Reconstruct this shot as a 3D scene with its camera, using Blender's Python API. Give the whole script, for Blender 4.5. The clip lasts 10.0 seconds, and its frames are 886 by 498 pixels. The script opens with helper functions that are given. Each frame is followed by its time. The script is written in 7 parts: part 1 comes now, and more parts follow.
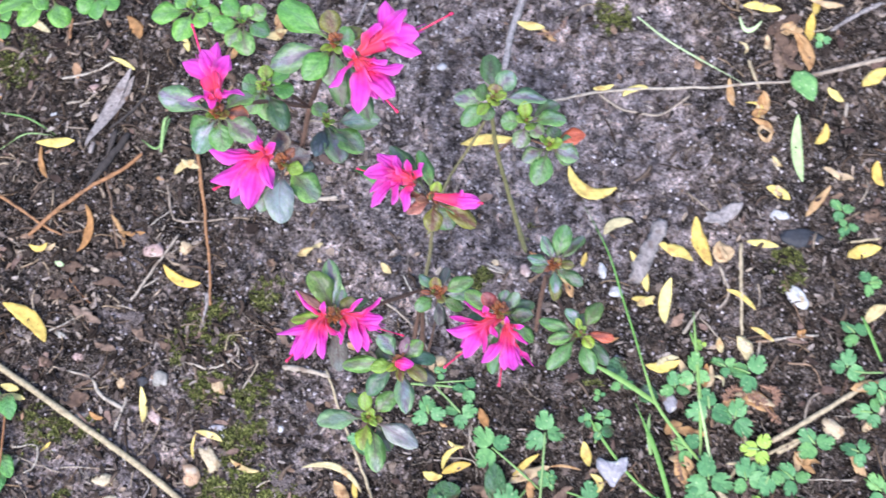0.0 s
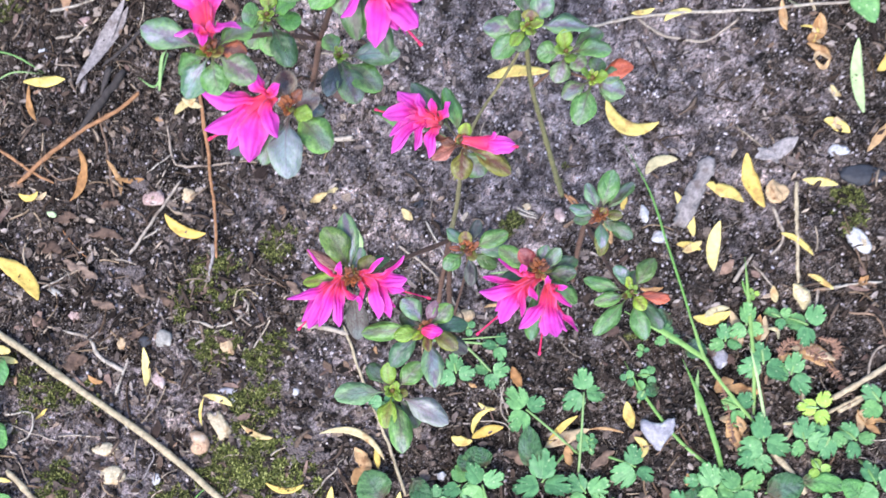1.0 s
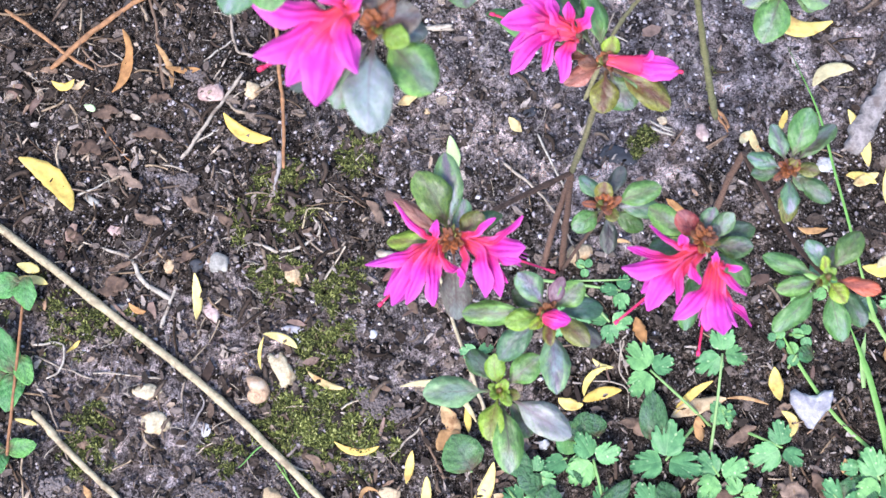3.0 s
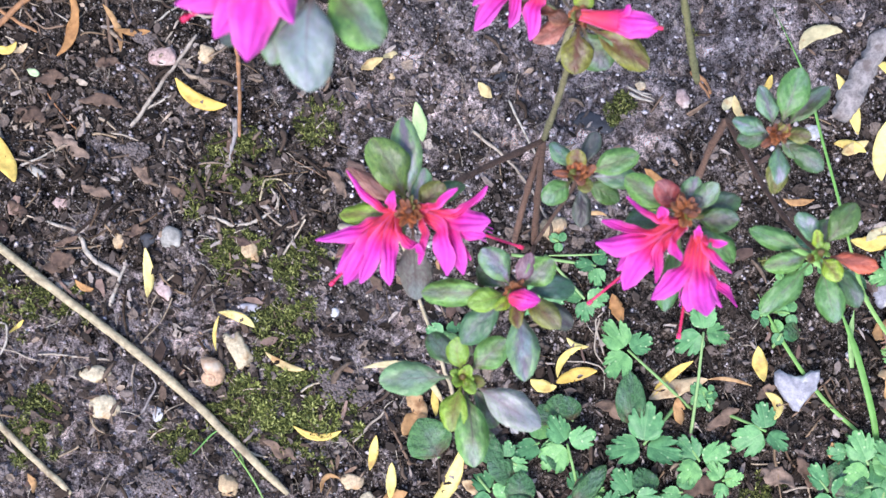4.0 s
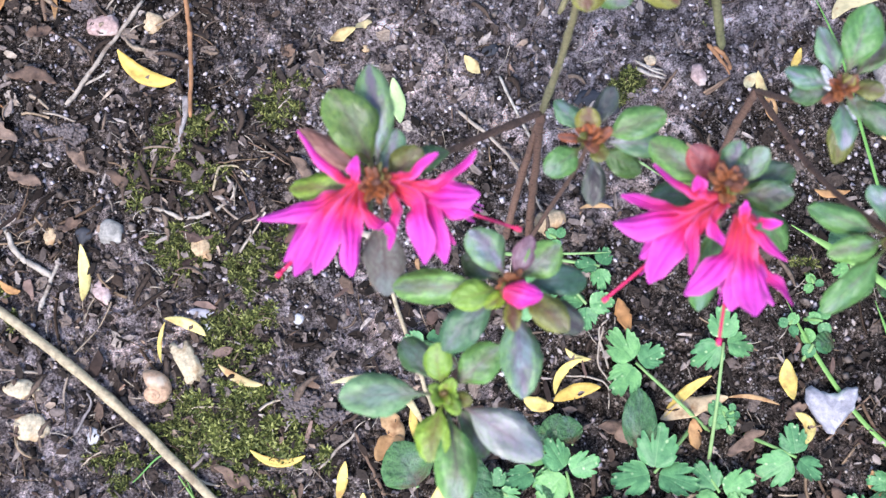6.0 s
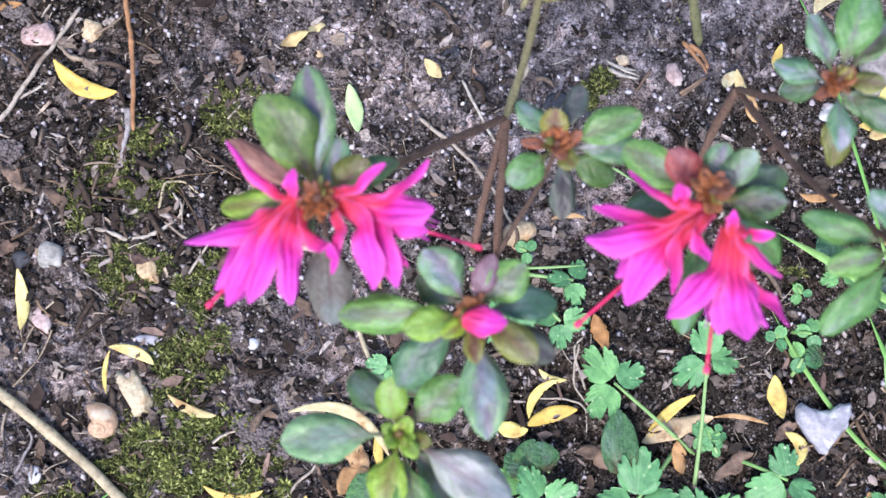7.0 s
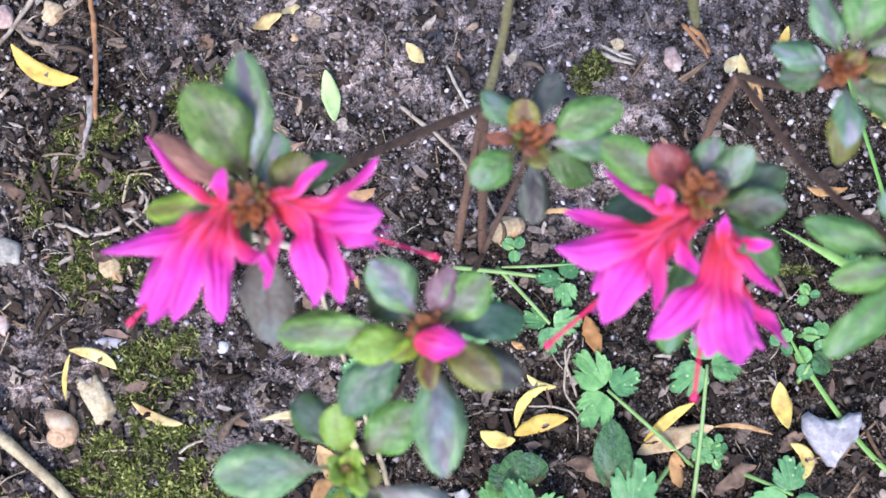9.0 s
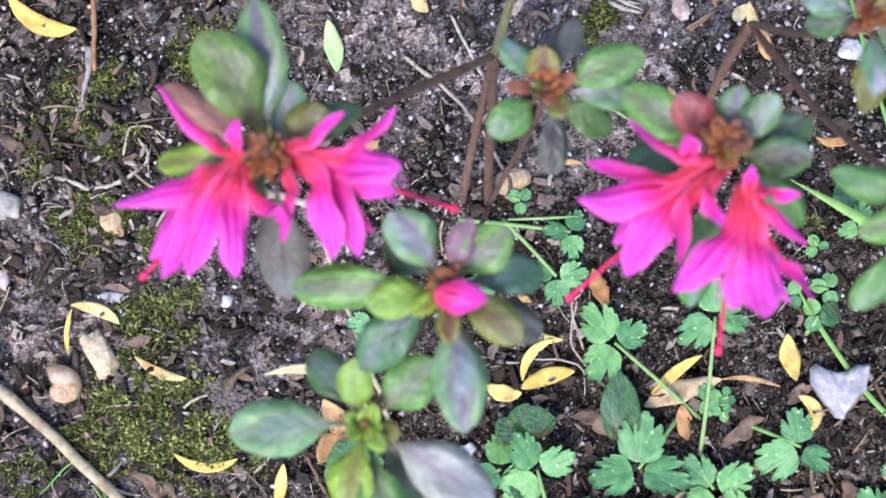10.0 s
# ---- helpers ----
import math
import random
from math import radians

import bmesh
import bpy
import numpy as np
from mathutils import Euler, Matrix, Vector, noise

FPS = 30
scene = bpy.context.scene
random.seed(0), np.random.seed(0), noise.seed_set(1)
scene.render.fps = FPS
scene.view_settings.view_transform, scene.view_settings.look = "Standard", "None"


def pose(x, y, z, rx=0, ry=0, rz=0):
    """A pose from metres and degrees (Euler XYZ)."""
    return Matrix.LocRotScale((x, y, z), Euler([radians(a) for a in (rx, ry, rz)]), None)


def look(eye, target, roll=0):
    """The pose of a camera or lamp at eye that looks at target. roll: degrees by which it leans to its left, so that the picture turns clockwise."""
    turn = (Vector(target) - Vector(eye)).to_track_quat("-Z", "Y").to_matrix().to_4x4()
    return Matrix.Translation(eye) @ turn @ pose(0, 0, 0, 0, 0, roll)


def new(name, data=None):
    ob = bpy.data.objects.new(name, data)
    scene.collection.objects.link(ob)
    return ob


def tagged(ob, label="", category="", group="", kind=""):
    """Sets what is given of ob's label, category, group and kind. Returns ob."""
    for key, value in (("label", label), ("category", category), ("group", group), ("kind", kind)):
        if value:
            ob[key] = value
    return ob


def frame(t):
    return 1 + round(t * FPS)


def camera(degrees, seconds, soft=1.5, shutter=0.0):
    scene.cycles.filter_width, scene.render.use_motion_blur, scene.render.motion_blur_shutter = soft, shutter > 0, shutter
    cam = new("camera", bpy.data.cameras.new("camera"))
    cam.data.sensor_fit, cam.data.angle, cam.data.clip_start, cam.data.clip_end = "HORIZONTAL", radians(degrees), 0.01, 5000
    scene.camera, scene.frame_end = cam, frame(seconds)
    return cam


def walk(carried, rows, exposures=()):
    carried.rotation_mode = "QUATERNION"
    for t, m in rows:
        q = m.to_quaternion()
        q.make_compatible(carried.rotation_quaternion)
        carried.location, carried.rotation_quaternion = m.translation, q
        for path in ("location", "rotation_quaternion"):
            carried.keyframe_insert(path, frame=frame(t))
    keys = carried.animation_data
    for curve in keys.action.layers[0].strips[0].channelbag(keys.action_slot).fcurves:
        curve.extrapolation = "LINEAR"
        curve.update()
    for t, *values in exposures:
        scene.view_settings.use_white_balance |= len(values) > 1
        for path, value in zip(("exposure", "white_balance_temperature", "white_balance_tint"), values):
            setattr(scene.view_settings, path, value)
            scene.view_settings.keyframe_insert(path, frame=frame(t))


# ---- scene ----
SKY, SUN = 0.13, 1.4
EXPOSURE = [(0.0, 1.72, 6400, 17), (1.5, 1.79, 6400, 17), (2.2, 1.92, 6400, 17), (3.3, 1.85, 6400, 17), (3.6, 1.65, 6400, 17), (5.0, 1.76, 6400, 17), (7.0, 1.71, 6400, 17), (10.0, 1.65, 6400, 17)]
cam = camera(36.0, 10.0, soft=1.4, shutter=0.4)
cam.data.dof.use_dof = True
cam.data.dof.focus_distance, cam.data.dof.aperture_fstop = 0.57, 34.0
PATH = [
    (0, (0.0278, -0.2359, 0.8388), (0.0197, 0.3681, -1.0678), -3.08),
    (0.5, (0.0292, -0.2125, 0.8156), (-0.0480, 0.3539, -1.1009), -8.49),
    (1, (0.0221, -0.2040, 0.7706), (-0.0155, 0.2990, -1.1647), -7.25),
    (1.5, (0.0077, -0.1775, 0.7331), (-0.0724, 0.2907, -1.2097), -12.23),
    (2, (0.0073, -0.1535, 0.6978), (-0.1271, 0.2464, -1.2572), -20.41),
    (2.2, (0.0067, -0.1551, 0.6842), (-0.1291, 0.1992, -1.2795), -22.67),
    (3.3, (0.0050, -0.1323, 0.6334), (-0.1616, 0.1524, -1.3392), -30.21),
    (3.5, (0.0057, -0.1313, 0.6266), (-0.1498, 0.1426, -1.3485), -29.51),
    (4, (0.0082, -0.1326, 0.6085), (-0.1228, 0.1210, -1.3710), -27.58),
    (4.5, (0.0075, -0.1372, 0.5917), (-0.1092, 0.1121, -1.3893), -25.22),
    (5, (0.0043, -0.1343, 0.5745), (-0.0931, 0.1269, -1.4060), -20.51),
    (5.2, (0.0014, -0.1329, 0.5652), (-0.0853, 0.1423, -1.4139), -17.41),
    (6.3, (0.0079, -0.1263, 0.5171), (-0.1060, 0.1543, -1.4598), -22.43),
    (6.5, (0.0096, -0.1226, 0.5109), (-0.1000, 0.1631, -1.4656), -21.51),
    (7, (0.0080, -0.1230, 0.4948), (-0.0669, 0.1688, -1.4824), -15.86),
    (7.5, (0.0111, -0.1284, 0.4863), (-0.0543, 0.1517, -1.4930), -15.34),
    (8, (0.0115, -0.1278, 0.4801), (-0.0531, 0.1531, -1.4990), -15.01),
    (8.5, (0.0114, -0.1213, 0.4724), (-0.0765, 0.1689, -1.5045), -18.22),
    (9, (0.0173, -0.1142, 0.4634), (-0.0764, 0.1552, -1.5162), -20.58),
    (9.5, (0.0183, -0.1107, 0.4576), (-0.0749, 0.1107, -1.5279), -24.58),
    (10, (0.0124, -0.1136, 0.4589), (-0.0707, 0.0867, -1.5293), -24.11),
]
walk(cam, [(t, look(eye, target, roll)) for t, eye, target, roll in PATH], EXPOSURE)
# ---- light: an overcast garden, soft skylight from above ----
world = bpy.data.worlds.new("overcast_sky")
scene.world = world
world.use_nodes = True
wn, wl = world.node_tree.nodes, world.node_tree.links
sky = wn.new("ShaderNodeTexSky")
sky.sky_type = "NISHITA"
sky.sun_disc = False
sky.sun_elevation = radians(58)
sky.sun_rotation = radians(200)
sky.air_density, sky.dust_density, sky.ozone_density = 1.0, 1.0, 1.0
wn["Background"].inputs["Strength"].default_value = SKY
wl.new(sky.outputs["Color"], wn["Background"].inputs["Color"])
sun = new("sun", bpy.data.lights.new("sun", "SUN"))
sun.data.energy, sun.data.angle, sun.data.color = SUN, radians(18), (1.0, 0.985, 0.96)
sun.matrix_world = look((-0.35, -0.9, 1.6), (0, 0, 0))

# ---- materials ----
def material(name, rough=0.6, spec=0.4):
    m = bpy.data.materials.new(name)
    m.use_nodes = True
    b = m.node_tree.nodes["Principled BSDF"]
    b.inputs["Roughness"].default_value = rough
    b.inputs["Specular IOR Level"].default_value = spec
    return m, m.node_tree.nodes, m.node_tree.links, b


def noise_node(n, l, scale, detail=5.0, rough=0.6, coords="Object"):
    tc = n.new("ShaderNodeTexCoord")
    t = n.new("ShaderNodeTexNoise")
    t.inputs["Scale"].default_value, t.inputs["Detail"].default_value, t.inputs["Roughness"].default_value = scale, detail, rough
    l.new(tc.outputs[coords], t.inputs["Vector"])
    return t.outputs["Fac"]


def own_noise(n, l, scale, detail=4.0, rough=0.6):
    """Noise over a leaf of unit length, different on each leaf."""
    tc = n.new("ShaderNodeTexCoord")
    far = n.new("ShaderNodeVectorMath")
    far.operation = "ADD"
    l.new(tc.outputs["Object"], far.inputs[0])
    l.new(math_node(n, l, "MULTIPLY", object_random(n), 60.0), far.inputs[1])
    t = n.new("ShaderNodeTexNoise")
    t.inputs["Scale"].default_value, t.inputs["Detail"].default_value, t.inputs["Roughness"].default_value = scale, detail, rough
    l.new(far.outputs["Vector"], t.inputs["Vector"])
    return t.outputs["Fac"]


def ramp(n, l, fac, stops):
    r = n.new("ShaderNodeValToRGB")
    while len(r.color_ramp.elements) < len(stops):
        r.color_ramp.elements.new(0.5)
    for e, (p, c) in zip(r.color_ramp.elements, stops):
        e.position, e.color = p, (*c, 1)
    l.new(fac, r.inputs["Fac"])
    return r.outputs["Color"]


def grey(v):
    return (v, v, v)


def mix(n, l, fac, a, b, blend="MIX"):
    m = n.new("ShaderNodeMix")
    m.data_type, m.blend_type = "RGBA", blend
    for socket, v in ((m.inputs["Factor"], fac), (m.inputs["A"], a), (m.inputs["B"], b)):
        if isinstance(v, (int, float)):
            socket.default_value = v
        elif isinstance(v, tuple):
            socket.default_value = (*v, 1)
        else:
            l.new(v, socket)
    return m.outputs["Result"]


def math_node(n, l, op, a, b=0.0):
    m = n.new("ShaderNodeMath")
    m.operation = op
    for socket, v in zip(m.inputs, (a, b)):
        if isinstance(v, (int, float)):
            socket.default_value = v
        else:
            l.new(v, socket)
    return m.outputs[0]


def bump(n, l, b, fac, strength, distance):
    k = n.new("ShaderNodeBump")
    k.inputs["Strength"].default_value, k.inputs["Distance"].default_value = strength, distance
    l.new(fac, k.inputs["Height"])
    l.new(k.outputs["Normal"], b.inputs["Normal"])


def object_random(n):
    return n.new("ShaderNodeObjectInfo").outputs["Random"]


def island_random(n):
    return n.new("ShaderNodeNewGeometry").outputs["Random Per Island"]


# where the bed has dried to a crust: middle, radii and how much
DRY_PATCHES = ((0.08, 0.105, 0.23, 0.18, 1.25), (-0.055, -0.08, 0.05, 0.045, 0.7), (-0.175, -0.125, 0.11, 0.08, 0.95), (0.1, -0.115, 0.13, 0.075, -0.85), (-0.21, 0.13, 0.16, 0.14, -0.9), (0.28, 0.13, 0.14, 0.12, -0.8), (0.24, -0.06, 0.14, 0.1, -0.5), (0.118, -0.011, 0.07, 0.06, -0.8))


def soil_material():
    """Dark crumbly garden soil, dried to a grey crust towards the back of the bed; shade in its hollows is painted in.
    """
    m, n, l, b = material("soil", 0.95, 0.08)
    tiny = noise_node(n, l, 1150, 5, 0.8)
    clod = noise_node(n, l, 330, 7, 0.8)
    mid = noise_node(n, l, 60, 6, 0.65)
    broad = noise_node(n, l, 27, 6, 0.65)
    fine = math_node(n, l, "ADD", math_node(n, l, "MULTIPLY", tiny, 0.5), math_node(n, l, "MULTIPLY", clod, 0.5))
    # lowest stops go near black: shade of the crevices put into the colour
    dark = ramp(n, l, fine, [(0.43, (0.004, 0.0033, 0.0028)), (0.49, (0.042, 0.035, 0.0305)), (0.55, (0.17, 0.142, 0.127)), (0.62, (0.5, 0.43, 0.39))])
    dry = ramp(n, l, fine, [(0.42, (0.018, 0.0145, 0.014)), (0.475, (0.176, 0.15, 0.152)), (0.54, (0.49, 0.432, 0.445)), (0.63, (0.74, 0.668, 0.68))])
    tc = n.new("ShaderNodeTexCoord")
    where = 0.1
    for px, py, rx, ry, much in DRY_PATCHES:
        mp = n.new("ShaderNodeMapping")
        mp.vector_type = "TEXTURE"
        mp.inputs["Location"].default_value = (px, py, 0)
        mp.inputs["Scale"].default_value = (rx, ry, 1)
        l.new(tc.outputs["Object"], mp.inputs["Vector"])
        g = n.new("ShaderNodeTexGradient")
        g.gradient_type = "SPHERICAL"
        l.new(mp.outputs["Vector"], g.inputs["Vector"])
        where = math_node(n, l, "ADD", math_node(n, l, "MULTIPLY", g.outputs["Fac"], much), where)
    where = math_node(n, l, "ADD", where, math_node(n, l, "MULTIPLY", math_node(n, l, "SUBTRACT", mid, 0.44), 2.8))
    crust = ramp(n, l, where, [(0.25, grey(0)), (0.7, grey(1))])
    plates = ramp(n, l, noise_node(n, l, 48, 5, 0.6), [(0.38, grey(0.5)), (0.5, grey(0.95)), (0.6, grey(1.4))])
    c = mix(n, l, crust, dark, mix(n, l, 1.0, dry, plates, "MULTIPLY"))
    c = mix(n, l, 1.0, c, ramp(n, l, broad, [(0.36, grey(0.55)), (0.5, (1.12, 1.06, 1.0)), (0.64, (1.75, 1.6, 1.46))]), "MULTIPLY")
    # clod-sized contrast in colour, deepening the painted shade between clods
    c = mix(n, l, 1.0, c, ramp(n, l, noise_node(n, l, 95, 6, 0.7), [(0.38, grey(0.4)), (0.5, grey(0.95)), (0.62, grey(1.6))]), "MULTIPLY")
    for size, share, tone in ((620, 0.9, (0.42, 0.38, 0.35)), (1000, 0.86, (0.52, 0.47, 0.43))):
        grain = n.new("ShaderNodeTexVoronoi")
        grain.inputs["Scale"].default_value = size
        l.new(tc.outputs["Object"], grain.inputs["Vector"])
        one = n.new("ShaderNodeSeparateColor")
        l.new(grain.outputs["Color"], one.inputs["Color"])
        pick = ramp(n, l, one.outputs["Red"], [(share, grey(0)), (share + 0.04, grey(1))])
        core = ramp(n, l, grain.outputs["Distance"], [(0.25, grey(1)), (0.42, grey(0))])
        c = mix(n, l, mix(n, l, 1.0, pick, core, "MULTIPLY"), c, tone)
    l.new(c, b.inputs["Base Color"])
    bump(n, l, b, fine, 1.0, 0.006)
    return m


def island_material(name, stops, rough=0.9, scale=500, spec=0.12):
    """Small loose bits: a colour for each bit, grained."""
    m, n, l, b = material(name, rough, spec)
    c = ramp(n, l, island_random(n), stops)
    f = noise_node(n, l, scale, 4, 0.6)
    c = mix(n, l, 1.0, c, ramp(n, l, f, [(0.25, grey(0.45)), (0.7, grey(1.3))]), "MULTIPLY")
    l.new(c, b.inputs["Base Color"])
    bump(n, l, b, f, 0.5, 0.001)
    return m


def object_material(name, stops, rough=0.7, scale=300, spec=0.3, stain=None, low=0.55):
    """Things lying about: a colour for each thing, grained, some with stains."""
    m, n, l, b = material(name, rough, spec)
    c = ramp(n, l, object_random(n), stops)
    f = noise_node(n, l, scale, 5, 0.65)
    c = mix(n, l, 1.0, c, ramp(n, l, f, [(0.28, grey(low)), (0.62, grey(1.15))]), "MULTIPLY")
    if stain:
        c = mix(n, l, ramp(n, l, noise_node(n, l, 130, 3, 0.6), [(0.55, grey(0)), (0.68, grey(0.85))]), c, stain)
    l.new(c, b.inputs["Base Color"])
    bump(n, l, b, f, 0.35, 0.0012)
    return m


def blade_coords(n):
    """Along a leaf from its base to its tip, and away from the midrib on either side, both 0 to 1."""
    uv = n.new("ShaderNodeUVMap")
    uv.uv_map = "blade"
    s = n.new("ShaderNodeSeparateXYZ")
    n.id_data.links.new(uv.outputs["UV"], s.inputs["Vector"])
    return s.outputs["X"], s.outputs["Y"]


def leaf_material(name, edge, tone, flush, amount, rough=0.38, rim=1.5, spec=0.5, coat=0.1, sheened=0.6, crinkle=0.4):
    """An evergreen leaf: green, flushed with bronze along the middle, darker midrib, lighter rim, fine side veins, sky
    sheen painted in patches.
    """
    m, n, l, b = material(name, rough, spec)
    u, v = blade_coords(n)
    f = own_noise(n, l, 16, 5, 0.65)
    who = object_random(n)
    patch = own_noise(n, l, 3.4, 5, 0.66)
    g = mix(n, l, ramp(n, l, f, [(0.38, grey(0)), (0.62, grey(1))]), edge, tone)
    g = mix(n, l, 1.0, g, ramp(n, l, who, [(0.0, (0.66, 0.76, 0.78)), (0.5, grey(1.0)), (1.0, (1.38, 1.2, 0.95))]), "MULTIPLY")
    sway = math_node(n, l, "MULTIPLY", math_node(n, l, "SUBTRACT", patch, 0.5), 2.0)
    inner = ramp(n, l, math_node(n, l, "ADD", v, sway), [(0.16, grey(1)), (0.6, grey(0))])
    blot = ramp(n, l, math_node(n, l, "ADD", patch, math_node(n, l, "MULTIPLY", math_node(n, l, "SUBTRACT", who, 0.5), 0.6)), [(0.3, grey(0)), (0.56, grey(amount))])
    g = mix(n, l, mix(n, l, 1.0, inner, blot, "MULTIPLY"), g, flush)
    # reflected sky put into the colour: soft teal-grey to lilac patches
    sky_sheen = ramp(n, l, math_node(n, l, "SUBTRACT", own_noise(n, l, 1.6, 4, 0.6), math_node(n, l, "MULTIPLY", v, 0.14)), [(0.45, grey(0)), (0.58, grey(sheened))])
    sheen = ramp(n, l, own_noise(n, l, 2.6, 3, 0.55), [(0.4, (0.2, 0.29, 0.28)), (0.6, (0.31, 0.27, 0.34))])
    g = mix(n, l, sky_sheen, g, sheen)
    fleck = ramp(n, l, own_noise(n, l, 24, 3, 0.6), [(0.58, grey(0)), (0.67, grey(0.65))])
    g = mix(n, l, fleck, g, tuple(0.4 * c for c in tone))
    foot = ramp(n, l, math_node(n, l, "ADD", u, math_node(n, l, "MULTIPLY", math_node(n, l, "SUBTRACT", patch, 0.5), 0.8)), [(0.05, grey(0.8)), (0.34, grey(0))])
    g = mix(n, l, foot, g, (0.09, 0.035, 0.022))
    side = n.new("ShaderNodeTexWave")
    side.inputs["Scale"].default_value, side.inputs["Distortion"].default_value, side.inputs["Detail"].default_value = 1.5, 1.5, 2
    cmb = n.new("ShaderNodeCombineXYZ")
    l.new(math_node(n, l, "SUBTRACT", u, math_node(n, l, "MULTIPLY", v, 0.28)), cmb.inputs["X"])
    l.new(cmb.outputs["Vector"], side.inputs["Vector"])
    g = mix(n, l, ramp(n, l, side.outputs["Fac"], [(0.86, grey(0)), (1.0, grey(0.22))]), g, tuple(0.5 * c for c in edge))
    rib = ramp(n, l, v, [(0.02, grey(0.7)), (0.07, grey(0))])
    g = mix(n, l, mix(n, l, 1.0, rib, ramp(n, l, u, [(0.3, grey(1)), (0.95, grey(0.2))]), "MULTIPLY"), g, flush)
    g = mix(n, l, ramp(n, l, v, [(0.74, grey(0)), (1.0, grey(0.45))]), g, tuple(rim * c for c in edge))
    l.new(g, b.inputs["Base Color"])
    h = math_node(n, l, "ADD", math_node(n, l, "MULTIPLY", side.outputs["Fac"], -0.25), math_node(n, l, "ADD", math_node(n, l, "MULTIPLY", f, 0.5), math_node(n, l, "MULTIPLY", patch, 1.6)))
    bump(n, l, b, h, crinkle, 0.003 * crinkle)
    l.new(ramp(n, l, patch, [(0.3, grey(rough - 0.1)), (0.7, grey(rough + 0.14))]), b.inputs["Roughness"])
    b.inputs["Coat Weight"].default_value, b.inputs["Coat Roughness"].default_value = coat, 0.3
    return m


def petal_material():
    """Azalea corolla: coral red in the tube, magenta lobes with darker veins, light showing through."""
    m, n, l, b = material("petal", 0.55, 0.25)
    u, v = blade_coords(n)
    f = noise_node(n, l, 220, 4, 0.6)
    uu = math_node(n, l, "ADD", u, math_node(n, l, "MULTIPLY", math_node(n, l, "SUBTRACT", f, 0.5), 0.25))
    c = ramp(n, l, uu, [(0.1, (0.88, 0.1, 0.1)), (0.34, (0.93, 0.065, 0.16)), (0.5, (0.9, 0.055, 0.33)), (0.65, (0.82, 0.06, 0.5)), (1.0, (0.79, 0.12, 0.64))])
    streak = n.new("ShaderNodeTexWave")
    streak.inputs["Scale"].default_value, streak.inputs["Distortion"].default_value, streak.inputs["Detail"].default_value = 0.6, 2.6, 3
    cmb = n.new("ShaderNodeCombineXYZ")
    l.new(v, cmb.inputs["X"])
    l.new(math_node(n, l, "MULTIPLY", u, 0.25), cmb.inputs["Y"])
    l.new(cmb.outputs["Vector"], streak.inputs["Vector"])
    rib = mix(n, l, 1.0, ramp(n, l, streak.outputs["Fac"], [(0.5, grey(0)), (0.98, grey(0.45))]), ramp(n, l, u, [(0.3, grey(1)), (0.95, grey(0.25))]), "MULTIPLY")
    c = mix(n, l, rib, c, (0.6, 0.012, 0.22))
    c = mix(n, l, ramp(n, l, v, [(0.5, grey(0)), (1.0, grey(0.42))]), c, (0.88, 0.24, 0.6))
    c = mix(n, l, 1.0, c, ramp(n, l, f, [(0.3, grey(0.8)), (0.7, grey(1.15))]), "MULTIPLY")
    l.new(c, b.inputs["Base Color"])
    tr = n.new("ShaderNodeBsdfTranslucent")
    l.new(c, tr.inputs["Color"])
    ms = n.new("ShaderNodeMixShader")
    ms.inputs["Fac"].default_value = 0.38
    l.new(b.outputs["BSDF"], ms.inputs[1])
    l.new(tr.outputs["BSDF"], ms.inputs[2])
    l.new(ms.outputs["Shader"], n["Material Output"].inputs["Surface"])
    bump(n, l, b, math_node(n, l, "ADD", f, math_node(n, l, "MULTIPLY", streak.outputs["Fac"], -0.6)), 0.45, 0.0012)
    return m


def spotted_leaf(name, base, tone):
    """Creeping weed leaf: fresh green with pale flecks."""
    m, n, l, b = material(name, 0.5, 0.4)
    f = own_noise(n, l, 5, 5, 0.65)
    c = mix(n, l, ramp(n, l, f, [(0.35, grey(0)), (0.65, grey(1))]), base, tone)
    c = mix(n, l, 1.0, c, ramp(n, l, object_random(n), [(0, (0.62, 0.72, 0.7)), (0.5, (1.0, 1.0, 1.0)), (1, (1.5, 1.25, 1.0))]), "MULTIPLY")
    w = n.new("ShaderNodeTexVoronoi")
    w.inputs["Scale"].default_value = 4.4
    tc = n.new("ShaderNodeTexCoord")
    l.new(tc.outputs["Object"], w.inputs["Vector"])
    c = mix(n, l, ramp(n, l, w.outputs["Distance"], [(0.1, grey(0.7)), (0.24, grey(0))]), c, (0.42, 0.56, 0.28))
    u, v = blade_coords(n)
    c = mix(n, l, ramp(n, l, v, [(0.02, grey(0.35)), (0.08, grey(0))]), c, (0.2, 0.36, 0.14))
    l.new(c, b.inputs["Base Color"])
    bump(n, l, b, f, 0.3, 0.001)
    return m


SOIL = soil_material()
CRUMB = island_material("soil_clod", [(0.0, (0.009, 0.0068, 0.0055)), (0.45, (0.034, 0.026, 0.0215)), (0.8, (0.095, 0.076, 0.063)), (1.0, (0.2, 0.165, 0.14))])
LIGHT_CRUMB = island_material("light_crumb", [(0.0, (0.05, 0.04, 0.034)), (0.5, (0.17, 0.14, 0.12)), (1.0, (0.42, 0.36, 0.31))])
DRY_CRUMB = island_material("dry_crumb", [(0.0, (0.04, 0.033, 0.031)), (0.45, (0.175, 0.149, 0.148)), (0.8, (0.37, 0.322, 0.325)), (1.0, (0.62, 0.555, 0.555))])
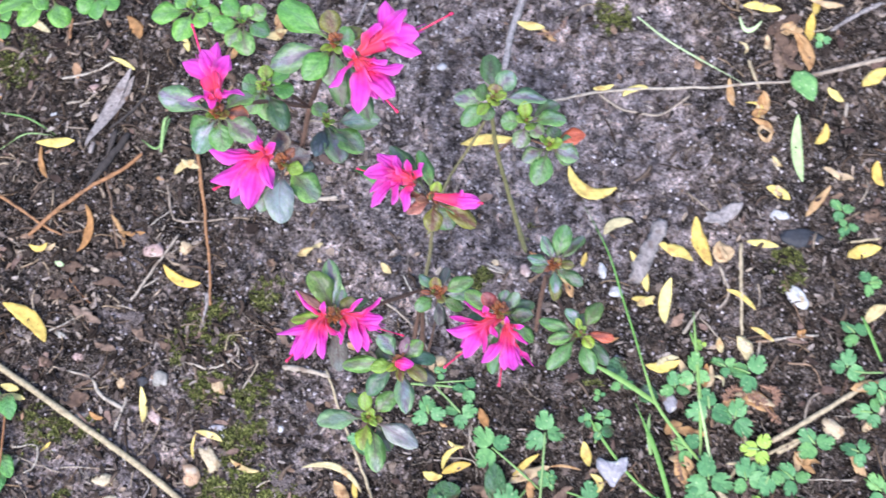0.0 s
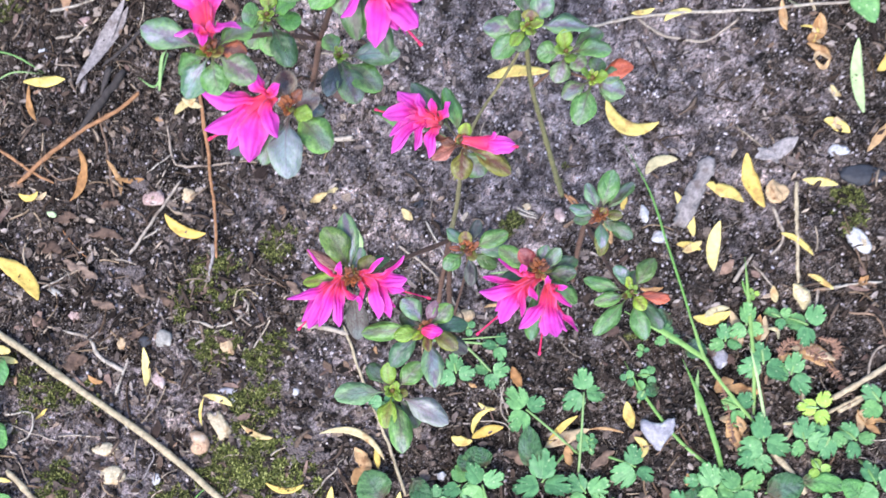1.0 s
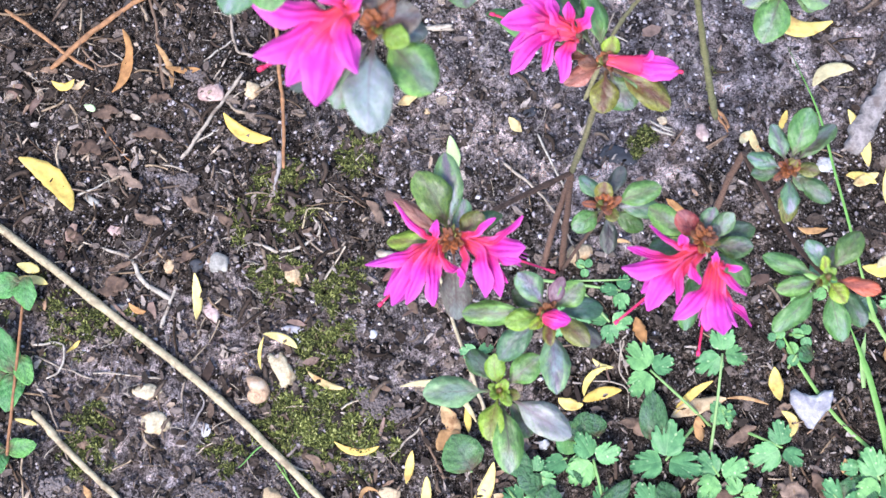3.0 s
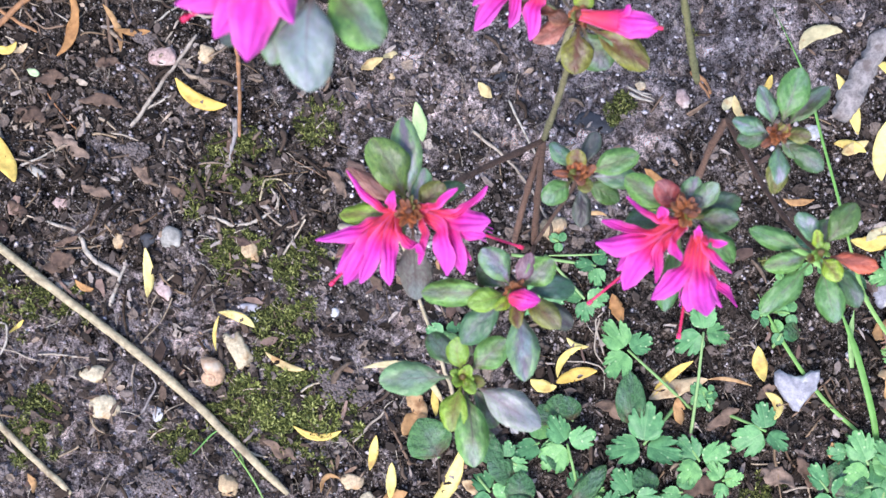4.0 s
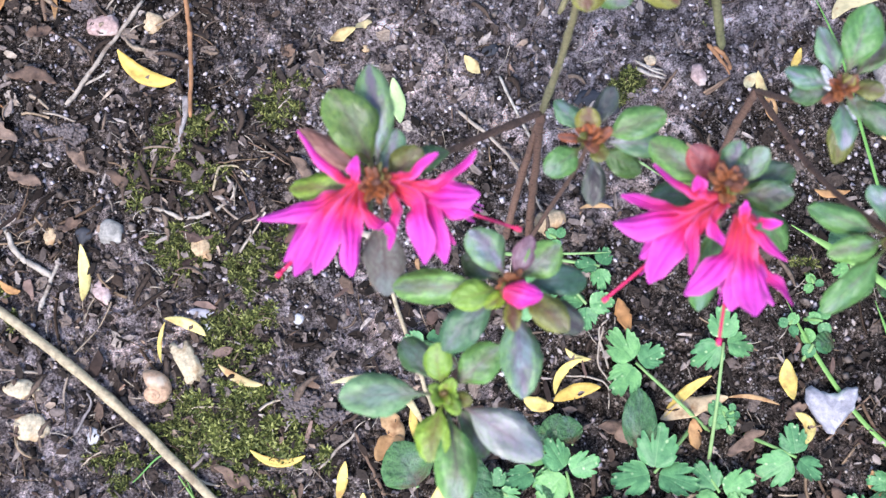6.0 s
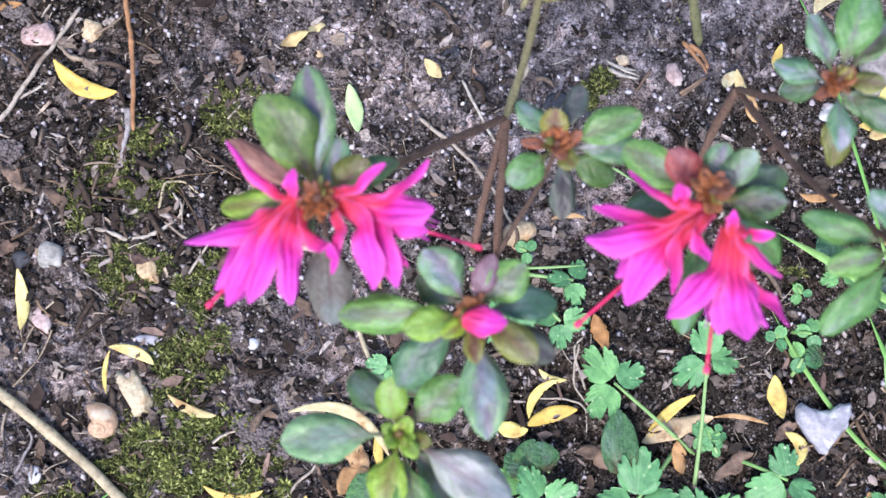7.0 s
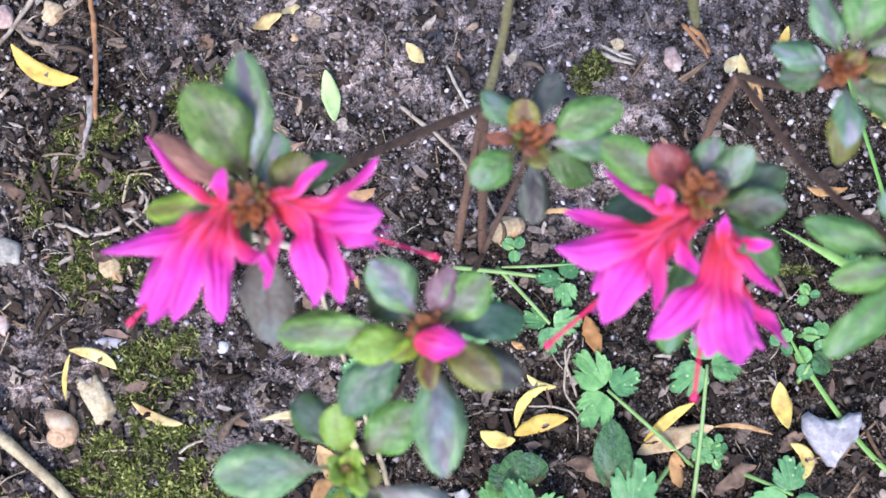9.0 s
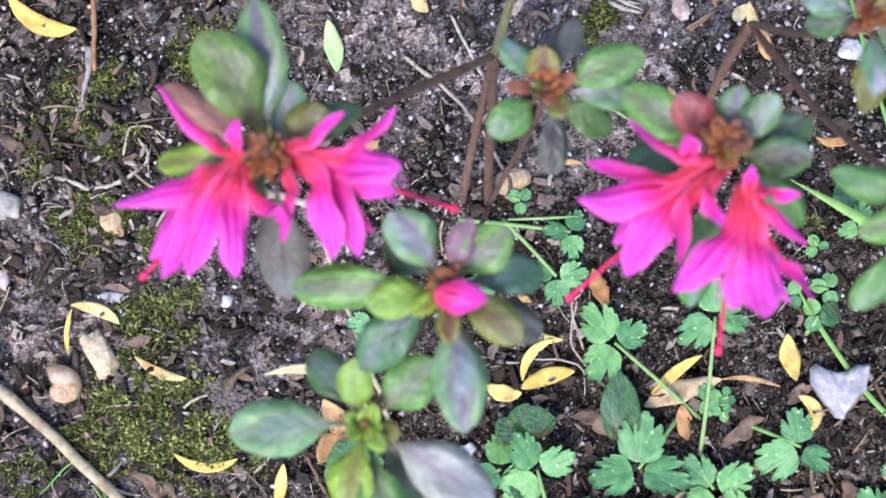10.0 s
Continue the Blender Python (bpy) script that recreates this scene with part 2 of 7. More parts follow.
CHIP = island_material("bark_chip", [(0.0, (0.014, 0.01, 0.008)), (0.4, (0.045, 0.031, 0.023)), (0.65, (0.11, 0.075, 0.055)), (0.85, (0.24, 0.155, 0.105)), (1.0, (0.46, 0.37, 0.28))])
LITTER = island_material("leaf_litter", [(0.0, (0.02, 0.014, 0.011)), (0.4, (0.06, 0.038, 0.03)), (0.7, (0.13, 0.083, 0.066)), (0.9, (0.25, 0.165, 0.13)), (1.0, (0.44, 0.25, 0.12))], 0.7, 260)
FIBRE = island_material("root_fibre", [(0.0, (0.055, 0.0374, 0.0242)), (0.5, (0.187, 0.132, 0.088)), (1.0, (0.506, 0.44, 0.352))])
FRAGMENT = island_material("soil_fragment", [(0.0, (0.01, 0.008, 0.0065)), (0.35, (0.04, 0.031, 0.025)), (0.6, (0.11, 0.085, 0.072)), (0.82, (0.22, 0.175, 0.15)), (1.0, (0.38, 0.32, 0.275))])
NEEDLE = island_material("dry_stalk", [(0.0, (0.04, 0.026, 0.018)), (0.45, (0.12, 0.078, 0.05)), (0.8, (0.3, 0.21, 0.13)), (1.0, (0.48, 0.4, 0.3))])
SHRED = island_material("rotten_strip", [(0.0, (0.016, 0.011, 0.008)), (0.4, (0.045, 0.031, 0.023)), (0.7, (0.1, 0.07, 0.052)), (0.9, (0.2, 0.145, 0.105)), (1.0, (0.36, 0.28, 0.2))], 0.85, 700)
GRIT = island_material("grit", [(0.0, (0.225, 0.198, 0.18)), (0.6, (0.36, 0.33, 0.3)), (0.93, (0.5, 0.47, 0.44)), (1.0, (0.7, 0.68, 0.66))], 0.6)
MOSS = island_material("moss", [(0.0, (0.012, 0.015, 0.006)), (0.4, (0.05, 0.058, 0.018)), (0.75, (0.135, 0.15, 0.042)), (1.0, (0.34, 0.345, 0.12))], 0.8)
CUSHION = island_material("cushion_moss", [(0.0, (0.02, 0.028, 0.008)), (0.4, (0.085, 0.1, 0.026)), (0.75, (0.19, 0.21, 0.055)), (1.0, (0.4, 0.41, 0.15))], 0.8)
LEAF = {
    "g": leaf_material("leaf_green", (0.13, 0.285, 0.07), (0.07, 0.175, 0.045), (0.085, 0.05, 0.05), 0.6, sheened=0.32),
    "d": leaf_material("leaf_dark", (0.075, 0.16, 0.05), (0.036, 0.082, 0.03), (0.04, 0.021, 0.022), 0.8, sheened=0.3),
    "v": leaf_material("leaf_plain", (0.1, 0.185, 0.042), (0.052, 0.115, 0.026), (0.06, 0.03, 0.02), 0.45, sheened=0.1),
    "m": leaf_material("leaf_maroon", (0.17, 0.16, 0.13), (0.115, 0.08, 0.075), (0.05, 0.026, 0.028), 1.0, 0.6, spec=0.2, coat=0.0, sheened=0.25),
    "l": leaf_material("leaf_lilac", (0.25, 0.3, 0.22), (0.32, 0.3, 0.32), (0.16, 0.1, 0.13), 0.55, sheened=0.45),
    "e": leaf_material("leaf_sage", (0.15, 0.29, 0.13), (0.105, 0.21, 0.11), (0.13, 0.1, 0.1), 0.35, sheened=0.35),
    "t": leaf_material("leaf_teal", (0.06, 0.155, 0.075), (0.034, 0.09, 0.058), (0.035, 0.03, 0.04), 0.4, sheened=0.35),
    "s": leaf_material("leaf_slate", (0.13, 0.26, 0.1), (0.1, 0.185, 0.125), (0.12, 0.075, 0.125), 0.85, sheened=0.75),
    "x": leaf_material("leaf_dusk", (0.07, 0.095, 0.065), (0.05, 0.052, 0.064), (0.03, 0.02, 0.027), 0.9, sheened=0.4),
    "p": leaf_material("leaf_bronze", (0.125, 0.235, 0.08), (0.115, 0.15, 0.095), (0.12, 0.07, 0.085), 0.95, 0.33, sheened=0.5),
    "y": leaf_material("leaf_lime", (0.25, 0.39, 0.04), (0.15, 0.26, 0.026), (0.13, 0.075, 0.02), 0.7, 0.45, 1.2, sheened=0.1),
    "q": leaf_material("leaf_plum", (0.22, 0.11, 0.135), (0.15, 0.066, 0.088), (0.09, 0.04, 0.05), 0.6, sheened=0.25),
    "o": leaf_material("leaf_olive", (0.18, 0.19, 0.032), (0.095, 0.09, 0.022), (0.1, 0.03, 0.016), 0.9, sheened=0.1),
    "c": leaf_material("leaf_crimson", (0.4, 0.07, 0.06), (0.26, 0.04, 0.04), (0.06, 0.025, 0.03), 0.8, 0.5, 1.1, sheened=0.15),
    "r": leaf_material("leaf_russet", (0.3, 0.095, 0.04), (0.18, 0.055, 0.026), (0.06, 0.02, 0.016), 0.8, 0.5, 1.2, sheened=0.1),
    "k": leaf_material("leaf_pink", (0.46, 0.19, 0.14), (0.34, 0.12, 0.085), (0.12, 0.045, 0.03), 0.7, 0.5, 1.1, sheened=0.1),
    "R": leaf_material("leaf_orange", (0.62, 0.13, 0.055), (0.46, 0.07, 0.03), (0.16, 0.03, 0.02), 0.8, 0.5, 1.1, sheened=0.1),
    "b": leaf_material("leaf_bright", (0.13, 0.34, 0.06), (0.07, 0.22, 0.04), (0.045, 0.12, 0.035), 0.4, 0.42, 1.3, sheened=0.15),
}
HEART = leaf_material("bud_scale", (0.36, 0.115, 0.03), (0.2, 0.06, 0.02), (0.08, 0.026, 0.014), 0.75, 0.55, 1.0, sheened=0.0)
PETAL = petal_material()
STYLE = object_material("style", [(0, (0.7, 0.035, 0.15)), (1, (0.66, 0.03, 0.1))], 0.5, 900, low=0.8)
BARK = object_material("azalea_bark", [(0, (0.15, 0.085, 0.06)), (1, (0.21, 0.122, 0.088))], 0.85, 900, stain=(0.06, 0.035, 0.027), low=0.45)
GREEN_BARK = object_material("green_stem", [(0, (0.176, 0.176, 0.0743)), (1, (0.23, 0.203, 0.108))], 0.75, 700)
YELLOW = object_material("fallen_yellow", [(0, (0.58, 0.39, 0.085)), (0.5, (0.68, 0.53, 0.15)), (1, (0.7, 0.58, 0.22))], 0.5, 240, stain=(0.42, 0.24, 0.075), low=0.62)
TAN = object_material("fallen_tan", [(0, (0.36, 0.18, 0.065)), (0.5, (0.46, 0.28, 0.13)), (1, (0.5, 0.38, 0.23))], 0.7, 240, stain=(0.2, 0.09, 0.035))
CREAM = object_material("fallen_cream", [(0, (0.52, 0.4, 0.18)), (1, (0.55, 0.48, 0.28))], 0.65, 240, stain=(0.34, 0.18, 0.07), low=0.7)
PALE = object_material("fallen_pale_green", [(0, (0.368, 0.496, 0.216)), (1, (0.44, 0.544, 0.296))], 0.55, 240, low=0.8)
BROWN = object_material("fallen_brown", [(0, (0.1, 0.062, 0.043)), (0.5, (0.16, 0.102, 0.07)), (1, (0.23, 0.16, 0.118))], 0.75, 320, stain=(0.06, 0.037, 0.029), low=0.4)
ASH = object_material("crumbly_crust", [(0, (0.15, 0.122, 0.115)), (1, (0.2, 0.165, 0.155))], 0.95, 900, stain=(0.07, 0.055, 0.047), low=0.35)
SCRAP = island_material("leaf_scrap", [(0.0, (0.02, 0.0145, 0.0115)), (0.35, (0.055, 0.041, 0.033)), (0.65, (0.105, 0.08, 0.065)), (0.85, (0.185, 0.145, 0.12)), (0.95, (0.25, 0.19, 0.14)), (1.0, (0.38, 0.32, 0.27))], 0.9, 1100)
WOOD = {
    "straw": object_material("straw", [(0, (0.4, 0.325, 0.2)), (1, (0.46, 0.375, 0.245))], 0.6, 330, stain=(0.2, 0.145, 0.085), low=0.5),
    "orange": object_material("orange_twig", [(0, (0.3, 0.14, 0.065)), (1, (0.36, 0.185, 0.085))], 0.7, 330, stain=(0.14, 0.075, 0.045), low=0.5),
    "brown": object_material("brown_twig", [(0, (0.14, 0.09, 0.06)), (1, (0.26, 0.17, 0.11))], 0.75, 300),
    "pale": object_material("pale_root", [(0, (0.29, 0.225, 0.17)), (0.5, (0.36, 0.3, 0.235)), (1, (0.45, 0.4, 0.33))], 0.75, 420, stain=(0.17, 0.12, 0.085), low=0.5),
    "grey": object_material("weathered_wood", [(0, (0.25, 0.215, 0.2)), (1, (0.33, 0.295, 0.28))], 0.85, 420, stain=(0.13, 0.1, 0.09), low=0.4),
    "dark": object_material("dark_wood", [(0, (0.04, 0.033, 0.03)), (1, (0.06, 0.05, 0.045))], 0.85, 300),
}
STONE = {
    "tan": object_material("tan_stone", [(0, (0.46, 0.33, 0.19)), (1, (0.56, 0.45, 0.3))], 0.75, 620, stain=(0.36, 0.2, 0.09), low=0.5),
    "pink": object_material("pink_stone", [(0, (0.4, 0.272, 0.24)), (1, (0.464, 0.336, 0.304))], 0.7, 620, stain=(0.6, 0.53, 0.47), low=0.5),
    "white": object_material("white_stone", [(0, (0.434, 0.428, 0.434)), (1, (0.508, 0.496, 0.484))], 0.5, 620, low=0.5),
    "grey": object_material("grey_stone", [(0, (0.25, 0.235, 0.21)), (1, (0.34, 0.32, 0.28))], 0.75, 620, stain=(0.5, 0.46, 0.4), low=0.5),
    "flint": object_material("flint", [(0, (0.27, 0.26, 0.29)), (1, (0.31, 0.3, 0.325))], 0.5, 420, stain=(0.66, 0.64, 0.58), low=0.6),
    "cream": object_material("cream_stone", [(0, (0.51, 0.42, 0.27)), (1, (0.555, 0.465, 0.315))], 0.7, 620, stain=(0.338, 0.203, 0.09), low=0.5),
    "dark": object_material("slate", [(0, (0.03, 0.033, 0.04)), (1, (0.045, 0.046, 0.052))], 0.6, 260),
    "shell": object_material("snail_shell", [(0, (0.46, 0.29, 0.18)), (1, (0.5, 0.34, 0.22))], 0.65, 420, stain=(0.5, 0.42, 0.32), low=0.4),
}
WEED = spotted_leaf("weed_leaf", (0.12, 0.305, 0.112), (0.062, 0.19, 0.073))
YOUNG_WEED = spotted_leaf("young_weed_leaf", (0.27, 0.42, 0.075), (0.17, 0.33, 0.06))
BROAD = leaf_material("broad_leaf", (0.075, 0.203, 0.0675), (0.045, 0.128, 0.048), (0.045, 0.09, 0.045), 0.4, 0.36, sheened=0.25, crinkle=0.9)
FRESH = leaf_material("fresh_leaf", (0.11, 0.33, 0.08), (0.055, 0.2, 0.05), (0.05, 0.14, 0.045), 0.4, 0.36, sheened=0.12, crinkle=0.7)
GRASS = object_material("grass_blade", [(0, (0.09, 0.24, 0.05)), (0.5, (0.145, 0.31, 0.07)), (1, (0.21, 0.34, 0.1))], 0.5, 200, low=0.8)
FROND = object_material("dead_fern", [(0, (0.2, 0.11, 0.075)), (0.5, (0.29, 0.17, 0.12)), (1, (0.36, 0.2, 0.12))], 0.85, 420, low=0.45)
STALK = object_material("weed_stalk", [(0, (0.154, 0.297, 0.088)), (1, (0.242, 0.363, 0.143))], 0.55, 300, low=0.8)

# ---- builders ----
def part(name, mesh, mat, parent, label="", m=None):
    """Links a mesh as one part under its thing; m places it in the world."""
    if mat and not mesh.materials:
        mesh.materials.append(mat)
    ob = new(name, mesh)
    ob.parent = parent
    ob.matrix_parent_inverse = parent.matrix_world.inverted()
    if m is not None:
        ob.matrix_basis = m
    return tagged(ob, label) if label else ob


def thing(name, place, label, category, group=""):
    ob = new(name)
    ob.empty_display_size = 0.01
    ob.location = place
    ob.matrix_world = Matrix.Translation(place)
    return tagged(ob, label, category, group)


def solid(name, mesh, mat, label, category, group="", m=None, kind=""):
    if mat and not mesh.materials:
        mesh.materials.append(mat)
    ob = new(name, mesh)
    if m is not None:
        ob.matrix_world = m
    return tagged(ob, label, category, group, kind)


def mesh_from(name, verts, faces, uvs=None, smooth=True):
    me = bpy.data.meshes.new(name)
    me.from_pydata(verts, [], faces)
    if uvs is not None:
        layer = me.uv_layers.new(name="blade")
        flat = np.empty(len(me.loops), dtype=np.int32)
        me.loops.foreach_get("vertex_index", flat)
        layer.data.foreach_set("uv", np.asarray(uvs, dtype=np.float32)[flat].ravel())
    if smooth:
        me.polygons.foreach_set("use_smooth", [True] * len(me.polygons))
    me.update()
    return me


def ground_height(x, y):
    """Relief of the bed: slow swells, clods and crumbs."""
    fade = 1.0 / (1.0 + max(0.0, (x * x + y * y) ** 0.5 - 0.6) * 3)
    z = 0.0035 * noise.noise((x * 9, y * 9, 1.7)) + 0.003 * noise.noise((x * 38, y * 38, 5.1))
    return fade * z


def ribbon(centre, sides, normals, widths, thick, across=4, fold=0.0, wave=0.0, phase=0.0):
    """A thin blade with real thickness along a line: centre points, side and normal vectors, half-widths."""
    rows = len(centre)
    verts, uvs, faces = [], [], []
    for layer in (1, -1):
        for i, (c, s, k, w) in enumerate(zip(centre, sides, normals, widths)):
            for j in range(across + 1):
                a = 2 * j / across - 1
                edge = 1 - 0.85 * abs(a) ** 3
                verts.append(tuple(c + s * (a * w) + k * (fold * ((a * a + 0.05) ** 0.5 - 0.22) * w + wave * w * a * a * math.sin(9.0 * i / rows + 2.6 * a + phase) + layer * thick * 0.5 * edge)))
                uvs.append((i / (rows - 1), abs(a)))
    size, step = rows * (across + 1), across + 1
    for i in range(rows - 1):
        for j in range(across):
            a = i * step + j
            faces.append((a, a + 1, a + step + 1, a + step))
            faces.append((size + a, size + a + step, size + a + step + 1, size + a + 1))
        for j, flip in ((0, False), (across, True)):
            a = i * step + j
            quad = (a, a + step, size + a + step, size + a)
            faces.append(quad[::-1] if flip else quad)
    return verts, faces, uvs


def blade_profile(shape, s):
    if shape == "obovate":
        t = max(0.0, min(1.0, (s - 0.14) / 0.862))
        return max(0.09 if s < 0.5 else 0.05, math.sin(math.pi * t ** 1.14) ** (0.86 - 0.36 * t))
    if shape == "lance":
        return math.sin(math.pi * min(1, s * 0.98 + 0.01)) ** 0.65
    if shape == "ovate":
        return min(1.0, (max(0.0, math.sin(math.pi * s ** 0.8)) ** 0.62)) * 1.02
    return 1.0


BLADES = {}


def blade_mesh(shape, kind, mat, rows=17, across=4):
    """A unit leaf along +y, one long and one wide, in one of several bends; shared by alike leaves."""
    key = (shape, kind, mat.name)
    if key not in BLADES:
        rng = random.Random(kind * 7 + 3)
        arch, twist, fold, sway = rng.uniform(0.03, 0.13), rng.uniform(-0.5, 0.5), rng.uniform(0.02, 0.13), rng.uniform(-0.05, 0.05)
        centre, side, normal, width = [], [], [], []
        for i in range(rows):
            s = i / (rows - 1)
            centre.append(Vector((sway * math.sin(math.pi * s), s, arch * math.sin(math.pi * s) - 0.04 * s * s)))
            t = twist * (s - 0.5) * 0.5
            side.append(Vector((math.cos(t), 0, math.sin(t))))
            normal.append(Vector((-math.sin(t), 0, math.cos(t))))
            width.append(0.5 * blade_profile(shape, s) * (1 + rng.uniform(-0.03, 0.03)))
        me = mesh_from(shape + "_blade", *ribbon(centre, side, normal, width, 0.022, across, fold, 0.16, rng.uniform(0, 6)))
        me.materials.append(mat)
        BLADES[key] = me
    return BLADES[key]


def aim(base, tip, width, lift=Vector((0, 0, 1)), spin=0.0):
    """The pose that lays a unit blade from base to tip, that wide."""
    base, tip = Vector(base), Vector(tip)
    y = tip - base
    size = y.length
    y = y / size
    x = y.cross(lift).normalized()
    x = Matrix.Rotation(spin, 3, y) @ x
    z = x.cross(y)
    return Matrix(((x[0] * width, y[0] * size, z[0] * size, base[0]), (x[1] * width, y[1] * size, z[1] * size, base[1]), (x[2] * width, y[2] * size, z[2] * size, base[2]), (0, 0, 0, 1)))


def smooth_line(points, steps):
    """A rounded line through points, in even steps (Catmull-Rom)."""
    p = [Vector(q) for q in points]
    p = [2 * p[0] - p[1]] + p + [2 * p[-1] - p[-2]]
    out = []
    for i in range(1, len(p) - 2):
        for k in range(steps):
            t = k / steps
            a, b, c, d = p[i - 1], p[i], p[i + 1], p[i + 2]
            out.append(0.5 * ((2 * b) + (c - a) * t + (2 * a - 5 * b + 4 * c - d) * t * t + (3 * b - a - 3 * c + d) * t ** 3))
    return out + [p[-2]]


def tube(points, radius, sides=6, rough=0.0, seed=1, knots=False):
    """A round or knobbly rod along points; radius: a number, or one for each end."""
    rng = random.Random(seed)
    r0, r1 = radius if isinstance(radius, tuple) else (radius, radius)
    verts, faces, uvs = [], [], []
    count = len(points)
    side = None
    for i, p in enumerate(points):
        d = (points[min(i + 1, count - 1)] - points[max(i - 1, 0)]).normalized()
        side = (side - d * side.dot(d)).normalized() if side else d.cross(Vector((0.3, 0.2, 0.93))).normalized()
        up = d.cross(side)
        r = r0 + (r1 - r0) * i / (count - 1)
        if knots and i % 11 == 5:
            r *= 1.2
        if knots and i in (0, count - 1):
            r *= 0.6
        for k in range(sides):
            a = 2 * math.pi * k / sides
            q = r * (1 + rough * rng.uniform(-1, 1))
            verts.append(tuple(p + side * (q * math.cos(a)) + up * (q * math.sin(a))))
            uvs.append((i / (count - 1), 0.5))
    for i in range(count - 1):
        for k in range(sides):
            a, b = i * sides + k, i * sides + (k + 1) % sides
            faces.append((a, b, b + sides, a + sides))
    faces += [tuple(range(sides))[::-1], tuple(range((count - 1) * sides, count * sides))]
    return verts, faces, uvs


def lump(seed, squash=(1, 1, 1), rough=0.28, level=3, facets=0, hollow=0.0):
    """A rounded, uneven stone of unit radius; facets cut flats into it."""
    rng = random.Random(seed)
    bm = bmesh.new()
    bmesh.ops.create_icosphere(bm, subdivisions=level, radius=1)
    cuts = [Vector((rng.uniform(-1, 1), rng.uniform(-1, 1), rng.uniform(-1, 1))).normalized() for _ in range(facets)]
    for v in bm.verts:
        d = v.co.normalized()
        k = 1 + rough * noise.noise(d * 1.3 + Vector((seed * 3.1, 0, 0))) + 0.4 * rough * noise.noise(d * 4 + Vector((0, seed * 1.7, 0))) + 0.22 * rough * noise.noise(d * 9 + Vector((0, 0, seed * 2.3)))
        for c in cuts:
            k = min(k, 0.72 / max(0.3, d.dot(c))) if d.dot(c) > 0.3 else k
        if hollow:
            k *= 1 - hollow * math.exp(-((d - Vector((0.5, -0.1, 0.86))).length / 0.42) ** 2)
        v.co = Vector((d[0] * squash[0], d[1] * squash[1], d[2] * squash[2])) * k
    me = bpy.data.meshes.new("stone")
    bm.to_mesh(me)
    bm.free()
    me.polygons.foreach_set("use_smooth", [True] * len(me.polygons))
    return me


def mm(p):
    return Vector(p) * 0.001


PARTS = random.Random(11)


def rosette(plant, centre, leaves, heart="r", lift=0.0):
    """A whorl of azalea leaves: each its tip, its width and its colour, in millimetres."""
    c = mm(centre)
    for x, y, z, w, tone in leaves:
        tip = mm((x, y, z))
        base = c + (tip - c) * 0.12 - Vector((0, 0, 0.002))
        kind = PARTS.randrange(6)
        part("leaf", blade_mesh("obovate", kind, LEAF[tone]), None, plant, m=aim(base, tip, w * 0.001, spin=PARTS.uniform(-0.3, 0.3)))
    c = c + Vector((0, 0, 0.001 * lift))
    bud = lump(7, (0.7, 0.7, 1.2), 0.2, 2) if "shoot_tip" not in BLADES else BLADES["shoot_tip"]
    BLADES["shoot_tip"] = bud
    tip = bud.copy()
    tip.materials.clear()
    part("shoot_tip", tip, LEAF[heart] if heart != "r" else HEART, plant, m=Matrix.Translation(c) @ Matrix.Diagonal((0.0024, 0.0024, 0.0026, 1) if lift else (0.0017, 0.0017, 0.0021, 1)))
    brown = heart == "r"
    for k in range((18 if lift else 11) if brown else 5):
        a = 2.4 * k + c[0] * 300
        rise = (0.25 + 0.09 * k if lift else 0.35 + 0.12 * k) if brown else 0.35 + 0.5 * (k % 3)
        d = Vector((math.cos(a), math.sin(a), rise)).normalized() * PARTS.uniform(0.0034, 0.0062 if lift else 0.0044)
        tone = (HEART, HEART, LEAF["r"], HEART, LEAF["o"])[k % 5] if brown else LEAF[heart]
        part("bud_scale", blade_mesh("obovate", k % 6, tone), None, plant, m=aim(c - Vector((0, 0, 0.0006)), c + d, PARTS.uniform(0.0017, 0.0031), spin=PARTS.uniform(-0.6, 0.6)))


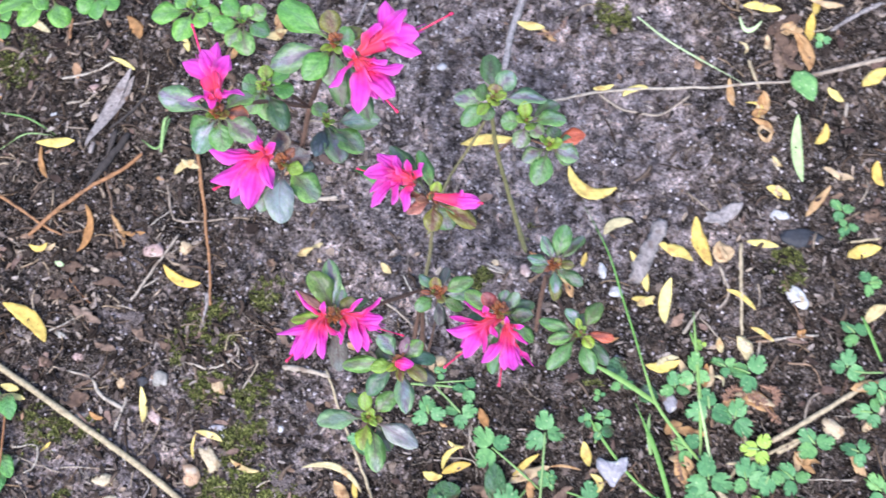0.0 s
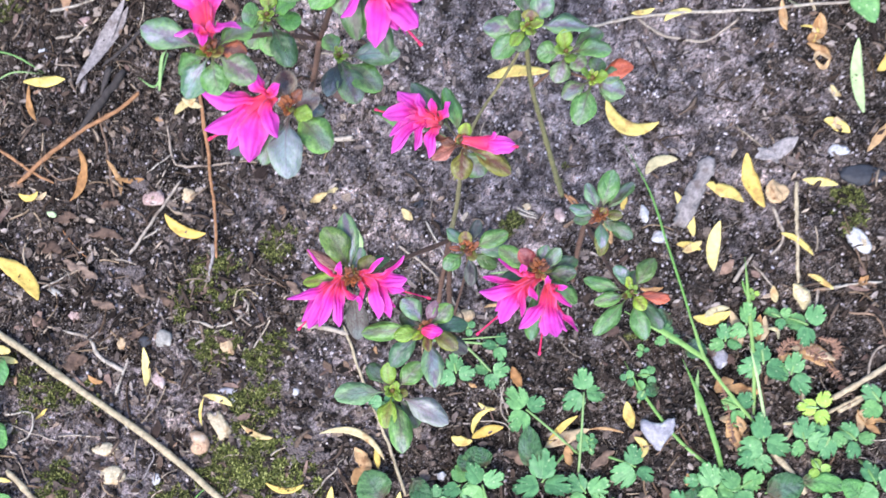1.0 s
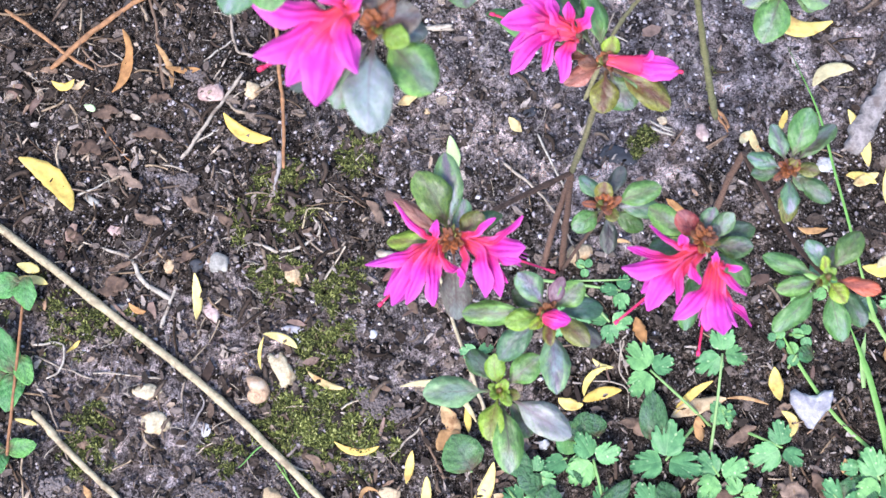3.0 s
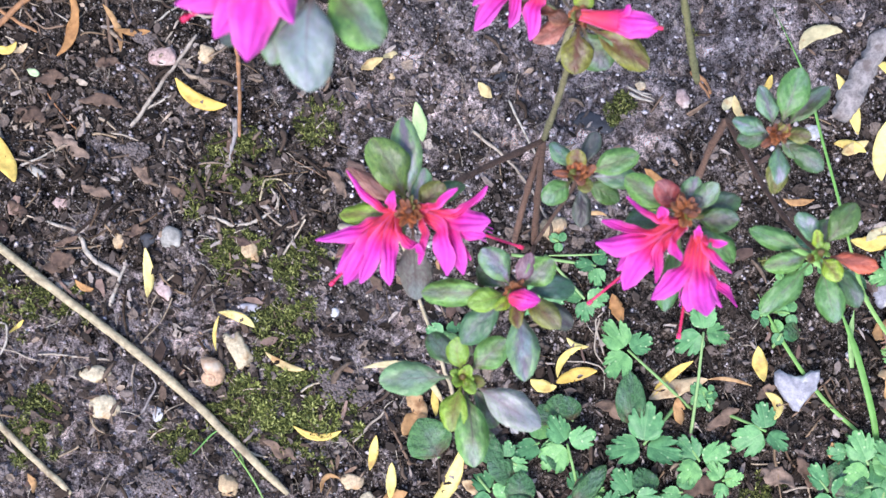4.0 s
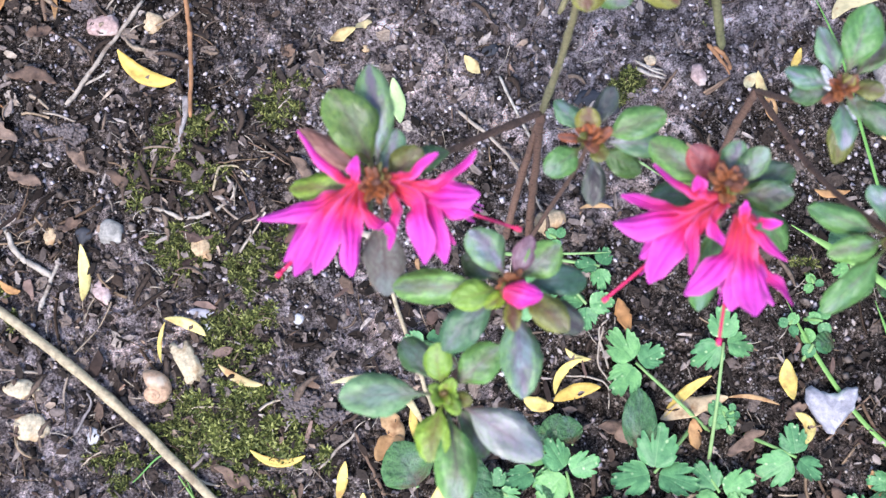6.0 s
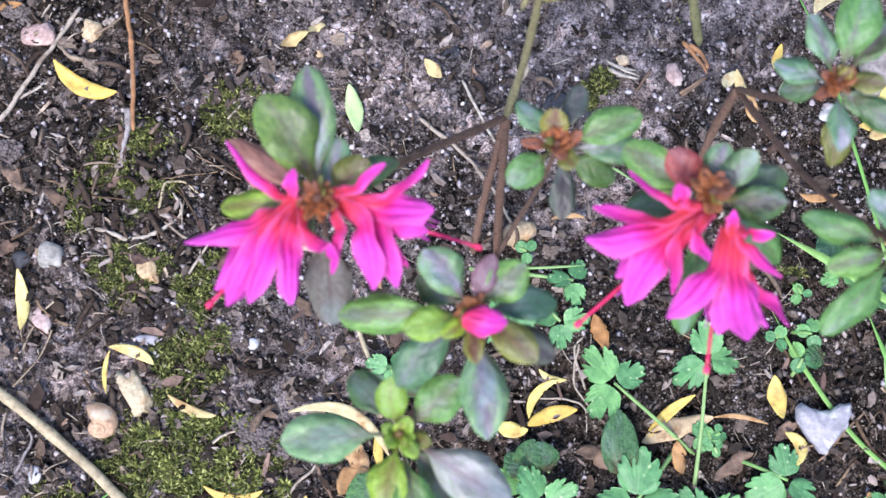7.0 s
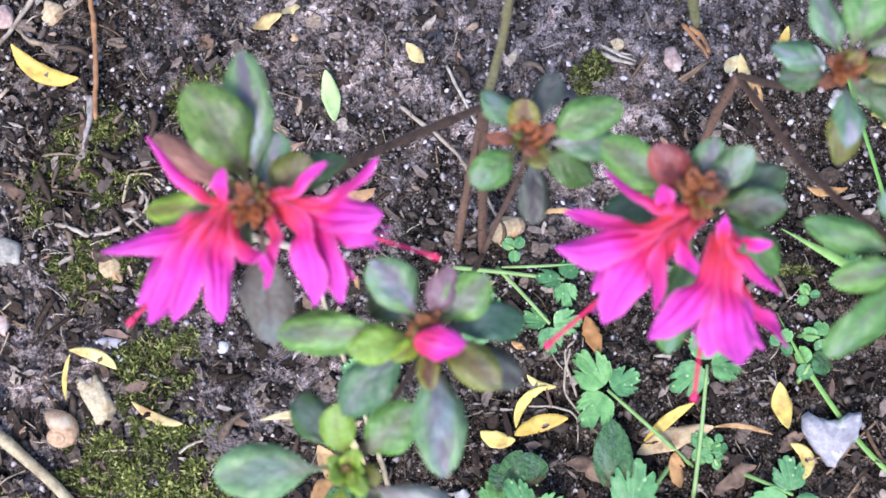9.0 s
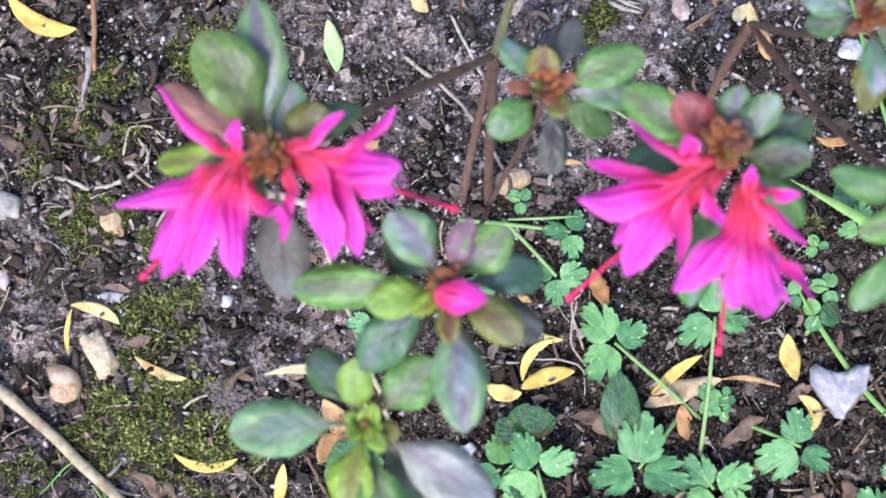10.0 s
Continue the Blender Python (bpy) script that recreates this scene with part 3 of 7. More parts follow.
def petal(flower, base, throat, tip, width, axis, neck=None):
    """One lobe of the corolla, from the tube to its point."""
    base, throat, tip = Vector(base), Vector(throat), Vector(tip)
    out = (tip - base) - axis * (tip - base).dot(axis)
    out = out.normalized() if out.length > 1e-6 else axis.orthogonal().normalized()
    open_flat = 0.55 + 0.25 * min(1.0, max(0.0, (width - 0.0045) / 0.003))  # broad lobes lie open
    rows, centre, sides, normals, widths = 15, [], [], [], []
    start, neck = base + out * 0.001, neck or throat + out * 0.0016
    for i in range(rows):
        s = i / (rows - 1)
        p = start * (1 - s) ** 3 + neck * (3 * s * (1 - s)) + tip * s ** 3
        d = ((neck - start) * (1 - s) ** 2 + (tip - neck) * s ** 2).normalized()
        side = axis.cross(out).normalized() * (1 - open_flat)
        flat = d.cross(Vector((0, 0, 1)))
        side = side + flat * (open_flat if side.dot(flat) >= 0 else -open_flat)
        side = (side - d * side.dot(d)).normalized()
        k = side.cross(d)
        rise = min(1.0, max(0.0, (s - 0.34) / 0.42))
        rise = rise * rise * (3 - 2 * rise)
        fall = max(0.0, 1 - max(0.0, (s - 0.7) / 0.3) ** 2.2) ** 0.5
        tube_w = 0.0011 + 0.0012 * min(1.0, s / 0.35)
        w = (tube_w + max(0.0, 0.56 * width - tube_w) * rise) * fall if width > 0.0045 else (0.0011 + (0.52 * width - 0.0011) * rise) * fall
        w *= 1 + 0.1 * math.sin(s * 19 + tip[1] * 700) * rise
        ruffle = 0.0007 * open_flat * math.sin(s * 15 + tip[0] * 900)
        droop = -0.0022 * max(0.0, s - 0.55) ** 2 / 0.2 * math.sin(tip[0] * 1300 + tip[1] * 700)
        centre.append(p + k * (ruffle + droop))
        sides.append(side)
        normals.append(k)
        widths.append(max(w, 0.0003))
    verts, faces, uvs = ribbon(centre, sides, normals, widths, 0.0004, 8, 0.5 * math.sin(tip[0] * 1700 + tip[2] * 500) - 0.25, 0.5, tip[0] * 2000)
    red = 0.72 if width < 0.0042 else 0.95
    part("petal", mesh_from("petal", verts, faces, [(a * red, b) for a, b in uvs]), PETAL, flower)


def flower(plant, base, pistil, petals):
    """An azalea flower: five lobes joined in a tube, stamens and one long style."""
    b, q = mm(base), mm(pistil)
    f = new("flower")
    f.location = b
    f.parent = plant
    f.matrix_parent_inverse = plant.matrix_world.inverted()
    f.matrix_world = Matrix.Translation(b)
    bpy.context.view_layer.update()
    tagged(f, "magenta azalea flower with a coral red throat")
    axis = (q - b).normalized()
    reach = (q - b).length
    throat = b + axis * min(0.014, reach * 0.5)
    for x, y, z, w, *neck in petals:
        petal(f, b, throat, mm((x, y, z)), w * 0.001, axis, mm(neck) if neck else None)
    rings = [b + axis * (0.0105 * k / 7) for k in range(8)]
    verts, faces, uvs = tube(rings, (0.0013, 0.0031), 14, 0.05, int(base[0] * 7))
    part("corolla_tube", mesh_from("corolla_tube", verts, faces[:-1], [(0.04 + 0.36 * a, 0.2) for a, _ in uvs]), PETAL, f, "coral red flower tube")
    bend = Vector((0, 0, 0.004))
    part("style", mesh_from("style", *tube(smooth_line([b - bend * 0.3, b.lerp(q, 0.45) - bend, q], 6), (0.00042, 0.00036), 6)), STYLE, f)
    part("stigma", mesh_from("stigma", *tube([q - axis * 0.0006, q, q + axis * 0.0009], (0.0007, 0.0006), 6)), STYLE, f)
    rng = random.Random(int(base[0] * 10))
    across = axis.orthogonal().normalized()
    for k in range(5):
        a = 2 * math.pi * k / 5 + 0.4
        off = Matrix.Rotation(a, 3, axis) @ across
        tip = b - bend * 0.6 + axis * reach * rng.uniform(0.6, 0.75) + off * rng.uniform(0.001, 0.003)
        part("stamen", mesh_from("stamen", *tube(smooth_line([b + off * 0.0008, b.lerp(tip, 0.5) + off * 0.001, tip], 4), (0.00017, 0.00015), 4)), PETAL, f)
    cup = lump(9, (1, 1, 1), 0.15, 1) if "calyx" not in BLADES else BLADES["calyx"]
    BLADES["calyx"] = cup
    part("calyx", cup, LEAF["o"], f, m=Matrix.Translation(b) @ Matrix.Diagonal((0.0017, 0.0017, 0.0017, 1)))


def flower_bud(plant, base, tip, width):
    """A bud still rolled up: overlapping petals in a pointed spindle."""
    b, t = mm(base), mm(tip)
    f = new("flower_bud")
    f.parent = plant
    f.matrix_parent_inverse = plant.matrix_world.inverted()
    f.matrix_world = Matrix.Translation(b)
    bpy.context.view_layer.update()
    tagged(f, "closed magenta azalea bud")
    axis = (t - b).normalized()
    across = axis.orthogonal().normalized()
    for k in range(5):
        off = Matrix.Rotation(2 * math.pi * k / 5, 3, axis) @ across
        rows, c, s, n, w = 9, [], [], [], []
        for i in range(rows):
            u = i / (rows - 1)
            r = 0.0005 * width * math.sin(math.pi * (0.12 + 0.86 * u)) ** 0.8
            turn = Matrix.Rotation(u * 0.9, 3, axis) @ off
            c.append(b.lerp(t, u) + turn * r)
            n.append(turn)
            s.append(axis.cross(turn))
            w.append(max(0.0002, r * 0.85))
        verts, faces, uvs = ribbon(c, s, n, w, 0.0004, 4, -0.35, 0.3, k * 1.7)
        part("petal", mesh_from("petal", verts, faces, [(0.3 + 0.45 * a, b) for a, b in uvs]), PETAL, f)


def stem(plant, points, r0, r1, mat=None, seed=2):
    line = smooth_line([mm(p) for p in points], 14)
    verts, faces, uvs = tube(line, (r0 * 0.001, r1 * 0.001), 8, 0.17, seed, knots=True)
    rng = random.Random(int(points[-1][0] * 10) + seed)
    for i in range(1, len(line) - 1):  # stiff flat bristles pressed along the bark
        along = (line[i + 1] - line[i - 1]).normalized()
        for _ in range(3):
            out = Vector((rng.uniform(-1, 1), rng.uniform(-1, 1), rng.uniform(-1, 1))).cross(along).normalized()
            r = 0.001 * (r0 + (r1 - r0) * i / len(line))
            foot = line[i].lerp(line[i + 1], rng.random()) + out * r * 0.85
            wide = out.cross(along) * r * 0.16
            o = len(verts)
            verts += [tuple(foot - wide), tuple(foot + wide), tuple(foot + along * r * 0.4), tuple(foot + along * r * rng.uniform(0.6, 1.3) + out * r * rng.uniform(0.35, 0.8))]
            uvs += [(0.5, 0.5)] * 4
            faces += [(o, o + 1, o + 3), (o + 1, o + 2, o + 3), (o + 2, o, o + 3), (o, o + 2, o + 1)]
    part("branch", mesh_from("branch", verts, faces, uvs), mat or BARK, plant)


def fallen_leaf(a, b, width, bend, mat, label, shape="lance", lift=1.5, category="fallen leaf"):
    """A leaf lying on the soil, from a to b in millimetres, bowed sideways by bend and curled a little."""
    p, q = Vector((*a, 0)) * 0.001, Vector((*b, 0)) * 0.001
    rng = random.Random(int(a[0] * 13 + b[1] * 7))
    d = q - p
    side = Vector((-d[1], d[0], 0)).normalized()
    rows, c, s, n, w = (19 if mat is BROWN else 11), [], [], [], []
    curl, roll = rng.uniform(0.0015, 0.004), rng.uniform(-0.35, 0.35)
    for i in range(rows):
        u = i / (rows - 1)
        xy = p.lerp(q, u) + side * (bend * 0.001 * 4 * u * (1 - u))
        if mat is BROWN:
            xy = xy + side * (0.0003 * width * noise.noise((u * 4.5, b[0] * 0.31, 7.7)))
        z = ground_height(xy[0], xy[1]) + lift * 0.001 + 0.0008 + curl * (2 * u - 1) ** 2
        c.append(Vector((xy[0], xy[1], z)))
    for i in range(rows):
        t = (c[min(i + 1, rows - 1)] - c[max(i - 1, 0)]).normalized()
        k = (Matrix.Rotation(roll * (i / rows), 3, t) @ Vector((0, 0, 1)))
        sd = t.cross(k).normalized()
        s.append(sd)
        n.append(sd.cross(t))
        ragged = 1 + (0.4 if mat is BROWN else 0.28 if mat is TAN else 0.14) * noise.noise((i * (0.6 if mat is BROWN else 0.9), a[0] * 0.37, a[1] * 0.21))
        w.append(0.0005 * width * ragged * max(0.06, blade_profile(shape, i / (rows - 1))))
    me = mesh_from("fallen_leaf", *ribbon(c, s, n, w, 0.0005, 4, rng.uniform(0.1, 0.35), 0.7 if mat is BROWN else 0.5 if mat is TAN else 0.28, a[0]))
    return solid("fallen_leaf", me, mat, label, category, "leaves fallen on the soil")


def twig(points, r0, r1, tone, label, rough=0.12, lift=0.0, sides=7):
    """A dry stem lying on the bed, millimetres."""
    line = []
    for p in smooth_line([(x, y, 0) for x, y in points], 9):
        x, y = p[0] * 0.001, p[1] * 0.001
        k = 0.0009 if r0 < 1.4 else 0.0004
        x, y = x + k * noise.noise((x * 160, y * 160, 3.1)), y + k * noise.noise((x * 160, y * 160, 9.6))
        line.append(Vector((x, y, ground_height(x, y) + 0.001 + (r0 * 0.7 + lift) * 0.001)))
    seed = int(points[0][0] * 3 + points[-1][1] * 5)
    me = mesh_from("twig", *tube(line, (r0 * 0.001, r1 * 0.001), sides, rough, seed, True))
    return solid("twig", me, WOOD[tone], label, "twig", "dry twigs on the soil")


def stone(x, y, rx, ry, turn, tone, label, seed, facets=3, high=0.6, name="pebble", category="pebble", hollow=0.0):
    me = lump(seed, (rx * 0.001, ry * 0.001, min(rx, ry) * high * 0.001), 0.42 if facets else 0.22, 3, facets, hollow)
    z = ground_height(x * 0.001, y * 0.001) + min(rx, ry) * high * 0.0004
    return solid(name, me, STONE[tone], label, category, "stones on the soil", pose(x * 0.001, y * 0.001, z, 0, 0, turn))


def leaflet_mesh(seed, lobes, mat):
    """A fan-shaped leaflet of unit length along +y, cut into lobes with rounded teeth, slightly cupped."""
    key = ("leaflet", seed, lobes, mat.name)
    if key in BLADES:
        return BLADES[key]
    rng = random.Random(seed)
    around, rings, spread = 72, 5, radians(80)
    deep = {3: 0.34, 2: 0.14, 1: 0.05}[lobes]
    gaps = [(a + rng.uniform(-3, 3), d * rng.uniform(0.7, 1.3), w) for a, d, w in ((-23, deep, 4.5), (23, deep, 4.5), (-9, 0.1, 2.6), (9, 0.09, 2.6), (-38, 0.13, 3), (38, 0.13, 3), (-52, 0.12, 3.4), (52, 0.12, 3.4), (-65, 0.06, 4), (65, 0.06, 4))]
    if lobes == 1:
        gaps = [(0, 0.16, 6)] + gaps[:2]
    verts, uvs, faces = [], [], []
    for layer in (0, 1):
        for r in range(rings + 1):
            f = r / rings
            for k in range(around + 1):
                a = spread * (2 * k / around - 1)
                deg = math.degrees(a)
                rad = math.cos(a) ** 0.62 * (1 - f * sum(d * math.exp(-((deg - g) / w) ** 2) for g, d, w in gaps))
                rad = 0.03 + rad * f
                x, y = rad * math.sin(a) * 0.66, 0.08 + rad * math.cos(a)
                z = 0.1 * f * abs(math.sin(a * 1.5)) + 0.06 * f * f * math.sin(4 * a + seed * 2.1) - 0.1 * f * f - layer * 0.018
                verts.append((x, y, z))
                uvs.append((y, min(1.0, abs(math.sin(a * 2.9)) * f + 0.02)))
    step, size = around + 1, (rings + 1) * (around + 1)
    for layer in (0, 1):
        for r in range(rings):
            for k in range(around):
                a = layer * size + r * step + k
                q = (a, a + 1, a + step + 1, a + step)
                faces.append(q[::-1] if layer == 0 else q)
    for k in range(around):
        a = rings * step + k
        faces.append((a, a + 1, size + a + 1, size + a))
    for r in range(rings):
        for k, flip in ((0, 0), (around, 1)):
            a = r * step + k
            q = (a, a + step, size + a + step, size + a)
            faces.append(q[::-1] if flip else q)
    me = mesh_from("leaflet", verts, faces, uvs)
    me.materials.append(mat)
    BLADES[key] = me
    return me


WEEDS = random.Random(5)


def weed(x, y, r, turn, label="small three-part creeping buttercup leaf on a thin stalk", stalk=None, high=6.0, lobes=3, mat=None):
    """A creeping buttercup leaf: three lobed leaflets on a stalk, radius r in millimetres."""
    g = ground_height(x * 0.001, y * 0.001)
    sx, sy = stalk if stalk else (x - r * 1.1 * math.sin(radians(turn)), y + r * 1.1 * math.cos(radians(turn)))
    foot = Vector((sx * 0.001, sy * 0.001, ground_height(sx * 0.001, sy * 0.001)))
    top = Vector((x * 0.001, y * 0.001, g + high * 0.001))
    w = thing("buttercup_leaf", foot, label, "weed", "weeds in the bed")
    part("stalk", mesh_from("stalk", *tube(smooth_line([foot, foot.lerp(top, 0.5) + Vector((0, 0, high * 0.0004)), top], 5), (0.00085, 0.0006), 6, 0.06)), STALK, w)
    for k, a in enumerate((0, 108, -108)):
        ang = radians(turn + a + WEEDS.uniform(-12, 12))
        size = r * 0.001 * (1.0 if k == 0 else 0.92) * WEEDS.uniform(0.85, 1.12)
        d = Vector((-math.sin(ang), math.cos(ang), WEEDS.uniform(-0.35, 0.3)))
        part("leaflet", leaflet_mesh(WEEDS.randrange(6), lobes if r > 6.5 else 1, mat or WEED), None, w, m=aim(top + d * size * 0.04, top + d * size * 1.04, size * 1.25, spin=WEEDS.uniform(-0.55, 0.55)))


def broad_leaf(x, y, tip, width, label="oval dark green weed leaf with netted veins", high=7.0, mat=None):
    """An oval weed leaf near the soil, from its base to its tip, millimetres."""
    g = ground_height(x * 0.001, y * 0.001)
    base = Vector((x * 0.001, y * 0.001, g + high * 0.0007))
    end = Vector((tip[0] * 0.001, tip[1] * 0.001, ground_height(tip[0] * 0.001, tip[1] * 0.001) + high * 0.001))
    w = thing("broad_weed", Vector((base[0], base[1], g)), label, "weed", "weeds in the bed")
    part("leaf", blade_mesh("ovate", WEEDS.randrange(4), mat or BROAD, 11, 6), None, w, m=aim(base, end, width * 0.001, spin=WEEDS.uniform(-0.2, 0.2)))
    part("stalk", mesh_from("stalk", *tube([Vector((base[0], base[1], g - 0.001)), base], (0.0008, 0.0006), 5)), STALK, w)


def seedling(points, leaves, label):
    """A weed with a thin woody stem along the soil and pairs of oval leaves, millimetres."""
    line = smooth_line([Vector((x * 0.001, y * 0.001, ground_height(x * 0.001, y * 0.001) + h * 0.001)) for x, y, h in points], 6)
    w = thing("oval_leaf_seedling", Vector((line[0][0], line[0][1], ground_height(line[0][0], line[0][1]))), label, "weed", "weeds in the bed")
    part("stem", mesh_from("stem", *tube(line, (0.0009, 0.0006), 6, 0.1)), WOOD["orange"], w, "thin reddish brown stem")
    for ax, ay, bx, by, width, up in leaves:
        a = Vector((ax * 0.001, ay * 0.001, 0.006))
        b = Vector((bx * 0.001, by * 0.001, 0.006 + up * 0.001))
        part("leaf", blade_mesh("ovate", WEEDS.randrange(4), FRESH, 13, 6), None, w, m=aim(a, b, width * 0.001, spin=WEEDS.uniform(-0.3, 0.3)))


def grass(points, width, label="thin bright green grass blade arching over the soil", mat=None):
    """A grass blade or stem: points with heights, millimetres."""
    line = smooth_line([mm(p) for p in points], 8)
    rows = len(line)
    s, n, w = [], [], []
    for i in range(rows):
        t = (line[min(i + 1, rows - 1)] - line[max(i - 1, 0)]).normalized()
        sd = t.cross(Vector((0, 0, 1))).normalized()
        s.append(sd)
        n.append(sd.cross(t))
        w.append(0.0005 * width * max(0.12, min(1, (1 - i / (rows - 1)) * 3)) * (0.7 + 0.3 * min(1, i / 3)))
    me = mesh_from("grass_blade", *ribbon(line, s, n, w, 0.0004, 2, 0.5))
    return solid("grass_blade", me, mat or GRASS, label, "grass", "grass in the bed")


# ---- the ground: one sheet, fine where the bed is seen, coarse to the horizon ----
def ground_axis(a, b, step):
    inner = list(np.arange(a, b + step / 2, step))
    grow, low, high = 0.03, [], []
    x = b
    while x < 400:
        x += grow
        grow *= 1.6
        high.append(x)
    x, grow = a, 0.03
    while x > -400:
        x -= grow
        grow *= 1.6
        low.append(x)
    return low[::-1] + inner + high


gx, gy = ground_axis(-0.34, 0.38, 0.0016), ground_axis(-0.24, 0.30, 0.0016)
verts = []
for y in gy:
    for x in gx:
        z = ground_height(x, y)
        if -0.35 < x < 0.39 and -0.25 < y < 0.31:
            z += 0.002 * noise.noise((x * 150, y * 150, 3.3)) + 0.0016 * noise.noise((x * 400, y * 400, 8.3)) - 0.014 * max(0.0, noise.noise((x * 105, y * 105, 6.1)) - 0.2) - 0.009 * max(0.0, noise.noise((x * 240, y * 240, 2.9)) - 0.25)
        verts.append((x, y, z))
nx = len(gx)
faces = [(j * nx + i, j * nx + i + 1, (j + 1) * nx + i + 1, (j + 1) * nx + i) for j in range(len(gy) - 1) for i in range(nx - 1)]
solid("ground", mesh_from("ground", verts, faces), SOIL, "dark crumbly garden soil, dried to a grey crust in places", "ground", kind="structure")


# ---- loose bits that nobody could count ----
def scatter(name, label, category, mat, count, seed, shape, box=(-0.33, 0.37, -0.235, 0.29), keep=None, round_off=True):
    rng = random.Random(seed)
    verts, faces = [], []
    made = 0
    while made < count:
        x, y = rng.uniform(box[0], box[1]), rng.uniform(box[2], box[3])
        if keep and rng.random() > keep(x, y):
            continue
        made += 1
        shape(rng, x, y, ground_height(x, y), verts, faces)
    return solid(name, mesh_from(name, verts, faces, smooth=round_off), mat, label, category, kind="stuff")


def crumb(low, high, flat=0.75):
    def add(rng, x, y, z, verts, faces):
        o = len(verts)
        r = low + (high - low) * rng.random() ** 3.2
        a = rng.uniform(0, math.pi)
        ca, sa = math.cos(a), math.sin(a)
        for px, py, pz in ((1, 0, 0), (0, 1, 0), (-1, 0, 0), (0, -1, 0), (0.2, 0.1, 1), (0, 0, -1), (0.6, 0.6, 0.5), (-0.6, 0.5, 0.4)):
            k = r * rng.uniform(0.6, 1.15)
            u, v = px * k * 1.15, py * k * 0.9
            verts.append((x + u * ca - v * sa, y + u * sa + v * ca, z + r * flat * 0.45 + pz * k * flat))
        for f in ((0, 6, 4), (6, 1, 4), (1, 7, 4), (7, 2, 4), (2, 3, 4), (3, 0, 4), (1, 0, 5), (2, 1, 5), (3, 2, 5), (0, 3, 5), (0, 1, 6), (1, 2, 7)):
            faces.append(tuple(o + i for i in f))
    return add


def flake(low, high):
    def add(rng, x, y, z, verts, faces):
        o = len(verts)
        r = low + (high - low) * rng.random() ** 2.5
        thin = r * rng.uniform(0.18, 0.6)
        a, tilt = rng.uniform(0, 2 * math.pi), rng.uniform(-0.35, 0.35)
        ca, sa = math.cos(a), math.sin(a)
        h = 0.0006 + r * 0.06
        for top in (1, 0):
            for px, py in ((-1, -0.5), (-0.2, -1), (0.9, -0.6), (1.1, 0.4), (0.1, 1), (-0.9, 0.7)):
                u, v = px * r * rng.uniform(0.45, 1.15), py * thin * rng.uniform(0.35, 1.3)
                verts.append((x + u * ca - v * sa, y + u * sa + v * ca, z + 0.0014 + tilt * u * 0.7 + top * h + rng.uniform(0, 0.0006)))
        faces.append(tuple(o + i for i in range(6)))
        faces.append(tuple(o + 6 + i for i in reversed(range(6))))
        for i in range(6):
            j = (i + 1) % 6
            faces.append((o + i, o + 6 + i, o + 6 + j, o + j))
    return add


def scrap(low, high):
    """A crumpled bit of dead leaf: an uneven rim round a raised or sunken middle, folded, with a thin edge."""
    def add(rng, x, y, z, verts, faces):
        o = len(verts)
        r = low + (high - low) * rng.random() ** 2.2
        turn, slim = rng.uniform(0, 2 * math.pi), rng.uniform(0.4, 0.95)
        ca, sa = math.cos(turn), math.sin(turn)
        tilt, fold, n = rng.uniform(-0.3, 0.3), rng.uniform(-0.5, 0.5), 9
        rim = []
        for i in range(n):
            a = 2 * math.pi * i / n
            q = r * rng.uniform(0.5, 1.2)
            u, v = q * math.cos(a), q * slim * math.sin(a)
            rim.append((u, v, z + 0.0016 + tilt * u * 0.5 + fold * abs(v) + rng.uniform(-0.12, 0.25) * r))
        mid = [(0.5 * u + rng.uniform(-0.1, 0.1) * r, 0.5 * v, z + 0.0016 + tilt * u * 0.25 + fold * abs(v) * 0.5 + rng.uniform(-0.05, 0.22) * r) for u, v, _ in rim]
        thin = 0.0005
        ring = rim + mid + [(0, 0, z + 0.0016 + rng.uniform(0, 0.15) * r)] + [(u * 0.96, v * 0.96, h - thin) for u, v, h in rim]
        verts.extend((x + u * ca - v * sa, y + u * sa + v * ca, h) for u, v, h in ring)
        for i in range(n):
            j = (i + 1) % n
            faces.append((o + i, o + j, o + n + j, o + n + i))
            faces.append((o + n + i, o + n + j, o + 2 * n))
            faces.append((o + j, o + i, o + 2 * n + 1 + i, o + 2 * n + 1 + j))
    return add


def fibre(low, high, thick):
    def add(rng, x, y, z, verts, faces):
        o = len(verts)
        size, a, bend = rng.uniform(low, high), rng.uniform(0, 2 * math.pi), rng.uniform(-1.2, 1.2)
        r = thick * rng.uniform(0.6, 1.3)
        px, py, n = x, y, 5
        for i in range(n + 1):
            d = a + bend * i / n
            h = ground_height(px, py) + 0.0016 + 0.0012 * math.sin(i * 1.3 + a)
            for q in range(3):
                k = 2 * math.pi * q / 3
                verts.append((px - math.sin(d) * r * math.cos(k), py + math.cos(d) * r * math.cos(k), h + r * math.sin(k)))
            px += math.cos(d) * size / n
            py += math.sin(d) * size / n
        for i in range(n):
            for q in range(3):
                b, c = o + i * 3 + q, o + i * 3 + (q + 1) % 3
                faces.append((b, c, c + 3, b + 3))
    return add


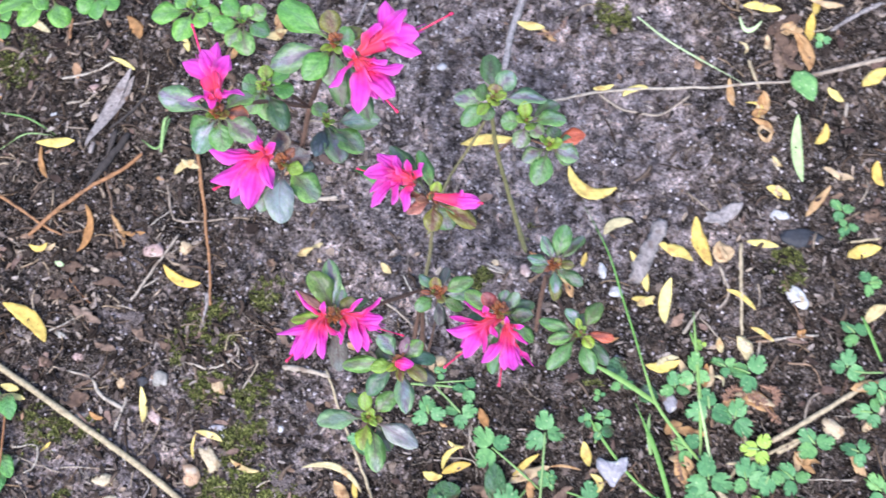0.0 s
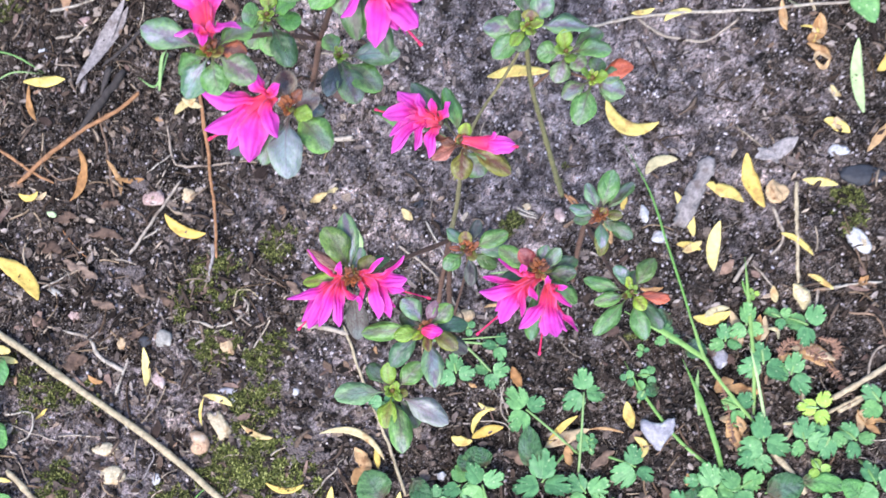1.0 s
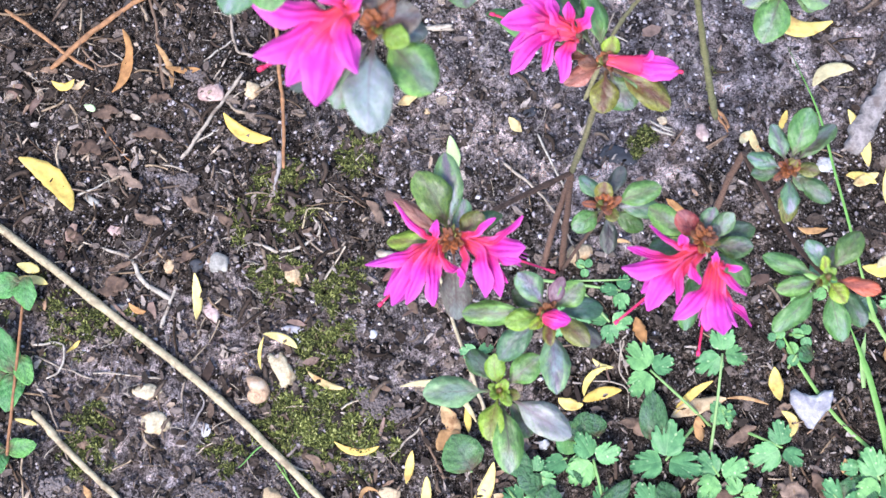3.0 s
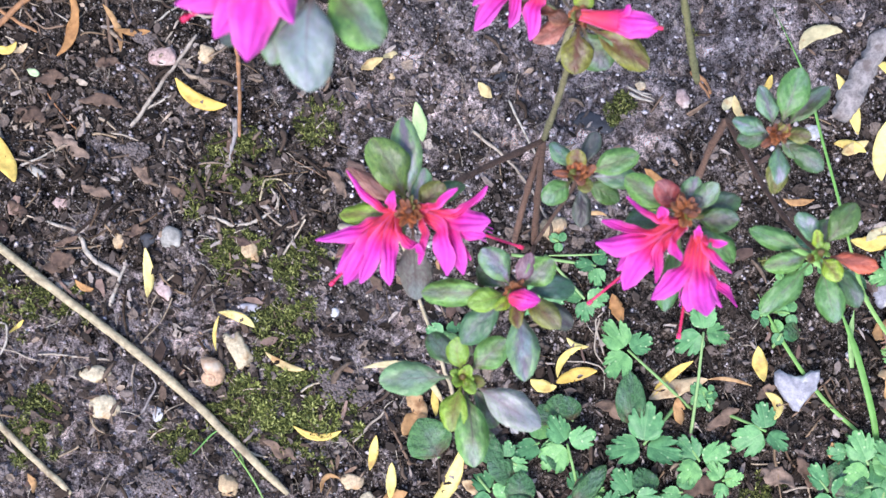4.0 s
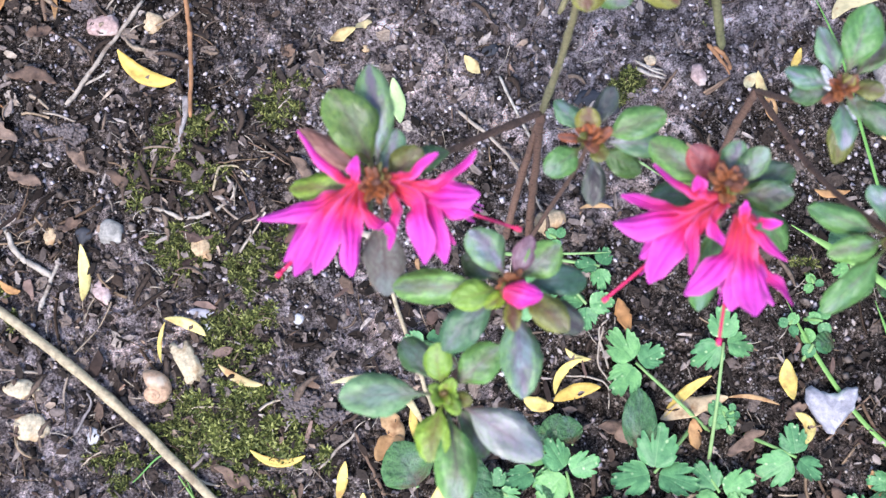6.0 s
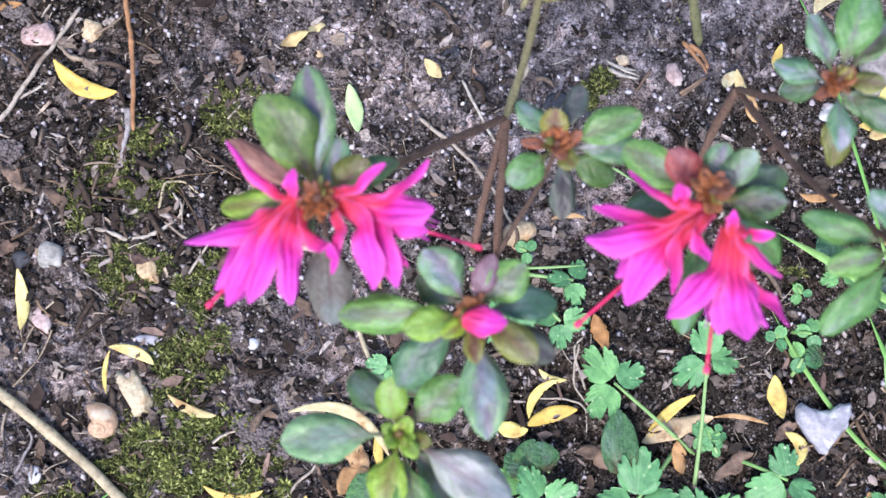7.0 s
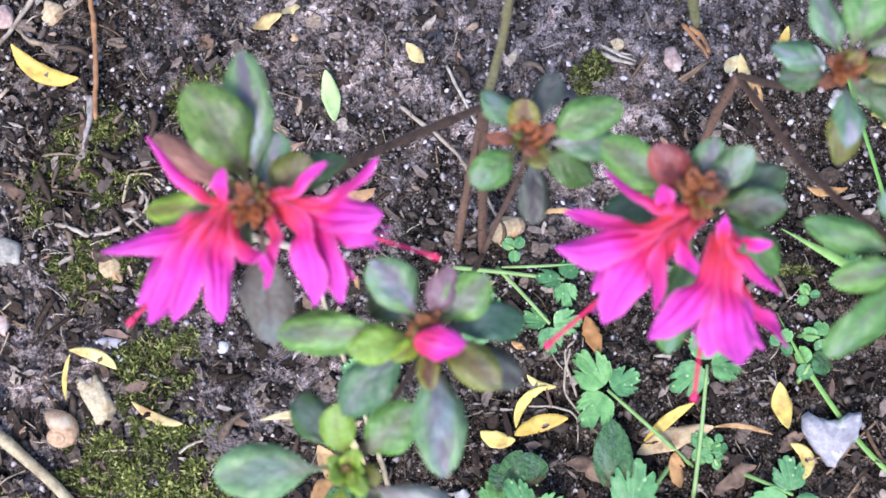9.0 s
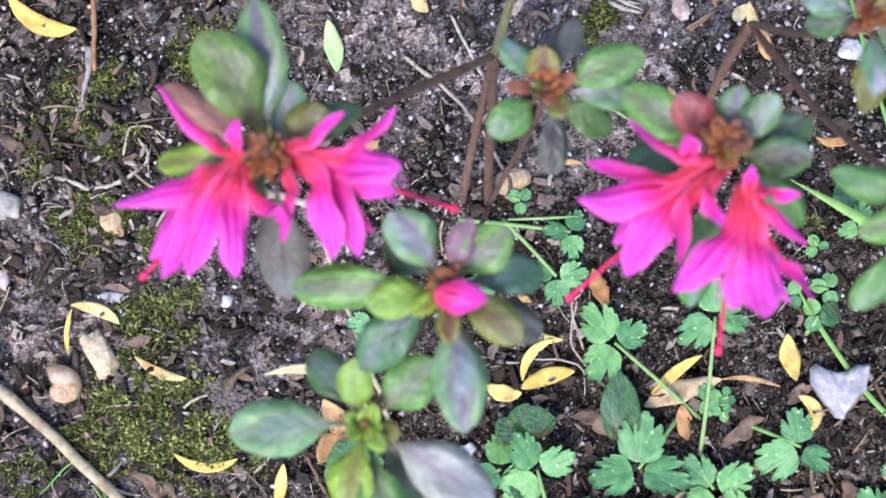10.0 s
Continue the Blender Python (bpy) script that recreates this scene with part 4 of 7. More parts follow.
def shred(low, high):
    """A bent strip of rotten bark or leaf stalk: flat, twisted a little, thick enough to cast a shade."""
    def add(rng, x, y, z, verts, faces):
        o, steps = len(verts), 6
        length = low + (high - low) * rng.random() ** 2
        wide = rng.uniform(0.0004, 0.0012) * (0.6 + length / high)
        a, turn, lift = rng.uniform(0, 2 * math.pi), rng.uniform(-1.6, 1.6), rng.uniform(0.0, 0.0025)
        px, py = x, y
        for i in range(steps + 1):
            u = i / steps
            w = wide * (0.55 + 0.45 * math.sin(math.pi * min(1, u + 0.15))) * rng.uniform(0.7, 1.2)
            nx_, ny_ = -math.sin(a), math.cos(a)
            h = ground_height(px, py) + 0.0016 + lift * 4 * u * (1 - u)
            tip = rng.uniform(-0.5, 0.5) * w
            verts.extend(((px + nx_ * w, py + ny_ * w, h + tip), (px, py, h + 0.0006), (px - nx_ * w, py - ny_ * w, h - tip), (px, py, h - 0.0005)))
            px += math.cos(a) * length / steps
            py += math.sin(a) * length / steps
            a += turn / steps
        for i in range(steps):
            for k in range(4):
                p, q = o + 4 * i + k, o + 4 * i + (k + 1) % 4
                faces.append((p, p + 4, q + 4, q))
        faces.extend(((o, o + 1, o + 2, o + 3), tuple(o + 4 * steps + k for k in (3, 2, 1, 0))))
    return add


def sprig(low, high):
    def add(rng, x, y, z, verts, faces):
        size = rng.uniform(low, high)
        for _ in range(6):
            o = len(verts)
            a, up = rng.uniform(0, 2 * math.pi), rng.uniform(0.35, 1.2)
            dx, dy, dz = math.cos(a) * size, math.sin(a) * size, up * size
            w = size * 0.13
            nx_, ny_ = -math.sin(a) * w, math.cos(a) * w
            verts.extend(((x, y, z), (x + dx * 0.5 + nx_, y + dy * 0.5 + ny_, z + dz * 0.75), (x + dx, y + dy, z + dz), (x + dx * 0.5 - nx_, y + dy * 0.5 - ny_, z + dz * 0.75)))
            faces.append((o, o + 1, o + 2, o + 3))
    return add


def crust_share(x, y):
    """How much of the ground is dry crust, falling off from the middle of the dried patch."""
    d = math.hypot((x - 0.07) / 0.28, (y - 0.11) / 0.21)
    return min(1.0, max(0.0, 1.15 - d + 0.5 * noise.noise((x * 25, y * 25, 2.2))))


MOSS_SPOTS = (
    (-124, -14.1, 15),
    (-138.5, -28.9, 13),
    (-87.9, 4.1, 10),
    (-104.6, -62.5, 14),
    (-103.2, -88.5, 14),
    (-112, -128, 24),
    (-90.9, -130.4, 21),
    (-237.6, -75.7, 20.2),
    (-215.9, -131.2, 13.3),
    (-154, -138.6, 8.1),
    (-127, -54.5, 12.5),
    (-92.2, -54.6, 8.8),
    (84.3, 37.8, 5.9),
    (108.9, -60.3, 9.6),
    (243.2, 6.4, 12.3),
    (-259.5, 175.3, 17.4),
    (146, 188.4, 13.3),
    (47.3, 8.6, 6.6),
    (106, -162.2, 9),
    (-217.3, -136.5, 13.9),
    (-204.5, -81.1, 9.6),
    (-149.2, -141.3, 8.3),
)


def moss_share(x, y):
    best = 0.0
    for mx, my, r in MOSS_SPOTS:
        d = math.hypot(x * 1000 - mx, y * 1000 - my) / r
        best = max(best, 1.2 - d)
    return max(0.0, min(1.0, 0.5 * best + 1.1 * noise.noise((x * 60, y * 60, 4.4)) + 1.6 * noise.noise((x * 190, y * 190, 1.4)) - 0.22) ) if best > 0 else 0.0


scatter("soil_crumbs", "dark damp soil crumbs of all sizes", "soil", CRUMB, 17000, 21, crumb(0.0006, 0.0025, 0.6), keep=lambda x, y: 1 - 0.97 * crust_share(x, y))
scatter("light_crumbs", "fine light brown soil crumbs", "soil", LIGHT_CRUMB, 21000, 28, crumb(0.0003, 0.0012), keep=lambda x, y: (1 - 0.5 * crust_share(x, y)) * (0.3 if x < -0.1 and y > 0.12 else 1.0 if x < -0.05 and y < -0.04 else 0.35 if x > 0 and y < -0.04 else 0.6))
scatter("dry_crumbs", "grey dried soil crumbs", "soil", DRY_CRUMB, 34000, 22, crumb(0.0003, 0.0016), keep=lambda x, y: (0.3 if x < -0.03 and y < 0.02 else 0.06) + crust_share(x, y))
scatter("bark_chips", "brown flakes of bark and rotten leaf", "mulch", CHIP, 1500, 23, flake(0.0008, 0.0042), keep=lambda x, y: 1 - 0.8 * crust_share(x, y), round_off=False)
scatter("root_fibres", "thin pale root fibres and needles", "mulch", FIBRE, 2800, 24, fibre(0.003, 0.013, 0.00022), keep=lambda x, y: (1 - 0.75 * crust_share(x, y)) * (1.0 if x < 0.0 else 0.5))
scatter("leaf_litter", "rotting brown leaf scraps pressed into the soil", "leaf litter", LITTER, 420, 27, flake(0.0018, 0.0066), keep=lambda x, y: 1 - 0.93 * crust_share(x, y), round_off=False)
scatter("soil_fragments", "small broken bits of soil, bark and leaf", "soil", FRAGMENT, 10500, 30, flake(0.0006, 0.0036), keep=lambda x, y: 1 - 0.55 * crust_share(x, y), round_off=False)
scatter("dry_needles", "short dry stalks and bits of twig", "mulch", NEEDLE, 420, 29, fibre(0.008, 0.026, 0.0006), keep=lambda x, y: 1 - 0.95 * crust_share(x, y) if x < -0.08 or x > 0.1 else 0.25 - 0.25 * crust_share(x, y))
scatter("leaf_scraps", "crumpled grey-brown scraps of rotten leaf", "leaf litter", SCRAP, 3600, 31, scrap(0.0007, 0.0042), keep=lambda x, y: (1 - 0.93 * crust_share(x, y)) * (1.0 if x < 0.0 else 0.3 if x < 0.16 else 0.6), round_off=False)
scatter("rotten_strips", "dark bent strips of rotten bark and stalk", "mulch", SHRED, 1150, 33, shred(0.004, 0.017), keep=lambda x, y: (1.0 if x < -0.08 and y > -0.04 else 0.3 if x < -0.02 else 0.22 if x < 0.13 else 0.45) * (1 - 0.95 * crust_share(x, y)))
scatter("grit", "tiny pale sand grains", "grit", GRIT, 15000, 25, crumb(0.0002, 0.0008), keep=lambda x, y: 0.35 + 0.65 * crust_share(x, y) if x < 0.0 or y < -0.04 else 0.8)
def cushion_share(x, y):
    d = min(math.hypot(x * 1000 + 112, y * 1000 + 128) / 17, math.hypot(x * 1000 + 91, y * 1000 + 131) / 13, math.hypot(x * 1000 + 102, y * 1000 + 90) / 7)
    return max(0.0, min(1.0, 0.8 - d + 1.5 * noise.noise((x * 130, y * 130, 2.7))))


scatter("moss", "low dark olive moss tufts", "moss", MOSS, 7600, 26, sprig(0.0008, 0.0029), keep=moss_share)
scatter("cushion_moss", "bright yellow-green cushion moss", "moss", CUSHION, 1500, 33, sprig(0.001, 0.0034), box=(-0.145, -0.065, -0.165, -0.075), keep=cushion_share)


def snail_shell(x, y, r):
    """An empty brown snail shell on its side: a tube coiled two and a half times, widening to its mouth."""
    verts, faces = [], []
    turns, rings, sides = 2.6, 46, 12
    for i in range(rings):
        u = i / (rings - 1)
        a = 2 * math.pi * turns * u - 1.7
        grow = math.exp(2.35 * (u - 1))
        cr, tr = 0.5 * grow, 0.52 * grow
        c = Vector((cr * math.cos(a), cr * math.sin(a), 0.62 * (1 - grow)))
        out = Vector((math.cos(a), math.sin(a), 0))
        for k in range(sides):
            b = 2 * math.pi * k / sides
            verts.append(tuple((c + out * (tr * math.cos(b)) + Vector((0, 0, tr * math.sin(b)))) * r * 0.001))
    for i in range(rings - 1):
        for k in range(sides):
            a, b = i * sides + k, i * sides + (k + 1) % sides
            faces.append((a, b, b + sides, a + sides))
    faces.append(tuple(range(sides))[::-1])
    z = ground_height(x * 0.001, y * 0.001) + r * 0.00022
    solid("snail_shell", mesh_from("snail_shell", verts, faces), STONE["shell"], "empty brown banded snail shell on the soil", "shell", m=pose(x * 0.001, y * 0.001, z, 40, 8, 0))


def heart_stone(x, y, w, h):
    """A flat flint, notched above and pointed below, like a heart."""
    rim = [(-0.99, 0.72), (-0.72, 0.88), (-0.4, 0.72), (-0.1, 0.66), (0.26, 0.7), (0.58, 1.0), (0.94, 1.0), (1.0, 0.63), (0.83, 0.06), (0.43, -0.5), (0.2, -1.0), (-0.04, -0.93), (-0.53, -0.38), (-0.88, 0.13)]
    verts, faces = [], []
    levels = ((0.86, -0.3), (1.0, 0.0), (0.97, 0.24), (0.88, 0.36), (0.7, 0.42), (0.45, 0.4), (0.2, 0.45))
    line = [p.lerp(q, k / 4) for p, q in zip([Vector((a, b, 0)) for a, b in rim], [Vector((a, b, 0)) for a, b in rim[1:] + rim[:1]]) for k in range(4)]
    for size, up in levels:
        for i, p in enumerate(line):
            n = 1 + 0.09 * noise.noise((p[0] * 5, p[1] * 5, up * 7))
            lift = 0.16 * noise.noise((p[0] * 3 * size, p[1] * 3 * size, 4.2))
            verts.append((p[0] * size * n * w * 0.001, p[1] * size * n * h * 0.001, (up + lift) * w * 0.001))
    c = len(line)
    for k in range(len(levels) - 1):
        for i in range(c):
            j = (i + 1) % c
            faces.append((k * c + j, k * c + i, (k + 1) * c + i, (k + 1) * c + j))
    faces.append(tuple(range(c)))
    faces.append(tuple(range((len(levels) - 1) * c, len(levels) * c))[::-1])
    z = ground_height(x * 0.001, y * 0.001) + 0.002
    solid("heart_shaped_stone", mesh_from("heart_stone", verts, faces), STONE["flint"], "heart-shaped grey and white flint on the soil", "stone", m=pose(x * 0.001, y * 0.001, z, 6, 0, -6))


def crust_patch(x, y, rx, ry, turn, seed):
    """A crumbly crust of soil and dried moss: many small nodules grown together."""
    rng = random.Random(seed)
    ico = bmesh.new()
    bmesh.ops.create_icosphere(ico, subdivisions=1, radius=1)
    ball = [v.co.copy() for v in ico.verts]
    tris = [tuple(v.index for v in f.verts) for f in ico.faces]
    ico.free()
    verts, faces = [], []
    ca, sa = math.cos(radians(turn)), math.sin(radians(turn))
    for _ in range(int(2.2 * rx * ry) + 30):
        d, a = rng.random() ** 0.6, rng.uniform(0, 2 * math.pi)
        d *= 0.75 + 0.35 * noise.noise((math.cos(a) * 1.6, math.sin(a) * 1.6, seed * 1.3))
        u, v = rx * d * math.cos(a), ry * d * math.sin(a)
        px, py = (x + u * ca - v * sa) * 0.001, (y + u * sa + v * ca) * 0.001
        r = rng.uniform(0.0004, 0.0011)
        z = ground_height(px, py) + 0.0012 + 0.0016 * (1 - d) + rng.uniform(-0.0005, 0.0006)
        o = len(verts)
        verts += [(px + p[0] * r * rng.uniform(0.5, 1.6), py + p[1] * r * rng.uniform(0.5, 1.6), z + p[2] * r * rng.uniform(0.5, 1.3)) for p in ball]
        faces += [tuple(o + i for i in t) for t in tris]
    solid("soil_crust", mesh_from("soil_crust", verts, faces, smooth=False), ASH, "crumbly purple-grey crust of dried soil and moss", "soil crust", kind="stuff")


def dead_fern(points, reach, label):
    """A shrivelled brown fern frond on the soil: a bowed midrib with short, curled leaflets on either side."""
    line = []
    for p in smooth_line([(x, y, 0) for x, y in points], 8):
        x, y = p[0] * 0.001, p[1] * 0.001
        line.append(Vector((x, y, ground_height(x, y) + 0.004)))
    frond = thing("fern_frond", Vector((line[0][0], line[0][1], ground_height(line[0][0], line[0][1]))), label, "dead fern")
    part("midrib", mesh_from("midrib", *tube(line, (0.0006, 0.0003), 5)), FROND, frond)
    rng = random.Random(int(points[0][0]))
    for i in range(1, len(line) - 1):
        d = (line[i + 1] - line[i - 1]).normalized()
        for hand in (-1, 1):
            size = reach * 0.001 * rng.uniform(0.5, 1.1) * (1 - 0.6 * abs(2 * i / len(line) - 0.9) ** 2)
            out = (Vector((-d[1], d[0], 0)) * hand + d * rng.uniform(0.0, 0.7) + Vector((0, 0, rng.uniform(-0.5, 0.35)))).normalized()
            part("leaflet", blade_mesh("lance", rng.randrange(4), FROND), None, frond, m=aim(line[i], line[i] + out * size, size * rng.uniform(0.3, 0.5), spin=rng.uniform(-0.8, 0.8)))


# ---- azalea shrubs ----
azalea_front = thing("azalea", Vector((0.0051, -0.0527, 0)), "small azalea with magenta flowers, bronze-green leaves and thin bare stems", "shrub", "young azaleas")
stem(azalea_front, [(9, -53, -2), (10.1, -43.2, 45), (12.5, -29.5, 115)], 1.60, 1.28, BARK)
stem(azalea_front, [(-0.1, -51.9, -2), (5.7, -39.1, 50), (12.5, -29.5, 115)], 1.44, 1.20, BARK)
stem(azalea_front, [(12.5, -29.5, 115), (18.2, -21.9, 160), (21.2, -20.6, 225)], 1.20, 0.88, GREEN_BARK)
stem(azalea_front, [(12.5, -29.5, 115), (-12.2, -50.2, 160), (-24.3, -68.9, 210), (-25.3, -74.8, 230)], 1.12, 0.80, BARK)
stem(azalea_front, [(9, -53, -2), (14.3, -55.4, 80), (20.5, -58.3, 170), (21.5, -61.5, 220)], 0.80, 0.56, BARK)
stem(azalea_front, [(9, -53, -2), (7.4, -69.2, 80), (4.3, -87, 170), (3.7, -96.1, 230)], 0.88, 0.64, BARK)
stem(azalea_front, [(7.4, -69.2, 80), (-2.9, -94.2, 140), (-11, -114.3, 190), (-11.9, -119.3, 220)], 0.72, 0.56, BARK)
stem(azalea_front, [(21.2, -20.6, 225), (24.1, -19.8, 228), (26.5, -18.6, 230)], 0.72, 0.56, BARK)
rosette(azalea_front, (-25.7, -74.4, 232), [(-35.7, -54.3, 240, 11.6, "v"), (-27.9, -47.5, 236, 9.3, "s"), (-21.9, -61.3, 232, 6.6, "s"), (-44.2, -61.1, 232, 5.6, "k"), (-46.6, -73.7, 228, 7.6, "y"), (-16.3, -66.4, 234, 7.9, "o"), (-10.6, -65.4, 228, 5.6, "d"), (-25, -97.8, 222, 9.6, "m"), (-49.2, -84.6, 220, 6, "k"), (-34.1, -70.4, 226, 5.6, "o"), (-18.2, -71.9, 224, 6.6, "r"), (-33.6, -79.6, 218, 6.6, "d")], lift=4)
flower(azalea_front, (-30.0, -74.2, 235), (-47.9, -93.6, 231), [(-52.5, -80.7, 235, 4.9, -37.6, -79.1, 234), (-47.3, -90.7, 233, 5.5, -36.9, -78.7, 234), (-43.9, -94.7, 235, 6.2, -35.5, -80.6, 237), (-38.9, -94.7, 237, 4.5, -34.0, -81.6, 239), (-31.2, -94.8, 236, 4.9, -31.4, -82.5, 240), (-43.1, -64.0, 241, 2.6, -33.0, -74.7, 239), (-30.6, -70.7, 243, 3.3, -30.3, -74.3, 240), (-19.9, -86.3, 243, 3.3, -27.7, -82.8, 241)])
flower(azalea_front, (-23.3, -73.6, 235), (4.8, -83.7, 230), [(-11.4, -69.8, 243, 2.6, -19.7, -74.3, 240), (-3.3, -68.7, 239, 3.2, -13.2, -77.2, 238), (-3.2, -77.9, 238, 6.5, -13.8, -77.2, 238), (-4.6, -81.2, 235, 4.2, -12.1, -79.7, 236), (-10.7, -91.7, 234, 5.2, -14.7, -79.1, 237), (-16.2, -92.4, 236, 5.3, -15.8, -78.7, 239), (-8.4, -87.0, 233, 2.1, -13.6, -81.7, 235), (-23.6, -89.2, 243, 3.0, -20.8, -81.1, 242)])
rosette(azalea_front, (50.5, -74.9, 229), [(42.9, -66.2, 233, 7, "c"), (54.2, -64.6, 231, 6, "s"), (59.1, -67.3, 235, 6.3, "p"), (66.6, -70.2, 227, 7.7, "d"), (65.2, -76.9, 231, 7, "d"), (34.7, -75.1, 221, 7.7, "d"), (45.8, -101.1, 217, 8.3, "g"), (65.4, -87.3, 221, 6.7, "g"), (34.5, -63.5, 227, 8.3, "g"), (54.9, -71.1, 233, 5, "x"), (37.5, -68, 219, 5, "y"), (49.4, -69.2, 232, 2.7, "r")], lift=4)
flower(azalea_front, (49.7, -77.7, 232), (24.0, -99.2, 229), [(32.9, -72.8, 240, 2.7, 43.0, -77.8, 238), (42.8, -74.7, 242, 3.5, 44.1, -77.8, 240), (27.5, -76.8, 237, 3.4, 38.7, -82.1, 237), (25.5, -83.8, 235, 6.0, 38.8, -82.7, 236), (30.6, -89.9, 232, 5.0, 38.9, -83.8, 234), (33.4, -96.5, 233, 6.7, 39.5, -84.7, 235), (42.9, -94.7, 235, 3.3, 41.4, -84.3, 237), (48.3, -89.1, 241, 3.1, 45.2, -84.1, 240)])
flower(azalea_front, (53.6, -81.2, 233), (48.2, -108.7, 230), [(60.9, -83.5, 240, 3.0, 55.2, -83.8, 238), (61.8, -92.4, 238, 3.0, 55.1, -85.5, 238), (39.9, -98.6, 236, 5.7, 50.7, -91.0, 238), (50.9, -102.6, 233, 5.0, 52.5, -92.2, 235), (54.3, -103.6, 235, 6.7, 53.5, -92.4, 237), (59.1, -101.4, 234, 4.3, 54.5, -90.9, 236), (65.0, -99.9, 233, 3.1, 56.7, -94.3, 234), (52.8, -80.6, 243, 2.4, 52.9, -82.3, 240)])
rosette(azalea_front, (21.5, -61.7, 221), [(13.6, -52.3, 221, 5.6, "s"), (27.1, -49.3, 221, 5.4, "x"), (38.6, -56.5, 224, 7.8, "g"), (39.6, -63.2, 219, 6.6, "s"), (11.3, -69.5, 221, 7.1, "g"), (22.3, -76.6, 217, 6, "x"), (33.5, -68.7, 215, 6.6, "v"), (21, -55.2, 225, 6, "o"), (14.2, -61.5, 224, 2.4, "r"), (26.4, -59.9, 224, 2.7, "r"), (24.7, -66.8, 223, 4.4, "o")])
rosette(azalea_front, (3.3, -96.8, 234), [(-5.5, -85, 237, 8.2, "s"), (7.8, -86.2, 236, 5.1, "q"), (14.1, -88, 234, 7.9, "g"), (20.1, -94.8, 228, 7.9, "t"), (19.3, -105.9, 224, 6.9, "x"), (-23.2, -96.3, 228, 8.2, "g"), (-9.6, -100.2, 236, 6.6, "y"), (-12, -110.5, 228, 8.4, "t"), (5.8, -121.1, 236, 9.1, "s"), (15.5, -106.7, 237, 7.2, "o"), (-2, -101.9, 237, 3.6, "y"), (4, -106.8, 237, 4.6, "o"), (-8.1, -88.9, 224, 6.6, "d")])
flower_bud(azalea_front, (1.8, -98.8, 238), (10.1, -99.5, 239), 4.9)
rosette(azalea_front, (-11.8, -119.5, 222), [(-35.6, -120.3, 222, 10.5, "e"), (-13.3, -108.7, 226, 6.8, "y"), (0.6, -109.3, 224, 8.8, "g"), (-21.7, -106.4, 214, 7.5, "d"), (-15.3, -134.7, 224, 8.1, "y"), (-8.7, -144.8, 222, 9.8, "g"), (10.1, -133.6, 220, 10.4, "l"), (-2.5, -133.7, 212, 7.8, "d"), (-9.3, -117, 226, 3.7, "y"), (-14.2, -121.6, 226, 3.4, "y"), (-8.3, -124.2, 226, 3.4, "y"), (-5.5, -121.4, 225, 3.7, "o")], "y")
rosette(azalea_front, (21.9, -20, 236), [(15.9, 4.8, 236, 7.9, "g"), (1.8, 8.9, 233, 8.4, "d"), (-15.2, -1.5, 232, 10, "g"), (13.3, -20.7, 239, 4.9, "r"), (8.9, -26, 234, 6.8, "k"), (20.5, -35.2, 233, 9.4, "o"), (29.9, -33.2, 230, 11, "d"), (41, -34.1, 234, 9.4, "o"), (37, -27.5, 233, 7.9, "d"), (24.1, -12.7, 239, 5.8, "y"), (3.8, -13.6, 230, 4.9, "r")])
flower(azalea_front, (13.1, -12.1, 239), (-12.9, -5.1, 240), [(-3.5, 1.6, 243, 6.5, 4.7, -6.3, 241), (-10.5, -8.2, 241, 7.6, 3.9, -6.6, 240), (-8.1, -16.3, 239, 6.2, 4.6, -8.2, 240), (-8.1, -22.8, 239, 7.4, 5.2, -9.8, 240), (1.3, -22.8, 240, 5.3, 6.0, -11.0, 241), (5.3, -0.4, 244, 4.7, 6.2, -7.9, 243), (9.6, -3.4, 245, 4.1, 10.8, -8.8, 243), (18.6, -6.2, 244, 4.7, 14.1, -9.8, 243), (7.6, -27.2, 240, 5.6, 9.5, -16.1, 242)])
flower(azalea_front, (22, -20, 239), (44, -23.9, 238), [(43, -23.1, 242, 5.5), (43.5, -24.8, 239, 6), (40.4, -23.6, 236, 5.5), (34.5, -18.2, 242, 3.3)])
azalea_side = thing("azalea", Vector((0.0817, -0.0268, 0)), "slender azalea with bronze-green leaf whorls and no flowers", "shrub", "young azaleas")
stem(azalea_side, [(81.1, -27.2, -2), (81.8, -20.1, 50), (83, -16.9, 90)], 1.52, 1.36, BARK)
stem(azalea_side, [(72, -2.4, 90), (64.2, 10.1, 130), (54.7, 20.1, 190), (51.3, 25, 230)], 1.45, 0.95, GREEN_BARK)
stem(azalea_side, [(83, -16.9, 90), (82.4, -35.4, 150), (80.4, -47.4, 200), (77.1, -52.5, 228)], 0.96, 0.64, BARK)
stem(azalea_side, [(83, -16.9, 90), (86.6, -49.8, 140), (85.9, -71, 190), (86.2, -85.6, 230)], 1.04, 0.64, BARK)
stem(azalea_side, [(17.1, -9.1, 150), (28.1, 10, 175), (40.1, 17.3, 205), (47.8, 20.7, 230)], 0.88, 0.64, GREEN_BARK)
stem(azalea_side, [(54.7, 20.1, 190), (63.8, 18.8, 215), (68.7, 17.7, 230)], 0.64, 0.48, BARK)
stem(azalea_side, [(63.8, 18.8, 215), (71.5, 12.6, 222), (77.1, 7.6, 228)], 0.64, 0.48, BARK)
